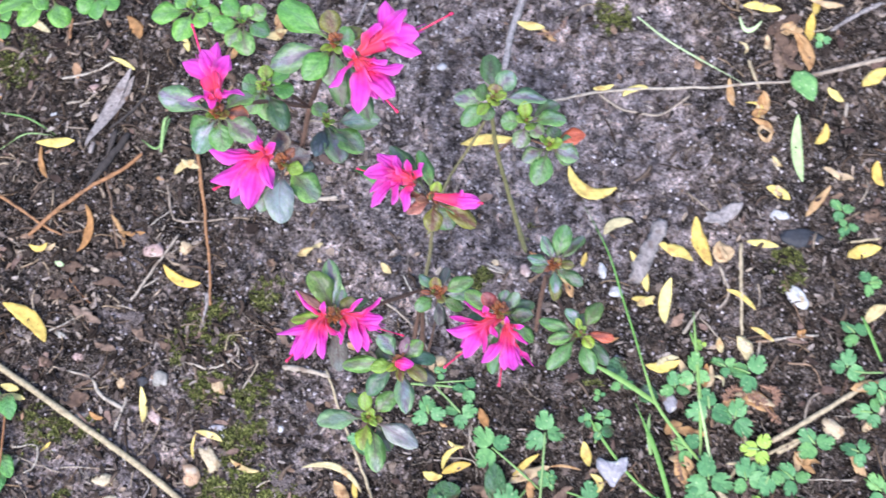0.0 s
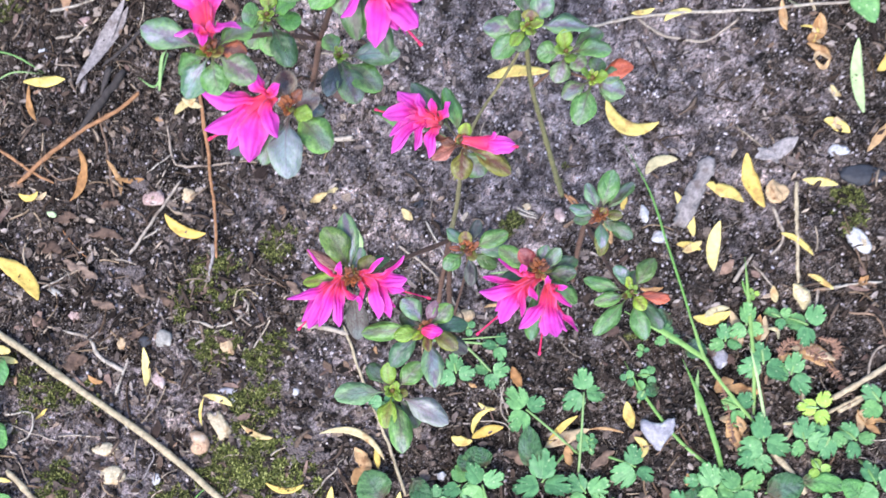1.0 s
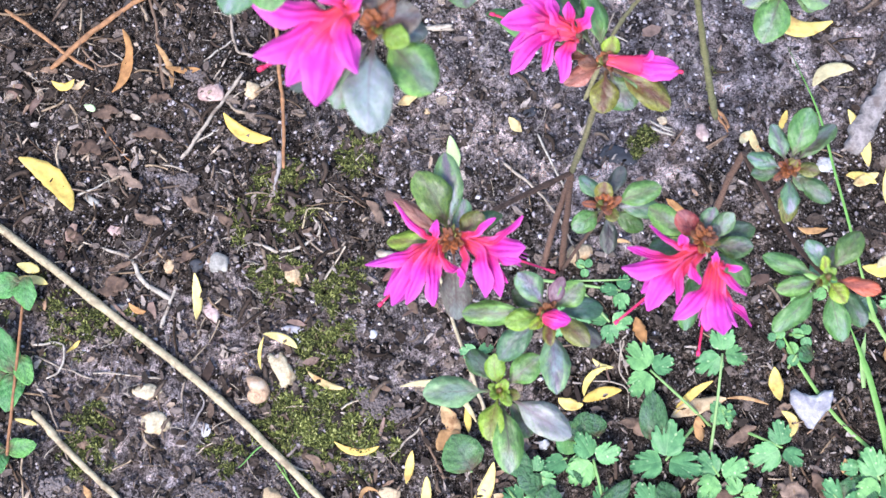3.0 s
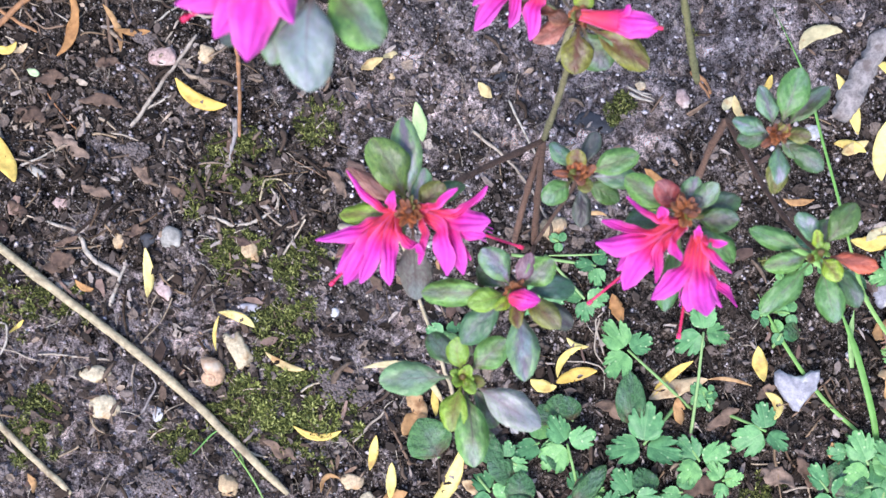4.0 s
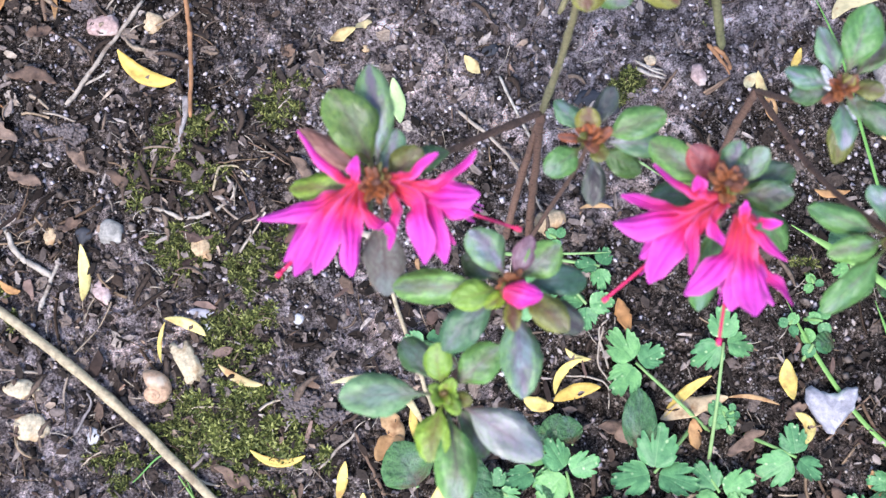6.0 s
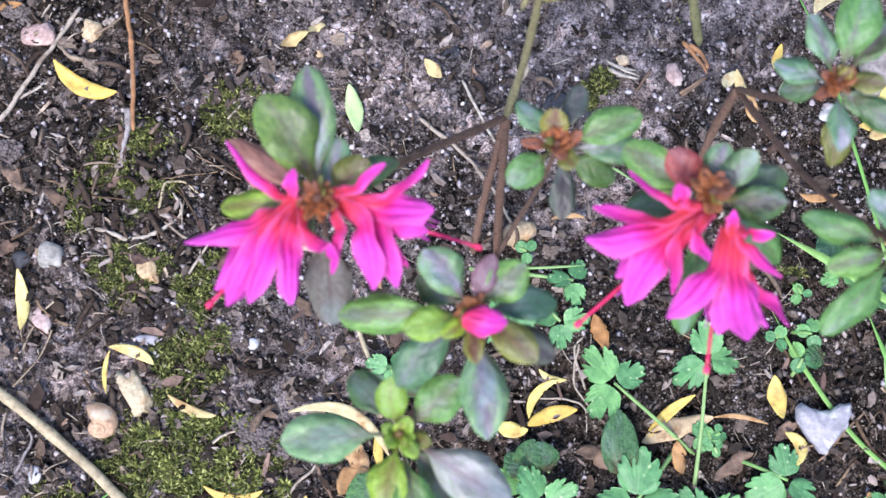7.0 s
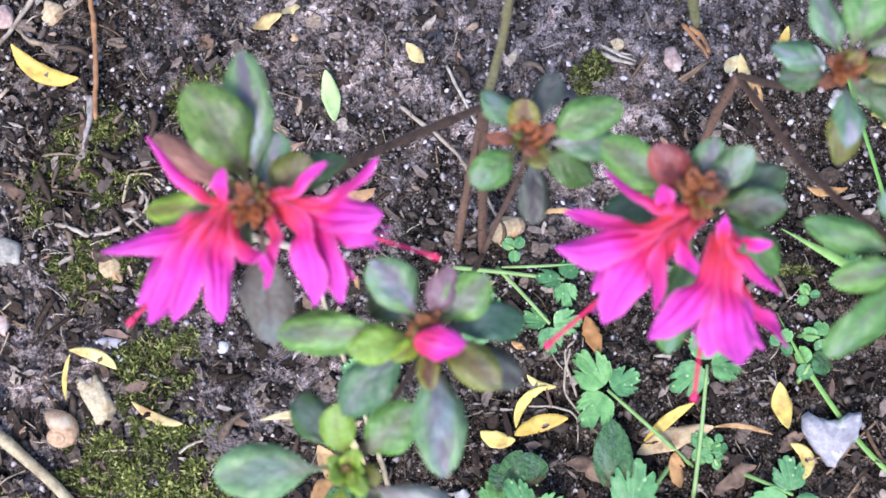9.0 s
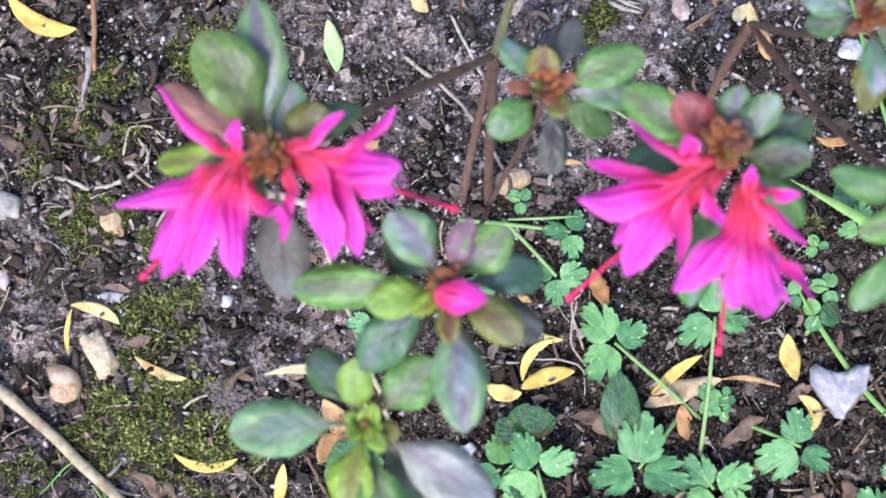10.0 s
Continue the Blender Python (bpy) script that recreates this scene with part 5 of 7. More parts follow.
rosette(azalea_side, (52.1, 31, 235), [(51.5, 53.8, 235, 11, "d"), (62.4, 42.3, 238, 10.5, "s"), (33.3, 31.6, 233, 10, "s"), (78, 28.7, 235, 9.4, "s"), (36.8, 18.7, 231, 9.4, "g"), (44, 33.6, 238, 9.4, "v"), (47, 20.8, 232, 8.9, "d"), (54.4, 35.6, 239, 7.9, "o"), (58.2, 28.9, 241, 6, "y"), (54, 24, 241, 5, "y"), (44.6, 20.3, 240, 5.4, "y")], "y")
rosette(azalea_side, (67.9, 19.7, 231), [(86.7, 18.6, 233, 10.6, "g"), (55.5, 21.1, 229, 9.5, "g"), (84.4, 28.7, 229, 9, "d"), (62.8, 7.4, 227, 9, "p"), (67.2, 26.8, 238, 7, "y"), (70.6, 13.3, 236, 5.6, "y"), (62.9, 18.7, 236, 5, "y"), (75.1, 11.7, 231, 7.9, "p")], "y")
rosette(azalea_side, (78.2, 7.7, 229), [(95.6, 11.4, 231, 8.8, "R"), (70.6, -12, 227, 11.1, "g"), (65.1, 0.6, 227, 8.5, "p"), (91.3, -0, 228, 10.1, "s"), (90, 7.5, 231, 8, "p"), (82.5, 17.9, 226, 8, "d"), (73.4, 9.2, 235, 5.6, "y"), (84, 6.2, 235, 5.8, "y"), (88.3, -0.7, 224, 8, "d")], "y")
rosette(azalea_side, (77, -52.4, 229), [(72.1, -39, 231, 6, "s"), (83.4, -34.6, 233, 9, "g"), (91.9, -38.3, 227, 7.3, "d"), (64.6, -48.3, 229, 5.7, "s"), (65.9, -53.6, 227, 5.5, "d"), (76.1, -66.8, 231, 5.7, "s"), (76.4, -68.5, 223, 6, "o"), (89.7, -62.3, 226, 6.5, "d"), (85.8, -53.9, 231, 5.2, "o"), (72, -56.3, 232, 2.4, "r"), (79.7, -50.4, 232, 2.1, "r"), (82.8, -58.6, 227, 4.7, "p")])
rosette(azalea_side, (86.6, -86.4, 233), [(68, -79.6, 231, 6.1, "g"), (80.8, -75.6, 235, 5.8, "s"), (96.8, -72.8, 233, 7.8, "v"), (90.3, -76.4, 229, 5.6, "d"), (71.2, -90.5, 235, 5.8, "g"), (70.6, -102.7, 231, 7.4, "g"), (90.9, -105.4, 229, 7.8, "g"), (101, -91, 237, 5.6, "R"), (91.2, -94.2, 235, 5.6, "y"), (98.8, -100.6, 225, 6.9, "d"), (85.2, -80.6, 236, 3.6, "y"), (82.6, -89, 236, 2.8, "o")], "y")
azalea_tall = thing("azalea", Vector((-0.0776, 0.0520, 0)), "taller azalea with large magenta flowers and glossy leaves", "shrub", "young azaleas")
stem(azalea_tall, [(-72.1, 77.9, -2), (-56.1, 68.3, 90), (-42, 53.9, 180)], 1.76, 1.44, BARK)
stem(azalea_tall, [(-42, 53.9, 180), (-26.6, 30.8, 270), (-14.3, 9.8, 345)], 1.28, 0.80, BARK)
stem(azalea_tall, [(-42, 53.9, 180), (-52.5, 18, 270), (-55.3, -29.3, 370)], 1.20, 0.80, BARK)
stem(azalea_tall, [(-56.1, 68.3, 90), (-45.7, 6.8, 220), (-35.3, -42.5, 345)], 1.20, 0.80, BARK)
stem(azalea_tall, [(-42, 53.9, 180), (-33, 33.1, 220), (-25.3, 11.3, 260)], 0.80, 0.56, BARK)
stem(azalea_tall, [(-42, 53.9, 180), (-47.1, 39.8, 230), (-52, 26.4, 270)], 0.80, 0.56, BARK)
rosette(azalea_tall, (-55.4, -32.2, 375), [(-77.6, -23.4, 375, 10.1, "s"), (-67.3, -36.7, 367, 8.1, "g"), (-64.5, -46, 369, 9.3, "s"), (-53.6, -46.4, 371, 9.7, "g"), (-41.7, -42.8, 373, 9.7, "p"), (-43.2, -23.2, 369, 8.9, "g"), (-58.4, -35.6, 378, 4.8, "y"), (-51.3, -35.4, 378, 4.8, "o"), (-44.2, -33.4, 373, 6.9, "r"), (-61.8, -24.3, 367, 6, "d")])
flower(azalea_tall, (-55.9, -30.3, 378), (-65.3, 3.3, 375), [(-68.8, -12.8, 378, 6.5, -57.1, -18.4, 378), (-61.1, -7.8, 378, 6.5, -56.3, -17.5, 380), (-56.2, -6.0, 376, 6.1, -56.0, -16.6, 378), (-50.5, -11.0, 379, 6.5, -55.3, -18.3, 379), (-64.5, -32.0, 384, 4.4, -56.4, -28.2, 383), (-44.4, -28.6, 384, 4.8, -53.6, -28.3, 383), (-55.9, -35.2, 385, 4.0, -55.2, -30.1, 383)])
rosette(azalea_tall, (-34.9, -42.7, 348), [(-36.6, -29.5, 348, 9, "m"), (-24.1, -41.2, 350, 8.1, "m"), (-21.9, -57.2, 344, 12.4, "g"), (-35.5, -67.8, 350, 11.5, "l"), (-26.9, -48, 351, 6, "y"), (-56.8, -53.7, 336, 8.5, "x"), (-23, -43.5, 345, 6.4, "x"), (-44.9, -60.3, 342, 8.5, "p"), (-30.4, -37.3, 349, 4, "r")])
flower(azalea_tall, (-38.9, -39.6, 351), (-61.2, -51.6, 346), [(-46.8, -32.3, 359, 5.2, -42.3, -39.3, 355), (-35.4, -38.8, 358, 4.1, -39.9, -40.7, 355), (-62.9, -38.6, 351, 6.2, -47.5, -41.3, 352), (-62.4, -49.7, 348, 7.4, -47.8, -43.1, 350), (-54.6, -56.7, 348, 5.6, -47.0, -45.4, 351), (-47.7, -61.7, 350, 8.8, -45.5, -46.9, 353), (-38.4, -55.6, 353, 5.5, -41.4, -44.7, 355)])
rosette(azalea_tall, (-13.9, 9.3, 345), [(-36.7, 28.5, 343, 12.5, "b"), (-16.5, 21.4, 349, 9, "o"), (-6.4, 11.4, 347, 9.4, "g"), (-40.9, 2.4, 339, 11.2, "s"), (-26.9, -5.5, 343, 10.3, "b"), (-16.7, -8, 341, 10.3, "p"), (-12.4, -14.9, 335, 9, "d"), (-3.6, 16.8, 341, 6.4, "o"), (-19.1, 4.1, 348, 4.7, "y"), (-12.4, 2.5, 348, 4.3, "y"), (-1.7, -19.8, 331, 8.6, "d")])
flower(azalea_tall, (-4.6, 1.9, 348), (32.7, 18.4, 347), [(6.9, 23.0, 351, 7.5, 4.9, 10.6, 350), (14.5, 20.1, 352, 6.8, 6.3, 9.6, 352), (19.6, 8.8, 349, 9.5, 8.0, 9.8, 350), (20.6, 3.2, 347, 8.0, 6.6, 8.8, 348), (3.7, 12.0, 355, 4.5, 0.8, 8.0, 353), (12.1, 10.1, 345, 5.7, 2.8, 7.5, 347)])
flower(azalea_tall, (-5.6, -0.1, 348), (9.7, -22.7, 347), [(-16.3, -14.1, 354, 4.3, -8.3, -3.9, 352), (-5.8, -23.6, 350, 8.2, -2.7, -7.7, 351), (2.3, -17.4, 347, 7.0, -1.1, -7.5, 349), (9.7, -16.0, 349, 9.8, 0.2, -8.0, 350), (12.9, -4.2, 352, 5.9, 0.4, -7.0, 352), (-10.2, 2.1, 355, 4.1, -6.7, -1.1, 353), (6.6, -1.9, 352, 4.5, 1.0, -2.5, 351)])
rosette(azalea_tall, (-25.6, 10.7, 262), [(-30.7, 20, 262, 8, "g"), (-1.1, 9.3, 264, 10, "p"), (-9.4, -4.2, 260, 11.5, "g"), (-19.3, -9.3, 260, 11.5, "p"), (-30.9, -6.3, 262, 8.5, "x"), (-24.1, 4.6, 259, 6.5, "d"), (-26.1, 7.2, 265, 4, "y"), (-22.2, 8.2, 265, 4, "y")], "y")
rosette(azalea_tall, (-53, 26.4, 270), [(-63.3, 27.4, 270, 11.4, "g"), (-61.1, 14.1, 267, 10.9, "g"), (-41.4, 31.2, 272, 8.4, "b"), (-39.6, 22.4, 270, 8.9, "b"), (-49.9, 10.1, 266, 11.9, "g"), (-44.3, 6.3, 264, 10.9, "d"), (-52.2, 35.3, 272, 6.9, "y"), (-54.1, 23.4, 273, 4.9, "y"), (-58.5, 21.5, 264, 9.9, "g")], "y")
azalea_back = thing("azalea", Vector((-0.1231, 0.1690, 0)), "low azalea seedling with bright green leaf whorls", "shrub", "young azaleas")
stem(azalea_back, [(-121.5, 165.7, -2), (-117.9, 156, 60), (-108.3, 124.8, 160)], 0.96, 0.64, BARK)
stem(azalea_back, [(-121.5, 165.7, -2), (-103.6, 151.4, 60), (-80.6, 116.6, 160)], 0.96, 0.64, BARK)
stem(azalea_back, [(-119.7, 162.8, 30), (-83.4, 153.4, 100), (-64.9, 142.4, 160)], 0.80, 0.56, BARK)
rosette(azalea_back, (-108.3, 125.5, 160), [(-131.4, 121, 160, 12.4, "b"), (-117.9, 107.3, 157, 12.4, "b"), (-101.8, 114.1, 160, 10.6, "b"), (-94.1, 121, 158, 10.6, "b"), (-117.4, 131.5, 162, 11.2, "b"), (-100.5, 131.8, 162, 10.6, "b"), (-109.7, 128.3, 164, 5.9, "y")], "b")
rosette(azalea_back, (-80.6, 116.6, 160), [(-68.1, 122.9, 160, 10.6, "g"), (-66.6, 108.4, 157, 12.4, "g"), (-78.4, 96.6, 157, 12.4, "g"), (-88.9, 102.1, 158, 10, "g"), (-97.4, 113.9, 160, 11.2, "b"), (-91, 128.5, 162, 11.2, "b"), (-77, 123.9, 163, 8.3, "b"), (-81.5, 114.9, 164, 5.3, "y")], "b")
rosette(azalea_back, (-68.1, 149.7, 160), [(-80.7, 136.1, 160, 11.8, "b"), (-58.6, 135.1, 160, 11.8, "b"), (-52.2, 152.5, 160, 11.8, "b"), (-77.7, 164.4, 160, 11.8, "b"), (-64.9, 167.4, 160, 11.2, "b")], "b")
azalea_corner = thing("azalea", Vector((-0.2394, 0.2344, 0)), "low azalea seedling with fresh green leaves", "shrub", "young azaleas")
stem(azalea_corner, [(-239.6, 226.7, -2), (-223.4, 206.4, 50), (-206.9, 180.2, 100)], 0.96, 0.64, BARK)
stem(azalea_corner, [(-239.6, 226.7, -2), (-205, 205.5, 50), (-179.9, 177, 100)], 0.80, 0.56, BARK)
rosette(azalea_corner, (-206.4, 169.8, 100), [(-226, 151, 100, 14.1, "b"), (-199.1, 149.2, 98, 14.1, "b"), (-216, 161.1, 103, 10.9, "b"), (-239.2, 160.7, 100, 12.8, "b"), (-192.9, 172.7, 102, 11.6, "b"), (-214.2, 185.2, 102, 11.6, "b")], "b")
rosette(azalea_corner, (-177.9, 171.2, 100), [(-178.9, 152.6, 100, 12.8, "b"), (-167.2, 158.8, 100, 11.6, "b"), (-190, 158.7, 98, 10.9, "b"), (-163.8, 175.2, 102, 11.6, "b"), (-183.2, 187.7, 102, 11.6, "b")], "b")
rosette(azalea_corner, (-247.9, 167.6, 80), [(-240.7, 152.5, 80, 11.2, "b"), (-236.9, 169.9, 82, 11.9, "b"), (-258.3, 164.2, 80, 13.2, "b")], "b")

# ---- weeds and grass ----
weed(49.4, -100.7, 13, 35, stalk=(77.1, -126.5), high=6, lobes=3)
weed(82.3, -93.2, 13.2, 10, stalk=(75.6, -143.3), high=8, lobes=3)
weed(55.3, -142, 14.4, 0, stalk=(71.2, -124.1), high=8, lobes=3)
weed(108.1, -136.1, 13, 120, stalk=(90.2, -127.7), high=6, lobes=3)
weed(36.2, -63.5, 9.4, 80, stalk=(-1.1, -57.7), high=5, lobes=3)
weed(31, -78.2, 10.2, 170, stalk=(13.7, -57.8), high=5, lobes=3)
weed(19.8, -52.2, 4.6, 60, high=4, lobes=3)
weed(22.5, -141.4, 14.2, 40, stalk=(27.4, -162.5), high=9, lobes=3)
weed(10.6, -140.9, 11.6, 120, high=8, lobes=3)
weed(79.4, -149.1, 12.4, 30, high=7, lobes=3)
weed(88.7, -157.3, 8.6, -70, high=6, lobes=3)
weed(50.8, -163.3, 12.6, 150, high=7, lobes=3)
weed(152.6, -159.4, 11.4, 100, high=7, lobes=3)
weed(-3.8, -148.1, 8.6, -120, high=6, lobes=3)
weed(38.9, -169.2, 9.8, 60, high=6, lobes=3)
weed(62.5, -171.4, 9.8, -20, high=6, lobes=3)
weed(95.3, -173.6, 8.6, 60, high=6, lobes=3)
weed(-30.4, -92.6, 8.5, 200, high=5, lobes=3)
weed(81.5, -120.6, 5.9, 30, high=4, lobes=3)
weed(72.2, -162.1, 9.8, 100, high=5, lobes=3)
weed(27.2, -162.3, 9.8, -100, high=5, lobes=3)
weed(-11.1, -162.4, 9.8, 40, high=5, lobes=3)
weed(143.1, -145.4, 8.0, -30, high=5, lobes=3)
broad_leaf(-33.7, -147.3, (-42.6, -130.6), 20, "round crinkled dark green weed leaf", high=8)
broad_leaf(15, -131.4, (20.4, -119.9), 9.8, high=7)
broad_leaf(25.1, -131.4, (21.6, -120.7), 9.8, high=7)
broad_leaf(15, -133.3, (10.7, -124.3), 8.8, high=7)
broad_leaf(51.1, -133.8, (50.3, -110), 13.2, high=9)
broad_leaf(-15.8, -136.2, (-6.2, -150.5), 12.2, high=7)
broad_leaf(2.1, -167, (2.2, -153.3), 13.7, high=7)
broad_leaf(24.7, -169.2, (39.1, -150.4), 9.8, "purple-green oval weed leaf", high=7)
broad_leaf(15.4, -143.3, (19.6, -154), 7.8, high=7)
broad_leaf(57.9, -164.4, (53.3, -151.5), 11.7, high=7)
broad_leaf(134.2, -161.8, (149.7, -150.1), 17.2, high=6)
broad_leaf(151.2, -173.3, (137.6, -164.1), 14.7, high=6)
broad_leaf(-0.2, -157.6, (-12.2, -149.3), 10.8, high=7)
broad_leaf(8, -174, (-3.8, -164.7), 12.2, high=7)
broad_leaf(-18.2, -102.4, (-37.8, -92.6), 9.8, high=5)
weed(272.4, -112.4, 9.5, 70, high=6, lobes=3)
weed(281.7, 43.2, 8.8, 30, high=6, lobes=3)
weed(284, 32.4, 7.3, 150, high=6, lobes=3)
weed(293.4, -5.8, 8.8, -80, high=6, lobes=3)
weed(280.3, -37.6, 9.5, 40, high=6, lobes=3)
weed(272.2, -59.7, 10.9, -20, high=6, lobes=3)
weed(284.2, -88.5, 10.3, 80, high=6, lobes=3)
weed(289.5, -74.6, 8.8, 200, high=6, lobes=3)
weed(283.5, 162.2, 6.6, 30, high=6, lobes=3)
weed(282.9, -136.8, 10.3, 40, high=6, lobes=3)
weed(309.6, -43.2, 10.9, 0, high=6, lobes=3)
weed(305.1, -99.9, 10.9, 50, high=6, lobes=3)
weed(312.4, -120.9, 10.9, 90, high=6, lobes=3)
weed(267.1, -153, 10.9, 70, high=6, lobes=3)
weed(131.6, -64.6, 7.7, 0, high=6, lobes=3)
seedling([(-256, -146, 0), (-254.7, -137.4, 4), (-252, -98, 7), (-251.4, -71.7, 7), (-251, -57, 6)],
         [(-252.6, -57.5, -270.7, -60.2, 13, 3), (-251.2, -55, -247.2, -71.7, 11.5, 2), (-252.3, -101.4, -267.8, -76.9, 14, 4), (-252.6, -101.4, -256.6, -120.4, 12.5, 2), (-251.2, -92.9, -245.5, -107.7, 10, 2), (-255.4, -138, -239.8, -135.6, 10, 4), (-256.1, -138, -268.5, -140.8, 10, 3), (-256.5, -139, -257.2, -149.7, 7, 5), (-257.5, -102, -276, -106.6, 9, 3)],
         "young weed with oval fresh green leaves on a brown stem")
weed(164.5, -68.2, 10, 0, high=7, lobes=3)
weed(176.7, -60.2, 10.5, 0, high=9, lobes=3)
weed(183.9, -82.8, 13.5, 0, high=9, lobes=3)
weed(197.1, -55.6, 8, 60, high=7, lobes=3)
weed(211.6, -61.4, 12.5, 60, high=9, lobes=3)
weed(199.0, -89.1, 13, -20, high=9, lobes=3)
weed(168.1, -106.1, 10.5, 60, high=6, lobes=3)
weed(179.5, -125.8, 14.5, 0, high=8, lobes=3)
weed(202.4, -127.0, 12, 10, high=8, lobes=3)
weed(216.1, -124.7, 11, 150, high=9, lobes=3)
weed(230.6, -127.8, 10.5, 40, high=8, lobes=3)
weed(245.4, -107.2, 12.5, 30, high=8, lobes=3)
weed(151.0, -150.3, 13.5, 30, high=7, lobes=3)
weed(164.0, -150.3, 12.5, -60, high=7, lobes=3)
weed(237.8, -152.3, 14, 20, high=8, lobes=3)
weed(117.6, -70.5, 4.2, 20, high=5, lobes=3)
weed(120.2, -84.9, 5.4, 80, high=5, lobes=3)
weed(107.4, -86.4, 4.6, -30, high=5, lobes=3)
weed(116.3, -93.7, 6, 150, high=5, lobes=3)
weed(175.6, -132.4, 10, 110, high=5, lobes=3)
weed(133.7, -161.3, 12, 40, high=6, lobes=3)
weed(156.2, -168.5, 13, -10, high=6, lobes=3)
weed(183.5, -172.9, 13, 70, high=6, lobes=3)
weed(208.0, -171.1, 12, 0, high=7, lobes=3)
weed(232.5, -173.8, 13, 50, high=6, lobes=3)
weed(212.0, -108.7, 9.5, 80, "young lime-green creeping buttercup leaf", high=8, lobes=3, mat=YOUNG_WEED)
weed(208.6, -142.0, 6.5, 20, "young lime-green creeping buttercup leaf", high=6, lobes=3, mat=YOUNG_WEED)
weed(183.4, -41.5, 4, 40, "young lime-green creeping buttercup leaf", high=6, lobes=3, mat=YOUNG_WEED)
broad_leaf(178.8, -153.4, (200.8, -148.5), 17, "broad grey-green leaf lying by the weeds", high=6)
broad_leaf(198.7, -147.1, (223.2, -152.7), 11, "long pale green weed leaf", high=7, mat=FRESH)
broad_leaf(231.4, -158.5, (219.9, -149.4), 12, "pale green oval weed leaf", high=7, mat=FRESH)
weed(11.4, -78.6, 10, 10, high=6, lobes=3)
weed(82.7, -121.1, 4, 20, "tight tuft of young bright green weed leaves", high=5, lobes=2)
weed(85.7, -119.1, 3.4, 120, "tight tuft of young bright green weed leaves", high=6, lobes=2)
weed(79.7, -119.6, 3.6, -80, "tight tuft of young bright green weed leaves", high=4, lobes=2)
weed(83.7, -124.1, 3.2, 200, "tight tuft of young bright green weed leaves", high=5, lobes=2)
broad_leaf(264.4, 142.8, (273.1, 120.7), 15.2, "broad grey-green leaf lying by the twig", high=5, mat=WEED)
broad_leaf(134.5, -50.1, (123.5, -56.9), 12.3, high=5)
broad_leaf(141.9, -68.3, (153.6, -74.2), 11.6, high=5)
broad_leaf(124.4, -92.1, (116.3, -93.6), 8, high=4)
grass([(176.1, -114.5, 4), (165.5, -101.9, 9), (151.1, -80.3, 14), (146.0, -60.8, 14), (140.5, -35.8, 13)], 1.9, "broad grass stem fading from green to straw")
grass([(144.7, -54.2, 14), (140.5, -34.4, 14), (135.5, -10.4, 12), (128.9, 21.4, 9), (115.1, 59.0, 3)], 1.25, "tall green grass stem leaning over the soil")
grass([(156.4, -145.6, 0), (154.0, -129.8, 5), (148.1, -106.4, 9), (144.6, -95.3, 10), (138.5, -77.9, 11)], 2.8)
grass([(153.1, -79.4, 8), (130.7, -63.6, 13), (107.4, -49.7, 16)], 3.0, "broad bright green grass blade under the leaves")
grass([(152.9, -140.6, 1), (132.9, -121.7, 4), (116.1, -96.2, 5), (106.7, -76.2, 4)], 1.7)
grass([(184.7, -130.9, 1), (181.5, -110.9, 6), (179.0, -87.4, 9), (176.7, -70.7, 10)], 1.7, "straight pale straw-green weed stem", mat=PALE)
grass([(182.3, -51.7, 3), (177.5, -38.2, 8), (176.9, -32.7, 8)], 1.2)
grass([(146.1, -108.8, 4), (145.4, -94.9, 7), (147.2, -83.9, 8)], 2.4, "short pale green grass sheath", mat=STALK)
grass([(176.8, -110.0, 1), (178.5, -83.8, 7), (178.8, -58.3, 9), (179.3, -35.4, 9), (179.8, -20.2, 8)], 2.0)
grass([(294.9, -56.1, 2), (287.8, -35, 6), (285.2, -27.6, 6)], 2)
grass([(-266.5, 110.9, 2), (-248.8, 119.4, 6), (-230.6, 118.6, 4)], 1, "dry pale curved grass blade", mat=STALK)
grass([(-268.1, 137.4, 2), (-247.6, 130.7, 6), (-228.8, 118.5, 4)], 1, "dry pale curved grass blade", mat=STALK)
grass([(-144, -146.2, 2), (-129.6, -135.8, 3), (-116.4, -159.2, 1)], 0.7)
grass([(-126.5, -143.7, 1), (-115.8, -158.1, 3), (-108.6, -172.6, 1)], 0.8)
grass([(33.8, -20.8, 4), (49, -22.2, 8), (61.8, -29.7, 6)], 0.9, "thin curving green runner", mat=STALK)
grass([(15.4, -58.5, 4), (28.2, -58.7, 6), (41.1, -58, 4)], 0.9, "thin green creeping runner", mat=STALK)
grass([(296.7, -63.4, 2), (282.8, -63.2, 4), (272.6, -61, 4)], 1.2, mat=STALK)
grass([(-159.2, 103.8, 3), (-156.7, 121.7, 8), (-153.8, 127.7, 8)], 2, "curled yellow-green plant stem", mat=STALK)
grass([(-153.9, 127.3, 4), (-160.9, 106.6, 4), (-172.5, 113.2, 3)], 1.5, "curled yellow-green plant stem", mat=STALK)

# ---- fallen leaves ----
fallen_leaf((-257.5, 4.5), (-228.9, -22.4), 10.5, 3.9, YELLOW, "narrow yellow willow leaf fallen on the soil")
fallen_leaf((-167.5, -53.5), (-166.2, -75.9), 5, 0, YELLOW, "narrow yellow willow leaf fallen on the soil")
fallen_leaf((-155.1, 25.2), (-131.2, 12.3), 6.4, -4.2, YELLOW, "narrow yellow willow leaf fallen on the soil")
fallen_leaf((-243.2, 43.7), (-231.5, 44.1), 4.2, -3.2, YELLOW, "narrow yellow willow leaf fallen on the soil")
fallen_leaf((-133.1, -83), (-116.7, -89.8), 4.2, 1.6, YELLOW, "narrow yellow willow leaf fallen on the soil")
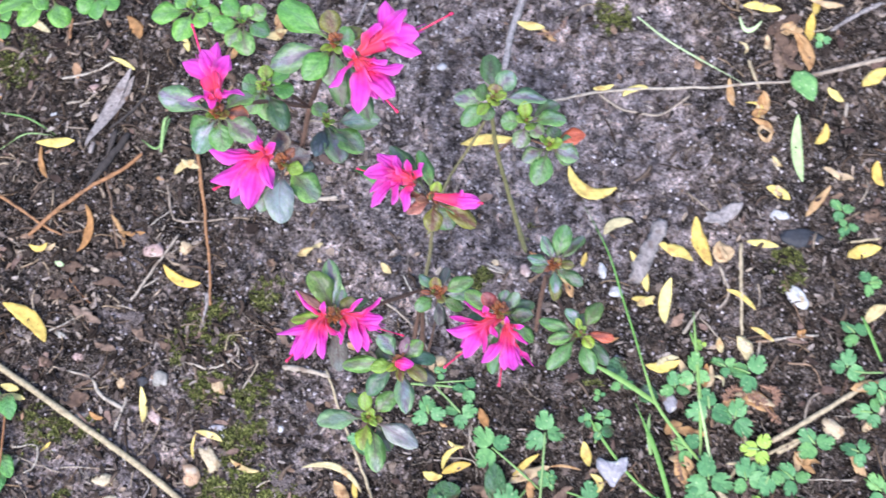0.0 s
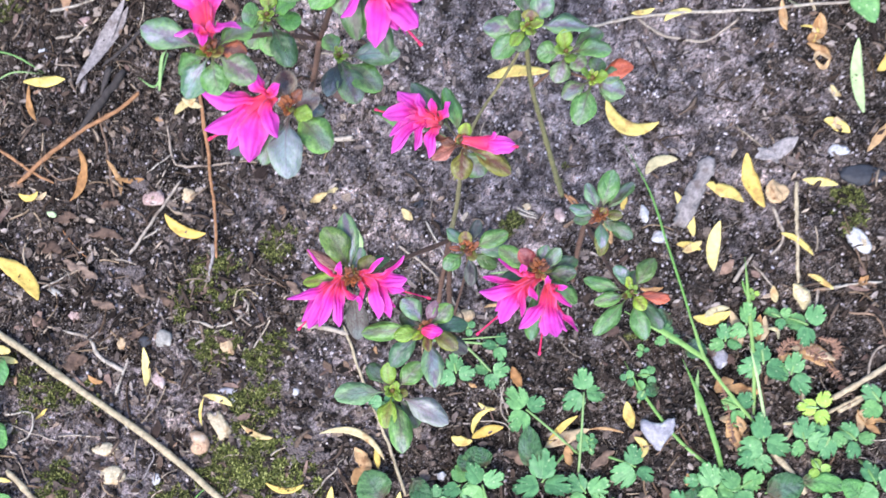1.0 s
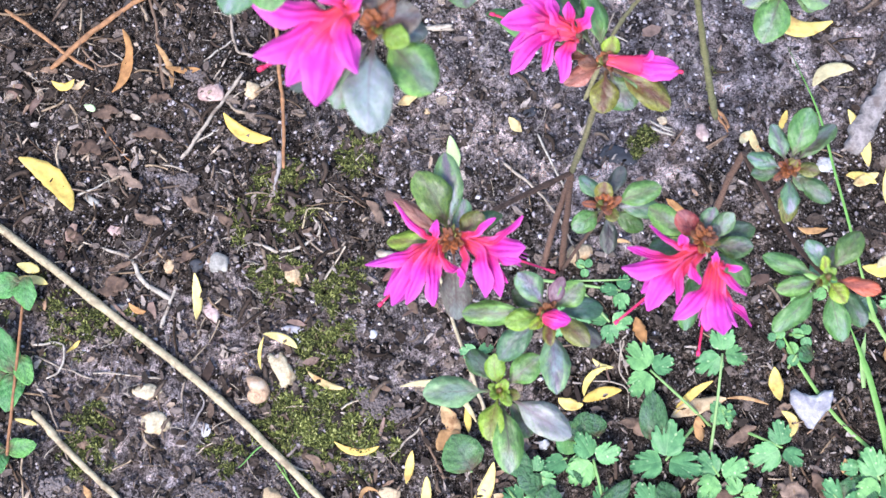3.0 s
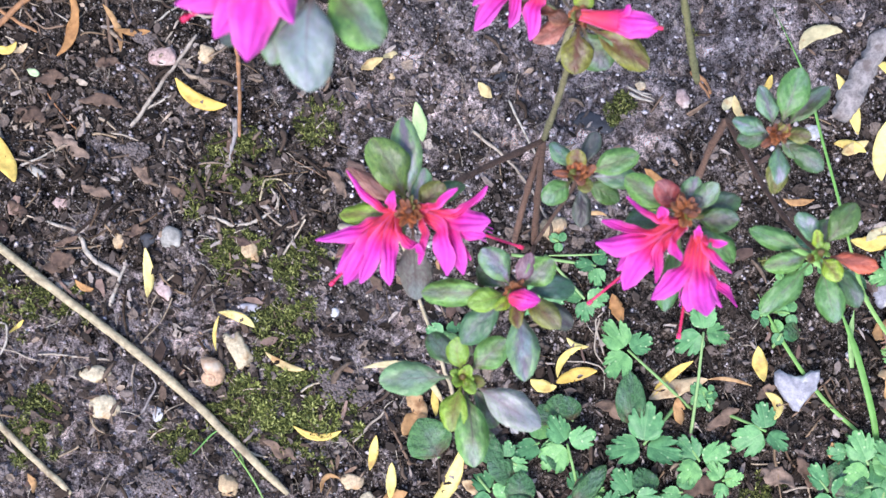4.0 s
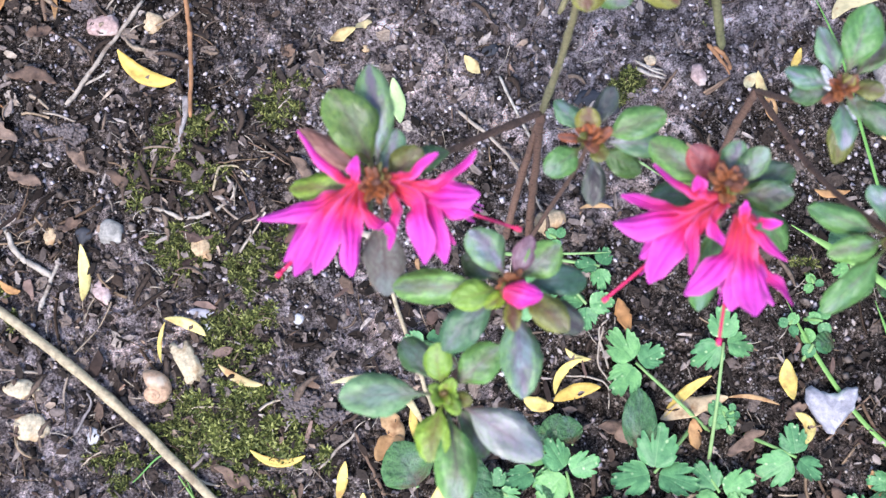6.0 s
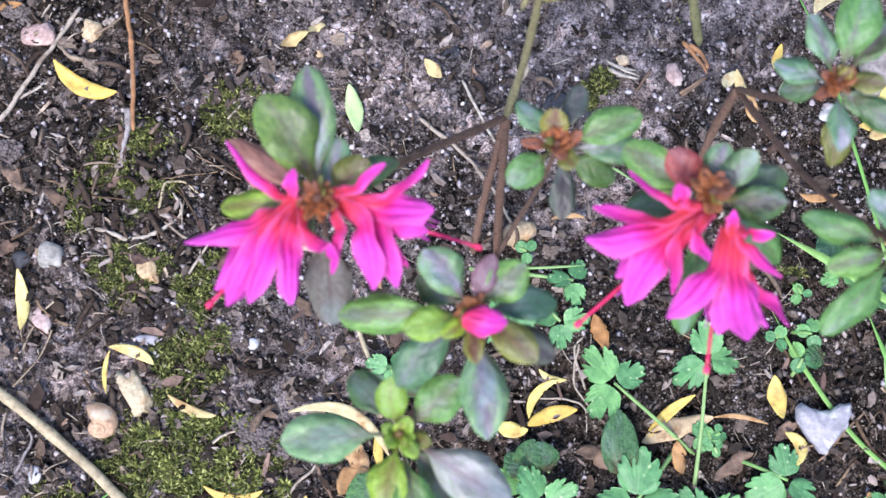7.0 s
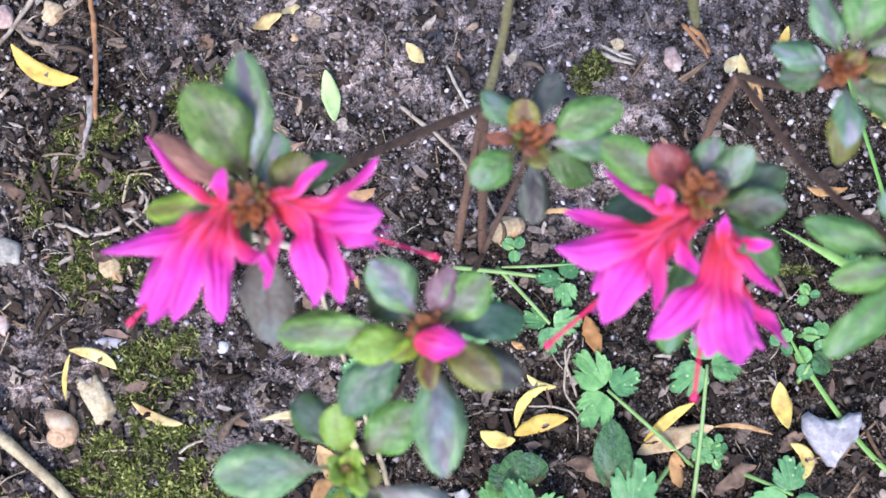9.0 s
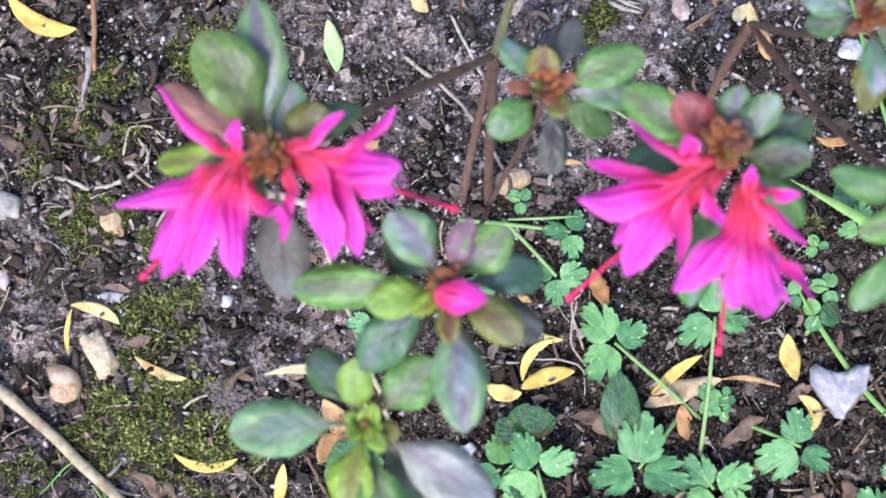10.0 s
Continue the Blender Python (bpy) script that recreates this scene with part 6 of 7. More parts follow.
fallen_leaf((-133, -84.3), (-134, -100.1), 1.8, -2, YELLOW, "narrow yellow willow leaf fallen on the soil")
fallen_leaf((-111.7, -100.8), (-94.1, -108.8), 3.4, -2, CREAM, "pale cream withered leaf on the soil")
fallen_leaf((-98.4, -133.8), (-77, -135.9), 3.4, -3.9, YELLOW, "narrow yellow willow leaf fallen on the soil")
fallen_leaf((-256.1, -48.4), (-244.6, -51.7), 5.3, 0, YELLOW, "narrow yellow willow leaf fallen on the soil")
fallen_leaf((-255.7, -55.7), (-239.9, -58.4), 4.2, 1.2, YELLOW, "narrow yellow willow leaf fallen on the soil")
fallen_leaf((6.9, -113.5), (18.2, -116.5), 5.8, -1.6, YELLOW, "narrow yellow willow leaf fallen on the soil")
fallen_leaf((18.2, -115), (36, -109.8), 5.8, 1.2, YELLOW, "narrow yellow willow leaf fallen on the soil")
fallen_leaf((18.7, -112.4), (29.5, -99.1), 3.4, 3.2, YELLOW, "narrow yellow willow leaf fallen on the soil")
fallen_leaf((22.9, -95), (32.6, -99.1), 2.9, -1.6, YELLOW, "narrow yellow willow leaf fallen on the soil")
fallen_leaf((58.7, -121.9), (83.9, -113.7), 7.4, 0.8, TAN, "withered tan willow leaf curled on the soil")
fallen_leaf((78.1, -105.6), (59.7, -121.4), 3.9, -1.6, YELLOW, "narrow yellow willow leaf fallen on the soil")
fallen_leaf((83.9, -113.7), (102.9, -116.6), 1.8, 1.6, TAN, "withered tan willow leaf curled on the soil")
fallen_leaf((105.8, -99.4), (107.9, -114.6), 6.3, 0, YELLOW, "narrow yellow willow leaf fallen on the soil")
fallen_leaf((108.3, -119.6), (111.5, -131.1), 4.7, 3.9, YELLOW, "narrow yellow willow leaf fallen on the soil")
fallen_leaf((143.5, 21), (152.5, -5.6), 6.3, 2.4, YELLOW, "narrow yellow willow leaf fallen on the soil")
fallen_leaf((142.5, -9.2), (156, -13.5), 4.7, 1.6, YELLOW, "narrow yellow willow leaf fallen on the soil")
fallen_leaf((145.4, -13.9), (156.9, -8.8), 5.3, 0, CREAM, "pale cream withered leaf on the soil")
fallen_leaf((112.3, 12.3), (115.7, 21.8), 3.4, 0, YELLOW, "narrow yellow willow leaf fallen on the soil")
fallen_leaf((98.5, 12.4), (101.8, 1.2), 3.9, 0, CREAM, "pale cream withered leaf on the soil")
fallen_leaf((-44.1, 12.4), (-41.1, -6), 6.3, 0, PALE, "pale green willow leaf lying on the soil")
fallen_leaf((29, -40.7), (41.4, -40.8), 2.1, 1.6, TAN, "withered tan willow leaf curled on the soil")
fallen_leaf((-184.3, 48.4), (-167.6, 47.6), 3.4, 0, TAN, "withered tan willow leaf curled on the soil")
fallen_leaf((-210.6, -51.8), (-198.4, -47.8), 2.9, 0, BROWN, "dead brown leaf lying flat on the soil")
fallen_leaf((-190.3, 60.9), (-181.1, 38.3), 3.4, 2, TAN, "withered tan willow leaf curled on the soil")
fallen_leaf((-199, -67.9), (-190.7, -71.9), 3.2, -1.6, TAN, "withered tan willow leaf curled on the soil")
fallen_leaf((-15.7, 21), (-9.6, 13.7), 5, 0, CREAM, "pale cream withered leaf on the soil")
fallen_leaf((43.1, -75.9), (47.2, -88.8), 5.8, 0, TAN, "withered tan willow leaf curled on the soil")
fallen_leaf((17.9, -83.7), (22.5, -86.3), 2.4, 0, TAN, "withered tan willow leaf curled on the soil")
fallen_leaf((-231.3, 11.2), (-216.3, 7.7), 7, 0.8, BROWN, "crumpled dead brown leaf on the soil")
fallen_leaf((-197.8, -25.3), (-184.4, -30.0), 5, 0.8, BROWN, "crumpled dead brown leaf on the soil")
fallen_leaf((-213.7, -62.7), (-199.3, -58.7), 8, 0.8, BROWN, "crumpled dead brown leaf on the soil")
fallen_leaf((-221.0, 24.5), (-207.6, 27.0), 6, 0.8, BROWN, "crumpled dead brown leaf on the soil")
fallen_leaf((-175.5, -16.3), (-166.0, -23.0), 6, 0.8, BROWN, "crumpled dead brown leaf on the soil")
fallen_leaf((-232.2, -31.5), (-225.3, -38.2), 5.5, 0.8, BROWN, "crumpled dead brown leaf on the soil")
fallen_leaf((-158.1, -24.5), (-150.0, -30.3), 4.5, 0.8, BROWN, "crumpled dead brown leaf on the soil")
fallen_leaf((-177.2, -47.9), (-167.6, -44.1), 4.5, 0.8, BROWN, "crumpled dead brown leaf on the soil")
fallen_leaf((-193.0, 32.1), (-182.3, 34.1), 5, 0.8, BROWN, "crumpled dead brown leaf on the soil")
fallen_leaf((-69.3, 28.0), (-59.1, 32.8), 5, 1, CREAM, "crumpled tan scrap of leaf on the soil")
fallen_leaf((-59.1, 32.8), (-52.4, 34.5), 3.5, 1.5, CREAM, "curled tan scrap of leaf on the soil")
fallen_leaf((101.6, 5.1), (104.8, -7.6), 5, 0, TAN, "narrow orange-tan dead leaf on the soil")
fallen_leaf((94.4, 5.8), (99.0, 11.6), 4.5, 1, CREAM, "pale curled dead leaf on the soil")
fallen_leaf((118.8, -34.5), (132.3, -34.9), 3.2, -1.2, TAN, "narrow tan dead leaf on the soil")
fallen_leaf((-89.6, 24.2), (-84.5, 26.3), 5, 0, BROWN, "flat brown flake of leaf on the soil")
fallen_leaf((-215.6, -0), (-194.1, -12.8), 6.2, 1.6, BROWN, "dead brown leaf lying flat on the soil")
fallen_leaf((-201, 15), (-180.2, 12.8), 5.3, 1.6, BROWN, "dead brown leaf lying flat on the soil")
fallen_leaf((-252.1, -123.6), (-241.1, -126.2), 2.6, 0, YELLOW, "narrow yellow willow leaf fallen on the soil")
fallen_leaf((-228.4, -91.9), (-222.1, -86), 2.1, 0.8, YELLOW, "narrow yellow willow leaf fallen on the soil")
fallen_leaf((-84.5, -18.8), (-76.3, -32.3), 4.9, 1.6, BROWN, "dead brown leaf lying flat on the soil")
fallen_leaf((58.5, -19.8), (67.3, -27), 3.7, 0, TAN, "withered tan willow leaf curled on the soil")
fallen_leaf((-64.3, -153.1), (-61.4, -137.9), 4.2, 0, YELLOW, "narrow yellow willow leaf fallen on the soil")
fallen_leaf((-232.6, 39.1), (-225.8, 43.2), 3.2, 0, TAN, "withered tan willow leaf curled on the soil")
fallen_leaf((-225.3, 30.6), (-219.6, 27.7), 3.7, 0, PALE, "pale green willow leaf lying on the soil")
fallen_leaf((-130.7, 0.5), (-128.7, -13.1), 2.5, 0, BROWN, "dead brown leaf lying flat on the soil")
fallen_leaf((35.4, -123.3), (53, -128.2), 7, 0, BROWN, "dead brown leaf lying flat on the soil")
fallen_leaf((-49, -137.8), (-38.7, -130.1), 7.9, 2.4, TAN, "withered tan willow leaf curled on the soil")
fallen_leaf((-39.4, -171.7), (-23.2, -143), 6.9, -3, YELLOW, "narrow yellow willow leaf fallen on the soil")
fallen_leaf((-55.2, -165.6), (-54.4, -149.8), 4.7, 0, YELLOW, "narrow yellow willow leaf fallen on the soil")
fallen_leaf((-59.6, -167.5), (-47.5, -162.7), 6.4, 0, TAN, "withered tan willow leaf curled on the soil")
fallen_leaf((-47.7, -116.9), (-39.1, -131.4), 7.4, 0, TAN, "withered tan willow leaf curled on the soil")
fallen_leaf((-36, -116.9), (-34.9, -129.5), 3.5, 0, YELLOW, "narrow yellow willow leaf fallen on the soil")
fallen_leaf((71, -121.7), (72, -133.2), 5.4, 0, TAN, "withered tan willow leaf curled on the soil")
fallen_leaf((-23.2, -157.8), (-14.8, -162.6), 5.9, 0, TAN, "withered tan willow leaf curled on the soil")
fallen_leaf((-85.3, -162.8), (-76.8, -156.8), 2.5, 4.5, TAN, "withered tan willow leaf curled on the soil")
fallen_leaf((-111.5, -140), (-96.5, -148.4), 5, 0, BROWN, "dead brown leaf lying flat on the soil")
fallen_leaf((67.8, -162.2), (92.7, -162.1), 8.5, 1.5, BROWN, "dead brown leaf lying flat on the soil")
fallen_leaf((105.9, -152.6), (119.9, -159.7), 7.7, 0, BROWN, "dead brown leaf lying flat on the soil")
fallen_leaf((120.2, -147.9), (129.2, -162), 7, 1.5, BROWN, "dead brown leaf lying flat on the soil")
fallen_leaf((135.8, -140.8), (138.5, -150.2), 4.5, 0, TAN, "withered tan willow leaf curled on the soil")
fallen_leaf((143.7, -147.8), (159.9, -141.9), 4.5, 1.5, TAN, "withered tan willow leaf curled on the soil")
fallen_leaf((-217, -154.8), (-214.2, -163.3), 3.5, 0, TAN, "withered tan willow leaf curled on the soil")
fallen_leaf((82.7, -134.9), (97.1, -126.5), 5, 0, BROWN, "dead brown leaf lying flat on the soil")
fallen_leaf((104.4, -121.7), (114, -116.9), 4.6, 0, BROWN, "dead brown leaf lying flat on the soil")
fallen_leaf((24.9, -164.8), (32.1, -157.6), 7.7, 0, BROWN, "dead brown leaf lying flat on the soil")
fallen_leaf((38.9, 101), (75.5, 101), 7.7, 2.7, YELLOW, "narrow yellow willow leaf fallen on the soil")
fallen_leaf((80.2, 188.3), (99, 182.3), 5.8, 0, YELLOW, "narrow yellow willow leaf fallen on the soil")
fallen_leaf((235, 193.9), (259.7, 188.5), 7.3, 1.6, YELLOW, "narrow yellow willow leaf fallen on the soil")
fallen_leaf((279.9, 184.2), (275.1, 163.3), 6.9, 0, YELLOW, "narrow yellow willow leaf fallen on the soil")
fallen_leaf((306.4, 129.1), (326, 141), 8.8, 1.1, YELLOW, "narrow yellow willow leaf fallen on the soil")
fallen_leaf((270.1, 89.9), (279.3, 103.9), 6.2, -2.7, YELLOW, "narrow yellow willow leaf fallen on the soil")
fallen_leaf((235.9, 61.8), (249.5, 52.2), 7.3, 1.6, YELLOW, "narrow yellow willow leaf fallen on the soil")
fallen_leaf((187.8, 42.5), (194.8, 9.4), 9.5, -2.2, YELLOW, "narrow yellow willow leaf fallen on the soil")
fallen_leaf((161.9, 26), (182.8, 12.9), 8, 2.2, YELLOW, "narrow yellow willow leaf fallen on the soil")
fallen_leaf((218.8, 25), (239, 21.1), 5.5, 1.1, YELLOW, "narrow yellow willow leaf fallen on the soil")
fallen_leaf((162, -26.5), (168.1, 2.2), 7.7, 1.6, YELLOW, "narrow yellow willow leaf fallen on the soil")
fallen_leaf((147.7, -52.9), (169.1, -50.9), 6.9, -2.2, YELLOW, "narrow yellow willow leaf fallen on the soil")
fallen_leaf((203, -6), (219.8, -20.1), 4, 2.7, YELLOW, "narrow yellow willow leaf fallen on the soil")
fallen_leaf((215.8, -31), (228.9, -41), 3.6, 1.6, YELLOW, "narrow yellow willow leaf fallen on the soil")
fallen_leaf((281.7, 11.7), (304.1, 17.5), 8.8, 1.6, YELLOW, "narrow yellow willow leaf fallen on the soil")
fallen_leaf((288.7, -31.1), (303.9, -21.4), 8, 2.2, CREAM, "pale cream withered leaf on the soil")
fallen_leaf((309.8, 76.2), (311.2, 58.9), 7.3, -2.2, YELLOW, "narrow yellow willow leaf fallen on the soil")
fallen_leaf((261.8, 111.2), (259.0, 64), 7.4, -1.6, PALE, "pale green willow leaf lying on the soil")
fallen_leaf((283.9, 129.7), (292.3, 118.7), 5.5, 0, YELLOW, "narrow yellow willow leaf fallen on the soil")
fallen_leaf((-241.1, 113), (-215.6, 113.1), 6.6, 0, YELLOW, "narrow yellow willow leaf fallen on the soil")
fallen_leaf((-193.6, 172.2), (-177.2, 162.2), 3.3, 1.6, YELLOW, "narrow yellow willow leaf fallen on the soil")
fallen_leaf((127.9, 135.1), (142.4, 137.8), 4, 0, YELLOW, "narrow yellow willow leaf fallen on the soil")
fallen_leaf((147.8, 130.1), (164.8, 135.1), 5.1, 3.3, YELLOW, "narrow yellow willow leaf fallen on the soil")
fallen_leaf((-238, 110.9), (-233.1, 88.3), 3.6, -2.7, TAN, "withered tan willow leaf curled on the soil")
fallen_leaf((-207, 68.6), (-211.5, 36.7), 5.8, 5.5, TAN, "withered tan willow leaf curled on the soil")
fallen_leaf((-183.9, 202.6), (-174.9, 185.2), 8, 2.2, TAN, "withered tan willow leaf curled on the soil")
fallen_leaf((279.6, 194.8), (301.9, 189.1), 5.1, 1.1, TAN, "withered tan willow leaf curled on the soil")
fallen_leaf((259.7, 177.9), (272.2, 171), 8, 0, TAN, "withered tan willow leaf curled on the soil")
fallen_leaf((266.4, 170.4), (272.8, 143.8), 5.8, 1.6, TAN, "withered tan willow leaf curled on the soil")
fallen_leaf((219.6, 140), (220.8, 122.8), 4.4, 0, TAN, "withered tan willow leaf curled on the soil")
fallen_leaf((241, 128.8), (237.3, 112.7), 5.8, 0, TAN, "withered tan willow leaf curled on the soil")
fallen_leaf((231.5, 110.9), (245.3, 100.2), 5.1, 2.2, TAN, "withered tan willow leaf curled on the soil")
fallen_leaf((236.4, 120.8), (238.9, 109.8), 4.4, 0, TAN, "withered tan willow leaf curled on the soil")
fallen_leaf((173.2, -56.5), (169.6, -68.9), 6.6, 0, TAN, "withered tan willow leaf curled on the soil")
fallen_leaf((185.8, -53.4), (182.5, -69.4), 5.8, 0, TAN, "withered tan willow leaf curled on the soil")
fallen_leaf((208.8, -70.5), (224.9, -89.6), 5.5, 3.3, TAN, "withered tan willow leaf curled on the soil")
fallen_leaf((201.4, -73.7), (225.1, -81.8), 6.6, 2.2, TAN, "withered tan willow leaf curled on the soil")
fallen_leaf((243.9, 54.8), (243, 62.6), 6.6, 0, TAN, "withered tan willow leaf curled on the soil")
fallen_leaf((258.7, 40.6), (277.7, 61.1), 5.1, 0, TAN, "withered tan willow leaf curled on the soil")
fallen_leaf((244, -39.5), (249.9, -34.2), 5.1, 0, TAN, "withered tan willow leaf curled on the soil")
fallen_leaf((244.4, -124.4), (234, -110.2), 5.1, 0, TAN, "withered tan willow leaf curled on the soil")
fallen_leaf((276.9, -99.8), (284.7, -93.1), 5.1, 0, TAN, "withered tan willow leaf curled on the soil")
fallen_leaf((166.6, -128.2), (161.1, -112.5), 7.3, 0, TAN, "withered tan willow leaf curled on the soil")
fallen_leaf((181.6, -97.6), (162.8, -93.4), 6.6, 0, TAN, "withered tan willow leaf curled on the soil")
fallen_leaf((273.3, -73.1), (289.5, -70.2), 7.3, 0, TAN, "withered tan willow leaf curled on the soil")
fallen_leaf((275, -127.4), (268.2, -113.3), 6.6, 0, TAN, "withered tan willow leaf curled on the soil")
fallen_leaf((-149.7, 87.8), (-136.9, 97.2), 5.1, 2.2, CREAM, "pale cream withered leaf on the soil")
fallen_leaf((-145.4, 97.5), (-133, 91), 4.4, 0, CREAM, "pale cream withered leaf on the soil")
fallen_leaf((281.3, 183.2), (289.6, 204.2), 5.8, 0, YELLOW, "narrow yellow willow leaf fallen on the soil")
fallen_leaf((-236.8, 194.4), (-254.9, 208.1), 5.8, 0, CREAM, "pale cream withered leaf on the soil")
fallen_leaf((106.4, 172.3), (97.4, 181.1), 3.6, 0, TAN, "withered tan willow leaf curled on the soil")
fallen_leaf((-90.3, 183.4), (-75, 187), 7.3, 0, CREAM, "pale cream withered leaf on the soil")
fallen_leaf((-82.6, 200.1), (-78.8, 180.8), 5.8, 0, TAN, "withered tan willow leaf curled on the soil")
fallen_leaf((-146.1, 190.2), (-142, 175.3), 4.4, 0, YELLOW, "narrow yellow willow leaf fallen on the soil")
fallen_leaf((192.4, 40.1), (219.5, 51.5), 10.5, -1.5, WOOD["grey"], "pale pinkish grey dead leaf on the soil")
fallen_leaf((196.5, 17.5), (210.5, 18.5), 13, 0.8, TAN, "crumpled yellow-brown dead leaf on the soil", "ovate")
fallen_leaf((199, 22.5), (204, 11.5), 6, 1.5, TAN, "crumpled yellow-brown dead leaf on the soil", "ovate", 3.0)
fallen_leaf((127.9, 32.8), (146.7, 40.4), 7.3, 4.4, CREAM, "pale cream withered leaf on the soil")
fallen_leaf((295.2, 40.9), (310.3, 36.4), 7.4, 0, BROWN, "dead brown leaf lying flat on the soil")
fallen_leaf((273.6, 73.1), (292.8, 64.4), 5.8, 0, TAN, "withered tan willow leaf curled on the soil")
crust_patch(-80.6, -115.4, 11.6, 7.9, -30, 1)
crust_patch(-67.4, -121.3, 6.8, 4.2, 7, 2)
crust_patch(-158.4, -158.3, 13.9, 6.4, -16, 3)
crust_patch(-233.3, -155.3, 10.5, 4.7, 21, 4)
crust_patch(-175.7, -8.1, 9.9, 6.4, -2, 5)
crust_patch(-171.1, 46, 8, 5.1, -25, 6)
fallen_leaf((108.4, 80.4), (138, 64), 8.8, -10.6, YELLOW, "narrow yellow willow leaf fallen on the soil")
fallen_leaf((-67.2, -108.2), (-31.4, -124.6), 4.2, 8.5, CREAM, "pale cream withered leaf on the soil")
fallen_leaf((-180, 163.9), (-208.5, 109.1), 8.5, 0, WOOD["grey"], "flat splinter of grey weathered bark on the soil")
fallen_leaf((-178.3, 159), (-194.5, 127.6), 5.6, 0, WOOD["grey"], "split strip of grey weathered bark on the soil")
fallen_leaf((247.8, 171.8), (272.3, 182.4), 9.4, 2.1, BROWN, "dead brown leaf lying flat on the soil")
fallen_leaf((258.3, 175.5), (267.6, 143.6), 11, -3.2, BROWN, "dead brown leaf lying flat on the soil")
fallen_leaf((252.9, 163.7), (255.6, 138.1), 7.2, 0, BROWN, "dead brown leaf lying flat on the soil")
fallen_leaf((267.2, 170.5), (272.4, 141.9), 6, 5.3, TAN, "withered tan willow leaf curled on the soil")
fallen_leaf((258.6, 170.7), (268, 175.3), 8.5, 2.1, TAN, "withered tan willow leaf curled on the soil")
fallen_leaf((247.7, 169.8), (248.9, 159.1), 4.6, 0, TAN, "withered tan willow leaf curled on the soil")
fallen_leaf((220.6, 138.5), (221, 120.6), 4.2, -1.6, TAN, "withered tan willow leaf curled on the soil")
fallen_leaf((241.4, 130.2), (241.5, 114.7), 5.3, 1.6, TAN, "withered tan willow leaf curled on the soil")
fallen_leaf((232.7, 111.5), (242.2, 115.1), 6.3, 2.1, TAN, "withered tan willow leaf curled on the soil")
fallen_leaf((235.5, 111.4), (229.4, 122.8), 2.5, -7.4, YELLOW, "narrow yellow willow leaf fallen on the soil")
fallen_leaf((231.2, 185.1), (245.7, 180.7), 3.2, -8.5, PALE, "pale green willow leaf lying on the soil")
fallen_leaf((233.7, 98.1), (243.6, 98.6), 2.8, 6.3, TAN, "withered tan willow leaf curled on the soil")
fallen_leaf((234.5, 99.6), (243.8, 100.9), 3.2, -5.3, TAN, "withered tan willow leaf curled on the soil")
fallen_leaf((228.6, 166), (231.5, 157.2), 2.5, 4.2, CREAM, "pale cream withered leaf on the soil")
fallen_leaf((241.9, 82.7), (247.2, 75.1), 4.2, 0, CREAM, "pale cream withered leaf on the soil")
fallen_leaf((168.8, -49.5), (173.4, -70.8), 6, 1.6, TAN, "withered tan willow leaf curled on the soil")
fallen_leaf((183.6, -68.6), (188.7, -53.9), 5.6, -1.6, TAN, "withered tan willow leaf curled on the soil")
fallen_leaf((202.4, -77.3), (219, -85), 6.3, 3.2, TAN, "withered tan willow leaf curled on the soil")
fallen_leaf((191.1, -80.6), (201.4, -76.6), 4.6, 0, TAN, "withered tan willow leaf curled on the soil")
fallen_leaf((156.7, -96.9), (167.1, -90.3), 7.8, 1.6, TAN, "withered tan willow leaf curled on the soil")
fallen_leaf((156.7, -112.2), (169, -117), 5.6, 2.6, TAN, "withered tan willow leaf curled on the soil")
fallen_leaf((166.1, -110.4), (170.3, -126.9), 5.6, 2.1, TAN, "withered tan willow leaf curled on the soil")
fallen_leaf((233.9, -122.7), (237.3, -109.6), 5.6, 0, TAN, "withered tan willow leaf curled on the soil")
fallen_leaf((237.4, -119.4), (247.6, -118.6), 4.2, 2.6, TAN, "withered tan willow leaf curled on the soil")
fallen_leaf((154.4, -53.4), (168.9, -48.8), 5.3, 2.1, CREAM, "pale cream withered leaf on the soil")
fallen_leaf((188.8, -61.8), (194.4, -68.4), 2.5, 4.2, CREAM, "pale cream withered leaf on the soil")
fallen_leaf((195.4, -36.7), (196, -46.4), 4.6, 0, CREAM, "pale cream withered leaf on the soil")
fallen_leaf((206.9, -36.2), (211.1, -51.8), 8.5, 2.1, CREAM, "torn pale papery leaf bit on the soil")
fallen_leaf((214.3, -41.5), (207.9, -36.9), 4.9, 1.6, CREAM, "torn pale papery leaf bit on the soil")
fallen_leaf((-120.7, 163.6), (-110.9, 147.3), 5.5, 2.1, BROWN, "dead brown leaf lying flat on the soil")
fallen_leaf((-115.2, 167.4), (-108, 177.4), 4.9, 0, TAN, "withered tan willow leaf curled on the soil")
fallen_leaf((194.5, 45.5), (206, 36.1), 6, 1.6, WOOD["grey"], "thin flake of grey bark on the soil")
twig([(234.4, 153.9), (236.7, 142.4), (239.5, 132.6)], 1.3, 0.8, "straw", "short olive-brown dead stalk", 0.18, 0.3, 7)
twig([(224.5, -39.9), (239.8, -38.1), (258.4, -37)], 0.9, 0.7, "pale", "thin pale dry stem", 0.18, 0.3, 7)
twig([(221.1, -39.9), (217.8, -51.9)], 0.8, 0.7, "pale", "thin pale dry stem", 0.18, 0.3, 7)
twig([(254.9, -74), (247.9, -78), (243.3, -88), (241.6, -98.7)], 0.7, 0.7, "pale", "thin bent grass stem", 0.18, 0.3, 7)
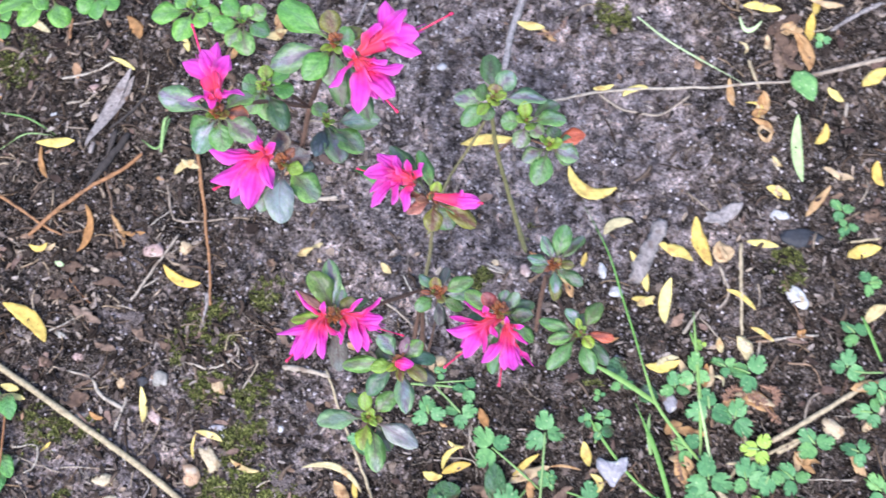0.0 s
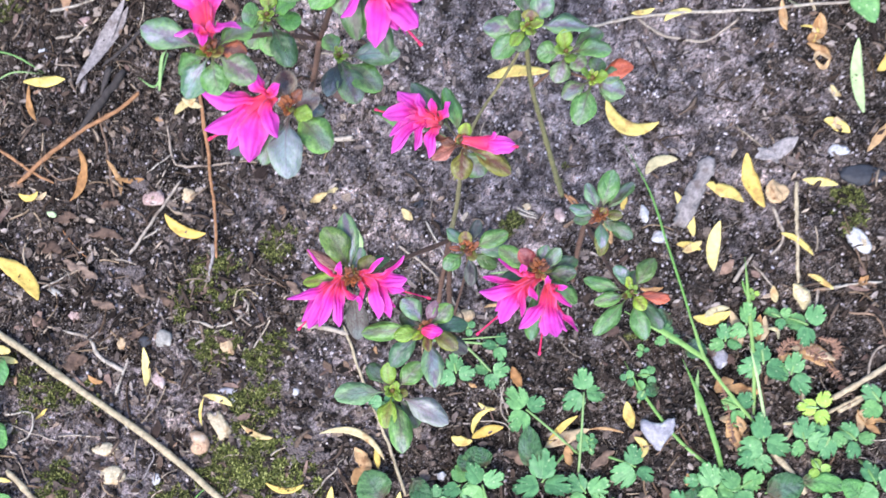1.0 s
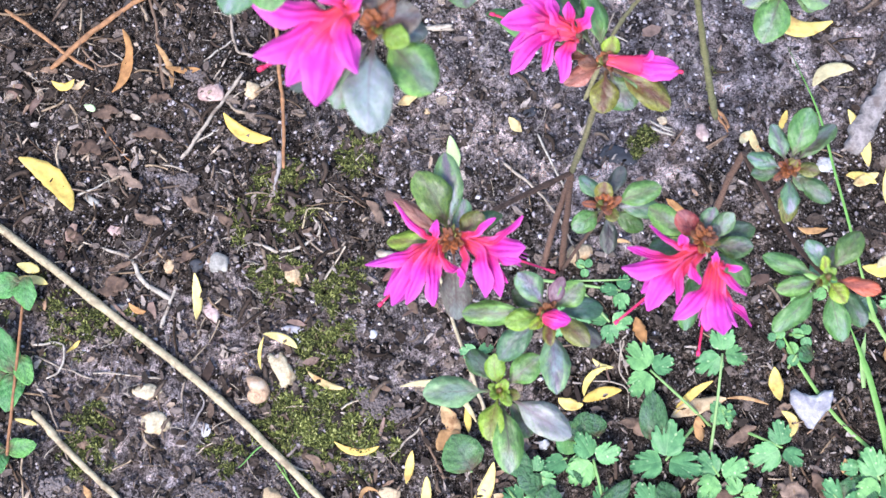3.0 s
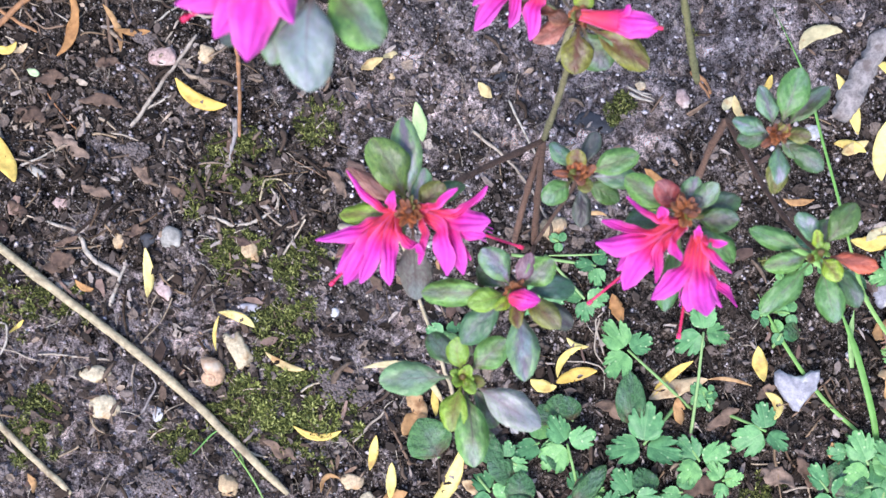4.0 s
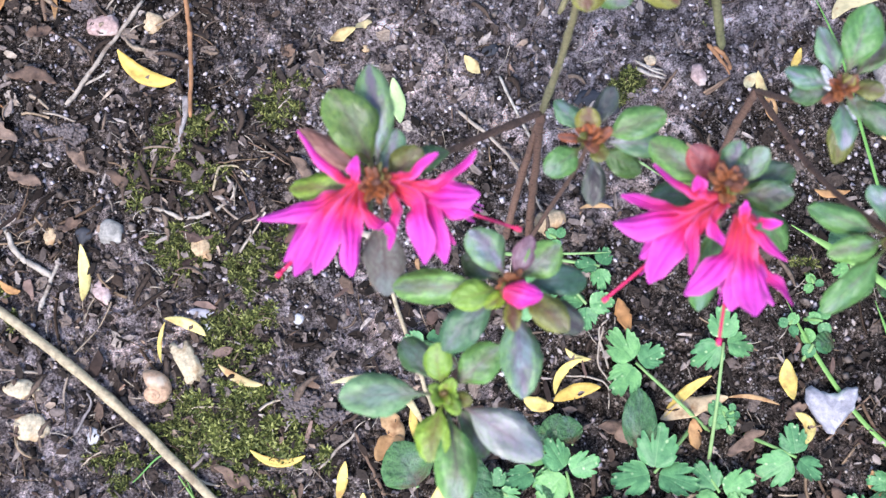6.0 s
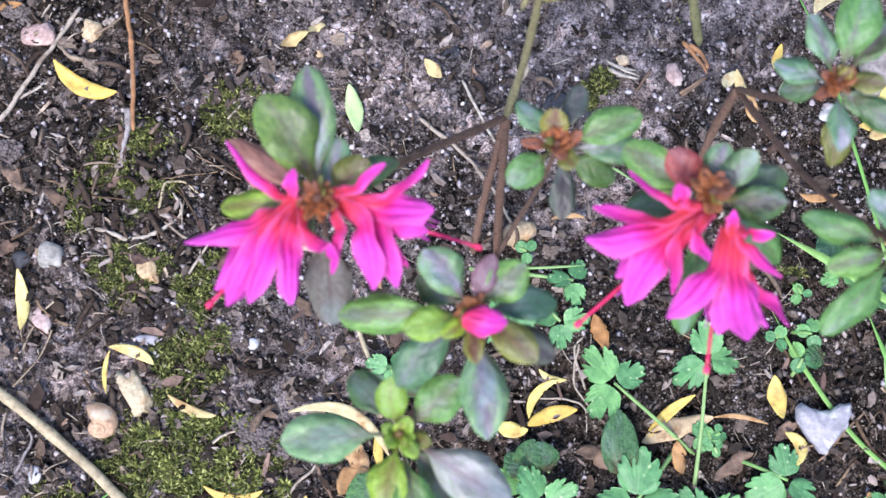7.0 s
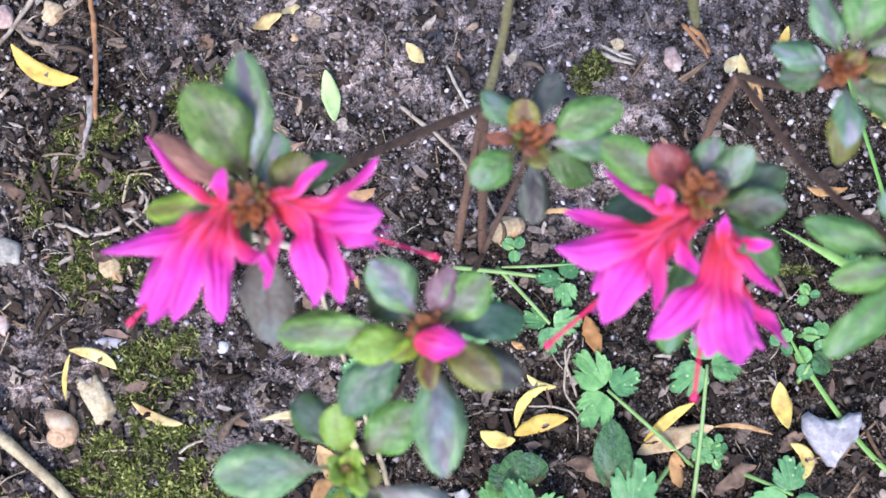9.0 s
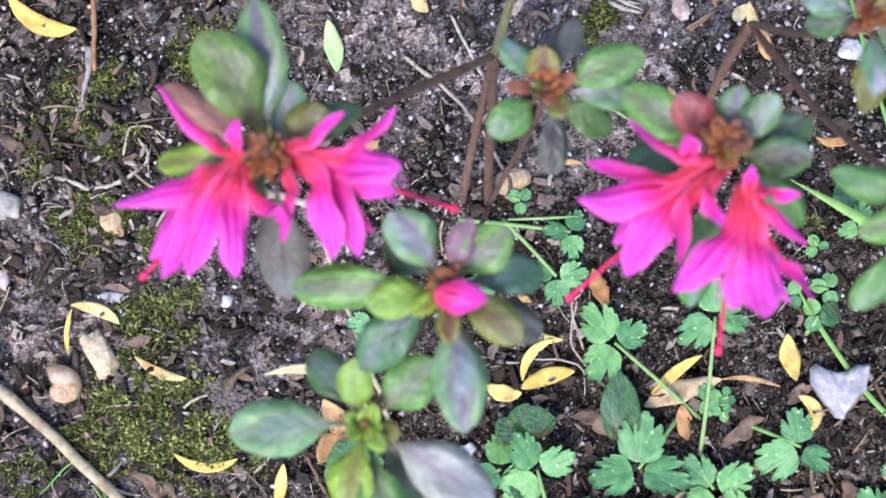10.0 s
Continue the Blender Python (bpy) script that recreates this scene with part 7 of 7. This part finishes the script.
twig([(192.8, -116), (210.1, -113.5), (223.6, -108.4), (241.4, -101.3)], 1.1, 1, "straw", "pale brown dead stem", 0.18, 0.3, 7)
twig([(192.7, -125.5), (199.9, -117.4), (210.3, -110.2)], 1, 0.8, "straw", "pale brown dead stem", 0.18, 0.3, 7)
twig([(206.4, -97.6), (204.5, -109.2)], 1.1, 1, "straw", "short pale brown stalk", 0.18, 0.3, 7)
twig([(242.7, -108), (244.4, -117.9)], 0.8, 0.7, "pale", "thin pale dry stem", 0.18, 0.3, 7)
twig([(-170.1, 144.8), (-180.7, 133.2), (-194.1, 121.3)], 1.2, 0.9, "dark", "dark rotten stick lying on the soil", 0.18, 0.3, 7)
twig([(-226.4, 180.5), (-216.8, 178.7)], 0.7, 0.5, "pale", "short pale splinter lying on the soil", 0.18, 0.3, 7)
twig([(-213.9, 179.4), (-205.3, 174.3)], 0.7, 0.5, "pale", "short pale splinter lying on the soil", 0.18, 0.3, 7)
twig([(-239.1, 172.7), (-235.8, 180)], 1.1, 0.7, "pale", "pale splinter lying on the soil", 0.18, 0.3, 7)
twig([(-284, 167.8), (-273.5, 155.4), (-267.4, 149.2)], 1.4, 1, "grey", "grey splinter of bark", 0.18, 0.3, 7)
twig([(-223.9, 141.8), (-213.9, 143.5)], 0.9, 0.8, "pale", "short pale splinter lying on the soil", 0.18, 0.3, 7)
twig([(-291.6, 178.2), (-294.2, 164)], 1, 0.8, "grey", "thin grey twig lying on the soil", 0.18, 0.3, 7)
twig([(-225.4, 124.4), (-207.9, 123.2)], 0.5, 0.5, "pale", "thin pale stem lying on the soil", 0.18, 0.3, 7)
twig([(-203.5, 112.1), (-205.7, 104.3)], 1.7, 1.3, "grey", "grey splinter of bark", 0.18, 0.3, 7)
twig([(-189.2, 119.6), (-193.8, 102.1)], 2.1, 1.2, "dark", "dark rotten bark strip", 0.18, 0.3, 7)
twig([(-222.3, 205.1), (-223.9, 189.5)], 0.9, 0.9, "orange", "thin orange-brown stalk lying on the soil", 0.18, 0.3, 7)
twig([(-111, 149.3), (-118.2, 141.5)], 0.9, 0.9, "brown", "short brown stick lying on the soil", 0.18, 0.3, 7)
twig([(-59.1, 67.4), (-43.3, 68.6)], 1.2, 1.1, "pale", "short pale split stick", 0.18, 0.3, 7)
dead_fern([(193.7, -77.9), (201.9, -69.8), (213.2, -74.8), (220.8, -83.7), (227.6, -93.1)], 5.3, "shrivelled brown fern frond bowed over the soil")
dead_fern([(217.8, -68), (226.2, -71.6), (227.7, -77), (223.3, -81.7)], 3.9, "short curled brown fern frond on the soil")
dead_fern([(160.4, -91.9), (162.7, -107), (163.1, -126.8)], 3.2, "narrow brown fern frond between the weeds")
dead_fern([(93.6, 178), (108.3, 179.6), (115, 191.6)], 2.8, "small brown fern frond on dry soil")


# ---- twigs, roots and wood ----
twig([(-299, -6.2), (-263.9, -32), (-204.1, -75.9), (-154.3, -114), (-100.4, -163.6)], 2.15, 1.8, "straw", "long pale straw-coloured dead stem across the soil", 0.06, 1.5, 9)
twig([(-244.2, -119.6), (-225.6, -139.1), (-197.8, -163.4)], 1.75, 1.4, "straw", "short straw-coloured dead stem", 0.12, 0.5, 7)
twig([(-268.4, 81.1), (-237.5, 58.3), (-222.3, 48.7)], 1.1, 0.7, "orange", "orange-brown dry twig lying on the soil", 0.1, 0.6, 7)
twig([(-243.7, 49.6), (-212.4, 75.5), (-185.2, 91.3), (-171.8, 103.9)], 1.4, 1.2, "orange", "orange-brown dry twig with a frayed end", 0.1, 1.4, 7)
twig([(-135.1, 106.3), (-129.9, 59.4), (-126.1, 24.6), (-125.4, -2.5)], 1.2, 0.8, "orange", "upright orange-brown dead stalk", 0.1, 2, 7)
twig([(86.8, 209.4), (76.3, 180), (70.3, 153)], 2.6, 2, "grey", "thick grey weathered twig", 0.15, 0, 7)
twig([(95, 128.4), (139.9, 134.6), (196.4, 134.9), (260.7, 136.9)], 1, 1, "pale", "long pinkish-grey runner lying on the soil", 0.1, 1, 7)
twig([(259.9, 137), (291.6, 143), (330.3, 149.9)], 1.4, 1.5, "pale", "pinkish pale twig lying on the soil", 0.1, 1, 7)
twig([(132.2, 132.5), (150.1, 120.2), (170.4, 116.9), (192.9, 129.7)], 0.95, 0.8, "pale", "thin pale curved root", 0.12, 0, 7)
grass([(162.4, 188.7, 2), (184.2, 166.6, 4), (230.3, 134.6, 3)], 1.3, "thin straight pale green grass stem", mat=PALE)
twig([(-176.8, 3.4), (-162.9, 23.2), (-146.6, 47.3)], 1, 0.8, "pale", "pale brown twig lying on the soil", 0.15, 0.5, 7)
twig([(-169.2, 11.9), (-157.1, 19.2)], 0.6, 0.4, "pale", "short pale twig lying on the soil", 0.12, 0, 7)
twig([(-196.1, 93.8), (-190.6, 66), (-186, 38.7)], 0.7, 1, "brown", "thin brown twig lying on the soil", 0.12, 0, 7)
twig([(-154.8, 81.7), (-151.3, 60.3), (-141.7, 56), (-116.7, 56.5)], 0.7, 0.7, "pale", "bent pale brown root", 0.12, 0, 7)
twig([(-227.5, 159.5), (-208.6, 163.6), (-192.4, 170.4)], 1, 0.7, "pale", "short pale stick lying on the soil", 0.12, 0, 7)
twig([(215.9, 25.2), (213.2, -1.2), (210.3, -35.1)], 1.3, 1, "straw", "straight pale dry stem", 0.12, 0, 7)
twig([(184.5, -131.0), (192.4, -141.4), (200.5, -155.1)], 1.7, 2.0, "straw", "thick pale straw stem among the weeds", 0.08, 1, 8)
twig([(221.3, -103.4), (244.9, -91.4), (278.6, -73.4), (296.2, -67.7)], 1.8, 1.3, "straw", "pale brown dead stem", 0.12, 0, 7)
twig([(223.6, -110.5), (243.6, -101.9)], 1.5, 1.1, "straw", "pale brown dead stem", 0.12, 0, 7)
twig([(219, -40.3), (237, -38.5), (254.8, -38.1)], 1, 0.7, "brown", "thin brown twig lying on the soil", 0.12, 0, 7)
twig([(-18.3, -1.3), (-5.2, -12.2), (6.5, -26.1), (19.4, -51.2)], 0.8, 0.5, "pale", "thin pinkish-brown twig lying on the soil", 0.12, 0, 7)
twig([(-2, 13.6), (2.7, 2.7), (9.2, -10.7), (13.1, -21.4)], 0.6, 0.5, "pale", "thin white root lying on the soil", 0.12, 0, 7)
twig([(-79.4, -44.2), (-65.2, -46.9), (-49.3, -51.9)], 2.2, 1.4, "pale", "flat pale bark strip", 0.25, 0, 5)
twig([(-51.7, -47.1), (-42.6, -77.9), (-31, -109.9), (-20.7, -144.5)], 0.8, 1, "straw", "thin straw stem under the leaves", 0.08, 1, 7)
twig([(-215.3, -40), (-200.2, -45.7), (-193.3, -57.5), (-180.0, -65.5)], 0.7, 1.5, "pale", "pale forked root lying on the soil", 0.12, 0, 7)
twig([(-177.5, -58.5), (-180.0, -65.5), (-184.2, -79.5)], 0.6, 1.0, "pale", "pale fork of a root lying on the soil", 0.12, 0, 7)
twig([(-216.6, -100.8), (-200.3, -102.4), (-183.5, -104.4)], 0.5, 0.5, "pale", "thin white root lying on the soil", 0.12, 0, 7)
twig([(-171.8, -104.4), (-172.3, -119.7)], 0.6, 0.4, "pale", "short white root lying on the soil", 0.12, 0, 7)
twig([(-167.8, -127.8), (-161.9, -116.8), (-164, -111.9)], 0.6, 0.4, "grey", "thin grey root lying on the soil", 0.12, 0, 7)
twig([(145, 1.7), (154.9, 20.2), (167, 40.8)], 5.2, 4.4, "grey", "thick piece of grey weathered wood", 0.3, -1.5, 11)
twig([(173.6, -32.9), (186.5, -16.8)], 1.2, 0.8, "pale", "short pale stick lying on the soil", 0.12, 0, 7)
twig([(185.3, -22.3), (196.3, -37.5)], 0.7, 0.4, "pale", "thin pale root lying on the soil", 0.12, 0, 7)
twig([(201, 10.6), (204.5, -8.3), (196.5, -17.3)], 1.1, 0.7, "pale", "pale curled bark strip", 0.12, 0, 7)
twig([(-170.5, 49.9), (-152.9, 63.6)], 0.5, 0.4, "pale", "thin pale twig lying on the soil", 0.12, 0, 7)
twig([(-163.3, 40.9), (-152.1, 61.6)], 0.5, 0.4, "pale", "thin pale twig lying on the soil", 0.12, 0, 7)
twig([(-228, 59.3), (-220.6, 51.5), (-208.1, 52.2)], 0.6, 0.5, "brown", "thin brown root lying on the soil", 0.12, 0, 7)
twig([(-213.9, 58.5), (-197.6, 47.5)], 0.4, 0.3, "pale", "thin white fibre lying on the soil", 0.12, 0, 7)
twig([(-257.5, -23.1), (-242.4, -19.6), (-234.1, -17.7)], 0.5, 0.4, "pale", "thin pale grass stem", 0.12, 0, 7)
twig([(-227.4, -14.2), (-211.1, -6.7)], 0.6, 0.4, "pale", "thin pale grass stem", 0.12, 0, 7)
twig([(-252.5, -90.6), (-235.8, -97.2), (-216.4, -104.5)], 0.5, 0.4, "pale", "thin pale root lying on the soil", 0.12, 0, 7)
twig([(-252.2, -97.2), (-243.4, -107.8), (-234.5, -123.5), (-225.9, -144.3)], 0.4, 0.4, "pale", "thin pale grass stem", 0.12, 0, 7)
twig([(-247.2, -87.9), (-232.1, -87.9), (-232.9, -99.8), (-239.5, -103.8)], 0.6, 0.5, "pale", "pale curled root lying on the soil", 0.12, 0, 7)
twig([(-217, 19.9), (-209.1, 9.5), (-201.9, 2.6)], 0.4, 0.4, "orange", "thin orange fibre lying on the soil", 0.12, 0, 7)
twig([(-185.8, 1.1), (-172.8, -3.2)], 0.5, 0.4, "pale", "short white root lying on the soil", 0.12, 0, 7)
twig([(-113.6, -37.4), (-102.8, -44.1), (-94.9, -38.3)], 0.5, 0.5, "pale", "bent pale root lying on the soil", 0.12, 0, 7)
twig([(-121.9, -25.3), (-111.3, -20.5), (-103, -33.5)], 0.4, 0.3, "brown", "thin brown root lying on the soil", 0.12, 0, 7)
twig([(-102.1, -11.9), (-85.8, -21.5)], 0.3, 0.3, "brown", "thin brown fibre lying on the soil", 0.12, 0, 7)
twig([(-126.7, 19.6), (-125.7, 1.9)], 0.9, 0.5, "grey", "frayed grey end of a dead stalk", 0.15, 0.2, 6)
twig([(-127.5, 6.4), (-128.0, -2.4), (-129.9, -12.6)], 1.7, 0.7, "grey", "strip of grey bark hanging from a stalk", 0.15, 0.2, 6)
twig([(52.1, 18.8), (63.5, 11.8)], 0.7, 0.4, "pale", "pale split splinter on the soil", 0.15, 0.2, 6)
twig([(54.2, 17.7), (62.1, 14.4)], 0.5, 0.4, "pale", "thin pale splinter on the soil", 0.15, 0.2, 6)
twig([(61.8, 6.4), (68.0, 14.2)], 0.6, 0.5, "brown", "thin brown twig lying on the soil", 0.15, 0.2, 6)
twig([(78.9, 4.3), (88.5, 11.5)], 0.8, 0.5, "brown", "short brown stick lying on the soil", 0.15, 0.2, 6)
twig([(82.2, 22.7), (86.4, 19.6), (88.3, 14.2)], 1.0, 0.8, "orange", "short bent orange-brown stick", 0.15, 0.2, 6)
twig([(-90.2, 1.4), (-85.2, 7.1)], 0.5, 0.4, "pale", "thin pale fibre on the soil", 0.15, 0.2, 6)
twig([(-115.2, -31.9), (-113.8, -23.3), (-106.7, -22.0), (-101.6, -25.8)], 0.6, 0.4, "straw", "bent straw-coloured root on the soil", 0.15, 0.2, 6)
twig([(-139.9, -38.8), (-125.5, -43.1), (-115.2, -40.6), (-107.5, -33.4), (-110.7, -25.5)], 0.8, 0.5, "pale", "knobbly pinkish strand of dead moss on the soil", 0.45, 0, 7)
twig([(79.9, 24.4), (88.2, 12.5)], 1, 0.5, "orange", "short orange-brown stick lying on the soil", 0.12, 0, 7)
twig([(78.2, 5.2), (88.7, 11.7)], 0.7, 0.5, "brown", "short brown stick lying on the soil", 0.12, 0, 7)
twig([(52.5, 15.6), (62.8, 10.7)], 0.9, 0.4, "pale", "pale splinter lying on the soil", 0.2, 0, 7)
twig([(36.2, 74.9), (29.4, 59.4)], 0.5, 0.4, "pale", "thin pale twig lying on the soil", 0.12, 0, 7)
twig([(-64.2, 68.5), (-42.6, 66.7)], 1, 0.9, "pale", "pale flat splinter lying on the soil", 0.2, 0, 5)
twig([(36, 62.6), (42.6, 59.2)], 0.5, 0.4, "pale", "thin pale root lying on the soil", 0.12, 0, 7)
twig([(39.4, -102.9), (35.8, -88.8), (39.6, -83.7)], 0.5, 0.4, "pale", "thin curved white root", 0.12, 0, 7)
twig([(22.8, -105.5), (35.6, -106.7), (40.6, -111.8)], 0.4, 0.4, "pale", "thin purple-grey root lying on the soil", 0.12, 0, 7)
twig([(-58.7, -126.6), (-50, -143.5), (-46.3, -150.7)], 0.6, 0.8, "brown", "knobbly brown root lying on the soil", 0.4, 0, 7)
twig([(-72.1, -141.1), (-62.3, -131.4), (-58.7, -127.1)], 0.6, 0.5, "pale", "pale root lying on the soil", 0.12, 0, 7)
twig([(37.8, -86.5), (35.2, -99.9), (40.4, -108.4)], 0.5, 0.4, "pale", "thin curved white root", 0.12, 0, 7)
twig([(115.1, -162), (129.2, -160.1), (138.6, -160.8)], 0.6, 0.5, "pale", "thin pale root lying on the soil", 0.12, 0, 7)
twig([(128.9, -170.2), (159, -166.1)], 0.8, 0.7, "pale", "thin pale stick lying on the soil", 0.12, 0, 7)
twig([(119.6, -130.1), (137.9, -112.2)], 0.5, 0.4, "brown", "thin brown twig lying on the soil", 0.12, 0, 7)
twig([(-225.5, 200.3), (-202.4, 202.2), (-181.1, 202.1)], 0.7, 0.5, "pale", "thin pale stem lying on the soil", 0.12, 0, 7)
twig([(-225.3, 196), (-224, 183.2)], 1, 0.7, "brown", "brown stick lying on the soil", 0.12, 0, 7)
twig([(-236.2, 222.3), (-231, 194.1)], 0.7, 0.5, "brown", "thin brown stem lying on the soil", 0.12, 0, 7)
twig([(-180.4, 117.2), (-208.8, 76.6)], 3, 1.6, "dark", "dark rotten bark strip", 0.3, 0, 6)
twig([(-207.7, 142.9), (-215.2, 139.9)], 0.8, 0.7, "pale", "short pale splinter lying on the soil", 0.12, 0, 7)
twig([(-20.7, 210.1), (-28.8, 191.2)], 1.1, 1, "grey", "grey twig lying on the soil", 0.12, 0, 7)
twig([(328.4, 191.7), (307.9, 182), (291.4, 172.2)], 1.6, 1.1, "grey", "grey twig lying on the soil", 0.12, 0, 7)
twig([(254, 178.1), (261.8, 163)], 1, 0.7, "pale", "pale stick lying on the soil", 0.12, 0, 7)
twig([(241.5, 82.4), (246.1, 74.3)], 1.2, 1, "pale", "pale bark bit lying on the soil", 0.12, 0, 7)
twig([(296, 118.1), (290.5, 104.2)], 1.2, 0.8, "pale", "pale bark bit lying on the soil", 0.12, 0, 7)
twig([(305.9, 25.1), (283.7, 22.2)], 1, 0.8, "straw", "pale stem lying on the soil", 0.12, 0, 7)
twig([(237.3, -4.1), (242.4, -6.2), (251.4, -36.1), (254.5, -39.9)], 0.7, 0.5, "brown", "brown root lying on the soil", 0.12, 0, 7)
twig([(237, -53.7), (252.4, -57.9), (257.2, -76)], 0.8, 0.5, "brown", "brown root lying on the soil", 0.12, 0, 7)
twig([(162.9, -112.5), (166, -135)], 1.1, 1.1, "brown", "brown stick lying on the soil", 0.12, 0, 7)
twig([(204.6, -93.3), (204, -109)], 0.8, 0.8, "brown", "brown stick lying on the soil", 0.12, 0, 7)
twig([(237.2, -127.6), (271.3, -128.9)], 0.5, 0.5, "pale", "pale stem lying on the soil", 0.12, 0, 7)
twig([(-179.7, 217.5), (-173.7, 212.9)], 0.8, 0.5, "brown", "brown twig lying on the soil", 0.12, 0, 7)

# ---- stones ----
stone(-163.2, 37.2, 8.2, 5.5, -20, "pink", "pink and white flaked stone half sunk in the soil", 1, 6, 0.5)
stone(-142.6, 38.3, 4.5, 4.5, 30, "tan", "small grey-tan broken stone", 2, 6, 0.6)
stone(-124.7, -100, 5, 8.9, 30, "cream", "long broken cream stone", 3, 1, 0.6)
stone(-189.2, -110.7, 7.1, 4.2, 5, "cream", "flat cream pebble on the soil", 4, 3, 0.6)
stone(-185.1, -125.3, 6.8, 5.5, -10, "cream", "cream pebble with a hollow", 5, 3, 0.6, hollow=0.75)
stone(-156.4, -47.9, 5.8, 5.8, 20, "grey", "rough grey stone on the soil", 6, 5, 0.6)
stone(-120.2, -54.7, 3.9, 5.5, 15, "tan", "small tan stone on the soil", 7, 3, 0.6)
stone(-118.8, -80.7, 5.8, 2.4, -5, "flint", "thin purple-grey flint chip", 8, 4, 0.6)
stone(-116.5, -85.6, 2.4, 2.1, 0, "white", "small white stone on the soil", 9, 3, 0.6)
stone(28.4, 158.3, 3.3, 2.9, 0, "white", "small white pebble on the soil", 10, 4, 0.6)
stone(242.6, 42.8, 6.2, 3.6, -5, "white", "flat white pebble on the soil", 11, 3, 0.6)
stone(132.7, -4.1, 4.4, 4, 20, "white", "white angular pebble on the soil", 12, 5, 0.6)
stone(125.1, 10.1, 2.9, 5.1, 10, "white", "small oval white pebble", 13, 3, 0.6)
stone(212.4, -42.5, 5.1, 6.2, 40, "cream", "white stone chip on the soil", 15, 5, 0.6)
stone(16.8, -45.4, 6.3, 4.7, 30, "tan", "flat tan stone on the soil", 16, 3, 0.6)
stone(-160.3, -128.6, 3, 3.2, 30, "white", "white quartz chip on the soil", 17, 5, 0.6)
stone(-128.4, -160.1, 5.4, 4.7, 0, "tan", "tan stone on the soil", 18, 3, 0.6)
stone(-72.4, -158, 5, 4, 10, "tan", "tan stone on the soil", 19, 3, 0.6)
stone(-64.5, -166.6, 4, 4, 0, "cream", "cream stone on the soil", 20, 3, 0.6)
stone(-167.7, -49.2, 4.2, 3.7, 60, "dark", "dark slate bit on the soil", 21, 4, 0.6)
stone(-181.2, -49.7, 2.6, 3.7, 0, "tan", "small tan pebble on the soil", 22, 3, 0.6)
# a low dark lump for the dark bluish patch in the soil here
stone(36.7, 2.4, 10.5, 4.5, -20, "dark", "dark flat stone-like patch in the soil", 23, 3, 0.2)
stone(255.4, 28, 14.6, 6.6, -10, "dark", "dark slate in the soil", 24, 4, 0.4)
stone(258.1, -97.3, 5.5, 8, 40, "tan", "broken pale shell on the soil", 25, 5, 0.6)
stone(161.8, -77.4, 5.1, 5.8, 0, "flint", "grey flint chip on the soil", 26, 5, 0.6)
stone(-231.2, 133.3, 2.9, 2.6, 0, "white", "small white pebble on the soil", 27, 3, 0.6)
stone(-206.2, 152.7, 4.4, 3.3, 0, "pink", "small pink-brown pebble on the soil", 28, 3, 0.6)
stone(-80.9, -83.3, 2.4, 2.1, 0, "white", "tiny white pebble on the soil", 29, 5, 0.6)
stone(57.7, 18.8, 2.4, 2.1, 0, "tan", "tiny tan pebble on the soil", 30, 3, 0.6)
stone(75.8, 11.9, 3.2, 4.5, 10, "pink", "small dark pink pebble", 31, 3, 0.6)
stone(-55.7, 25.6, 1.8, 1.6, 0, "tan", "tiny tan pebble on the soil", 32, 3, 0.6)
stone(-5.1, 24.4, 3.7, 2.6, 20, "dark", "dark pebble on the soil", 33, 3, 0.6)
stone(-208.7, -31.5, 3.7, 2.9, -20, "pink", "small pink stone on the soil", 34, 3, 0.6)
stone(-205.7, -70.6, 3.7, 2.9, 0, "grey", "small grey stone on the soil", 35, 5, 0.6)
stone(-159.6, -71.9, 4.2, 5.3, 20, "pink", "pinkish grey chip on the soil", 36, 5, 0.6)
stone(-176.3, -97, 2.6, 2.4, 0, "grey", "grey pebble on the soil", 37, 3, 0.6)
stone(-221.7, -16.5, 4.5, 2.6, -30, "grey", "grey chip on the soil", 38, 5, 0.6)
stone(-0.3, -134.9, 2.6, 2.4, 0, "white", "white pebble on the soil", 39, 3, 0.6)
stone(247.9, -12, 5.5, 8.8, 35, "white", "broken nut shell lying open", 40, 0, 0.45, hollow=0.6)
stone(250.4, -14.7, 2.9, 3.3, 0, "tan", "tan nut kernel in a broken shell", 41, 1, 0.9)
snail_shell(-136.7, -110.1, 8.7)
heart_stone(121.4, -118.3, 10, 9.2)
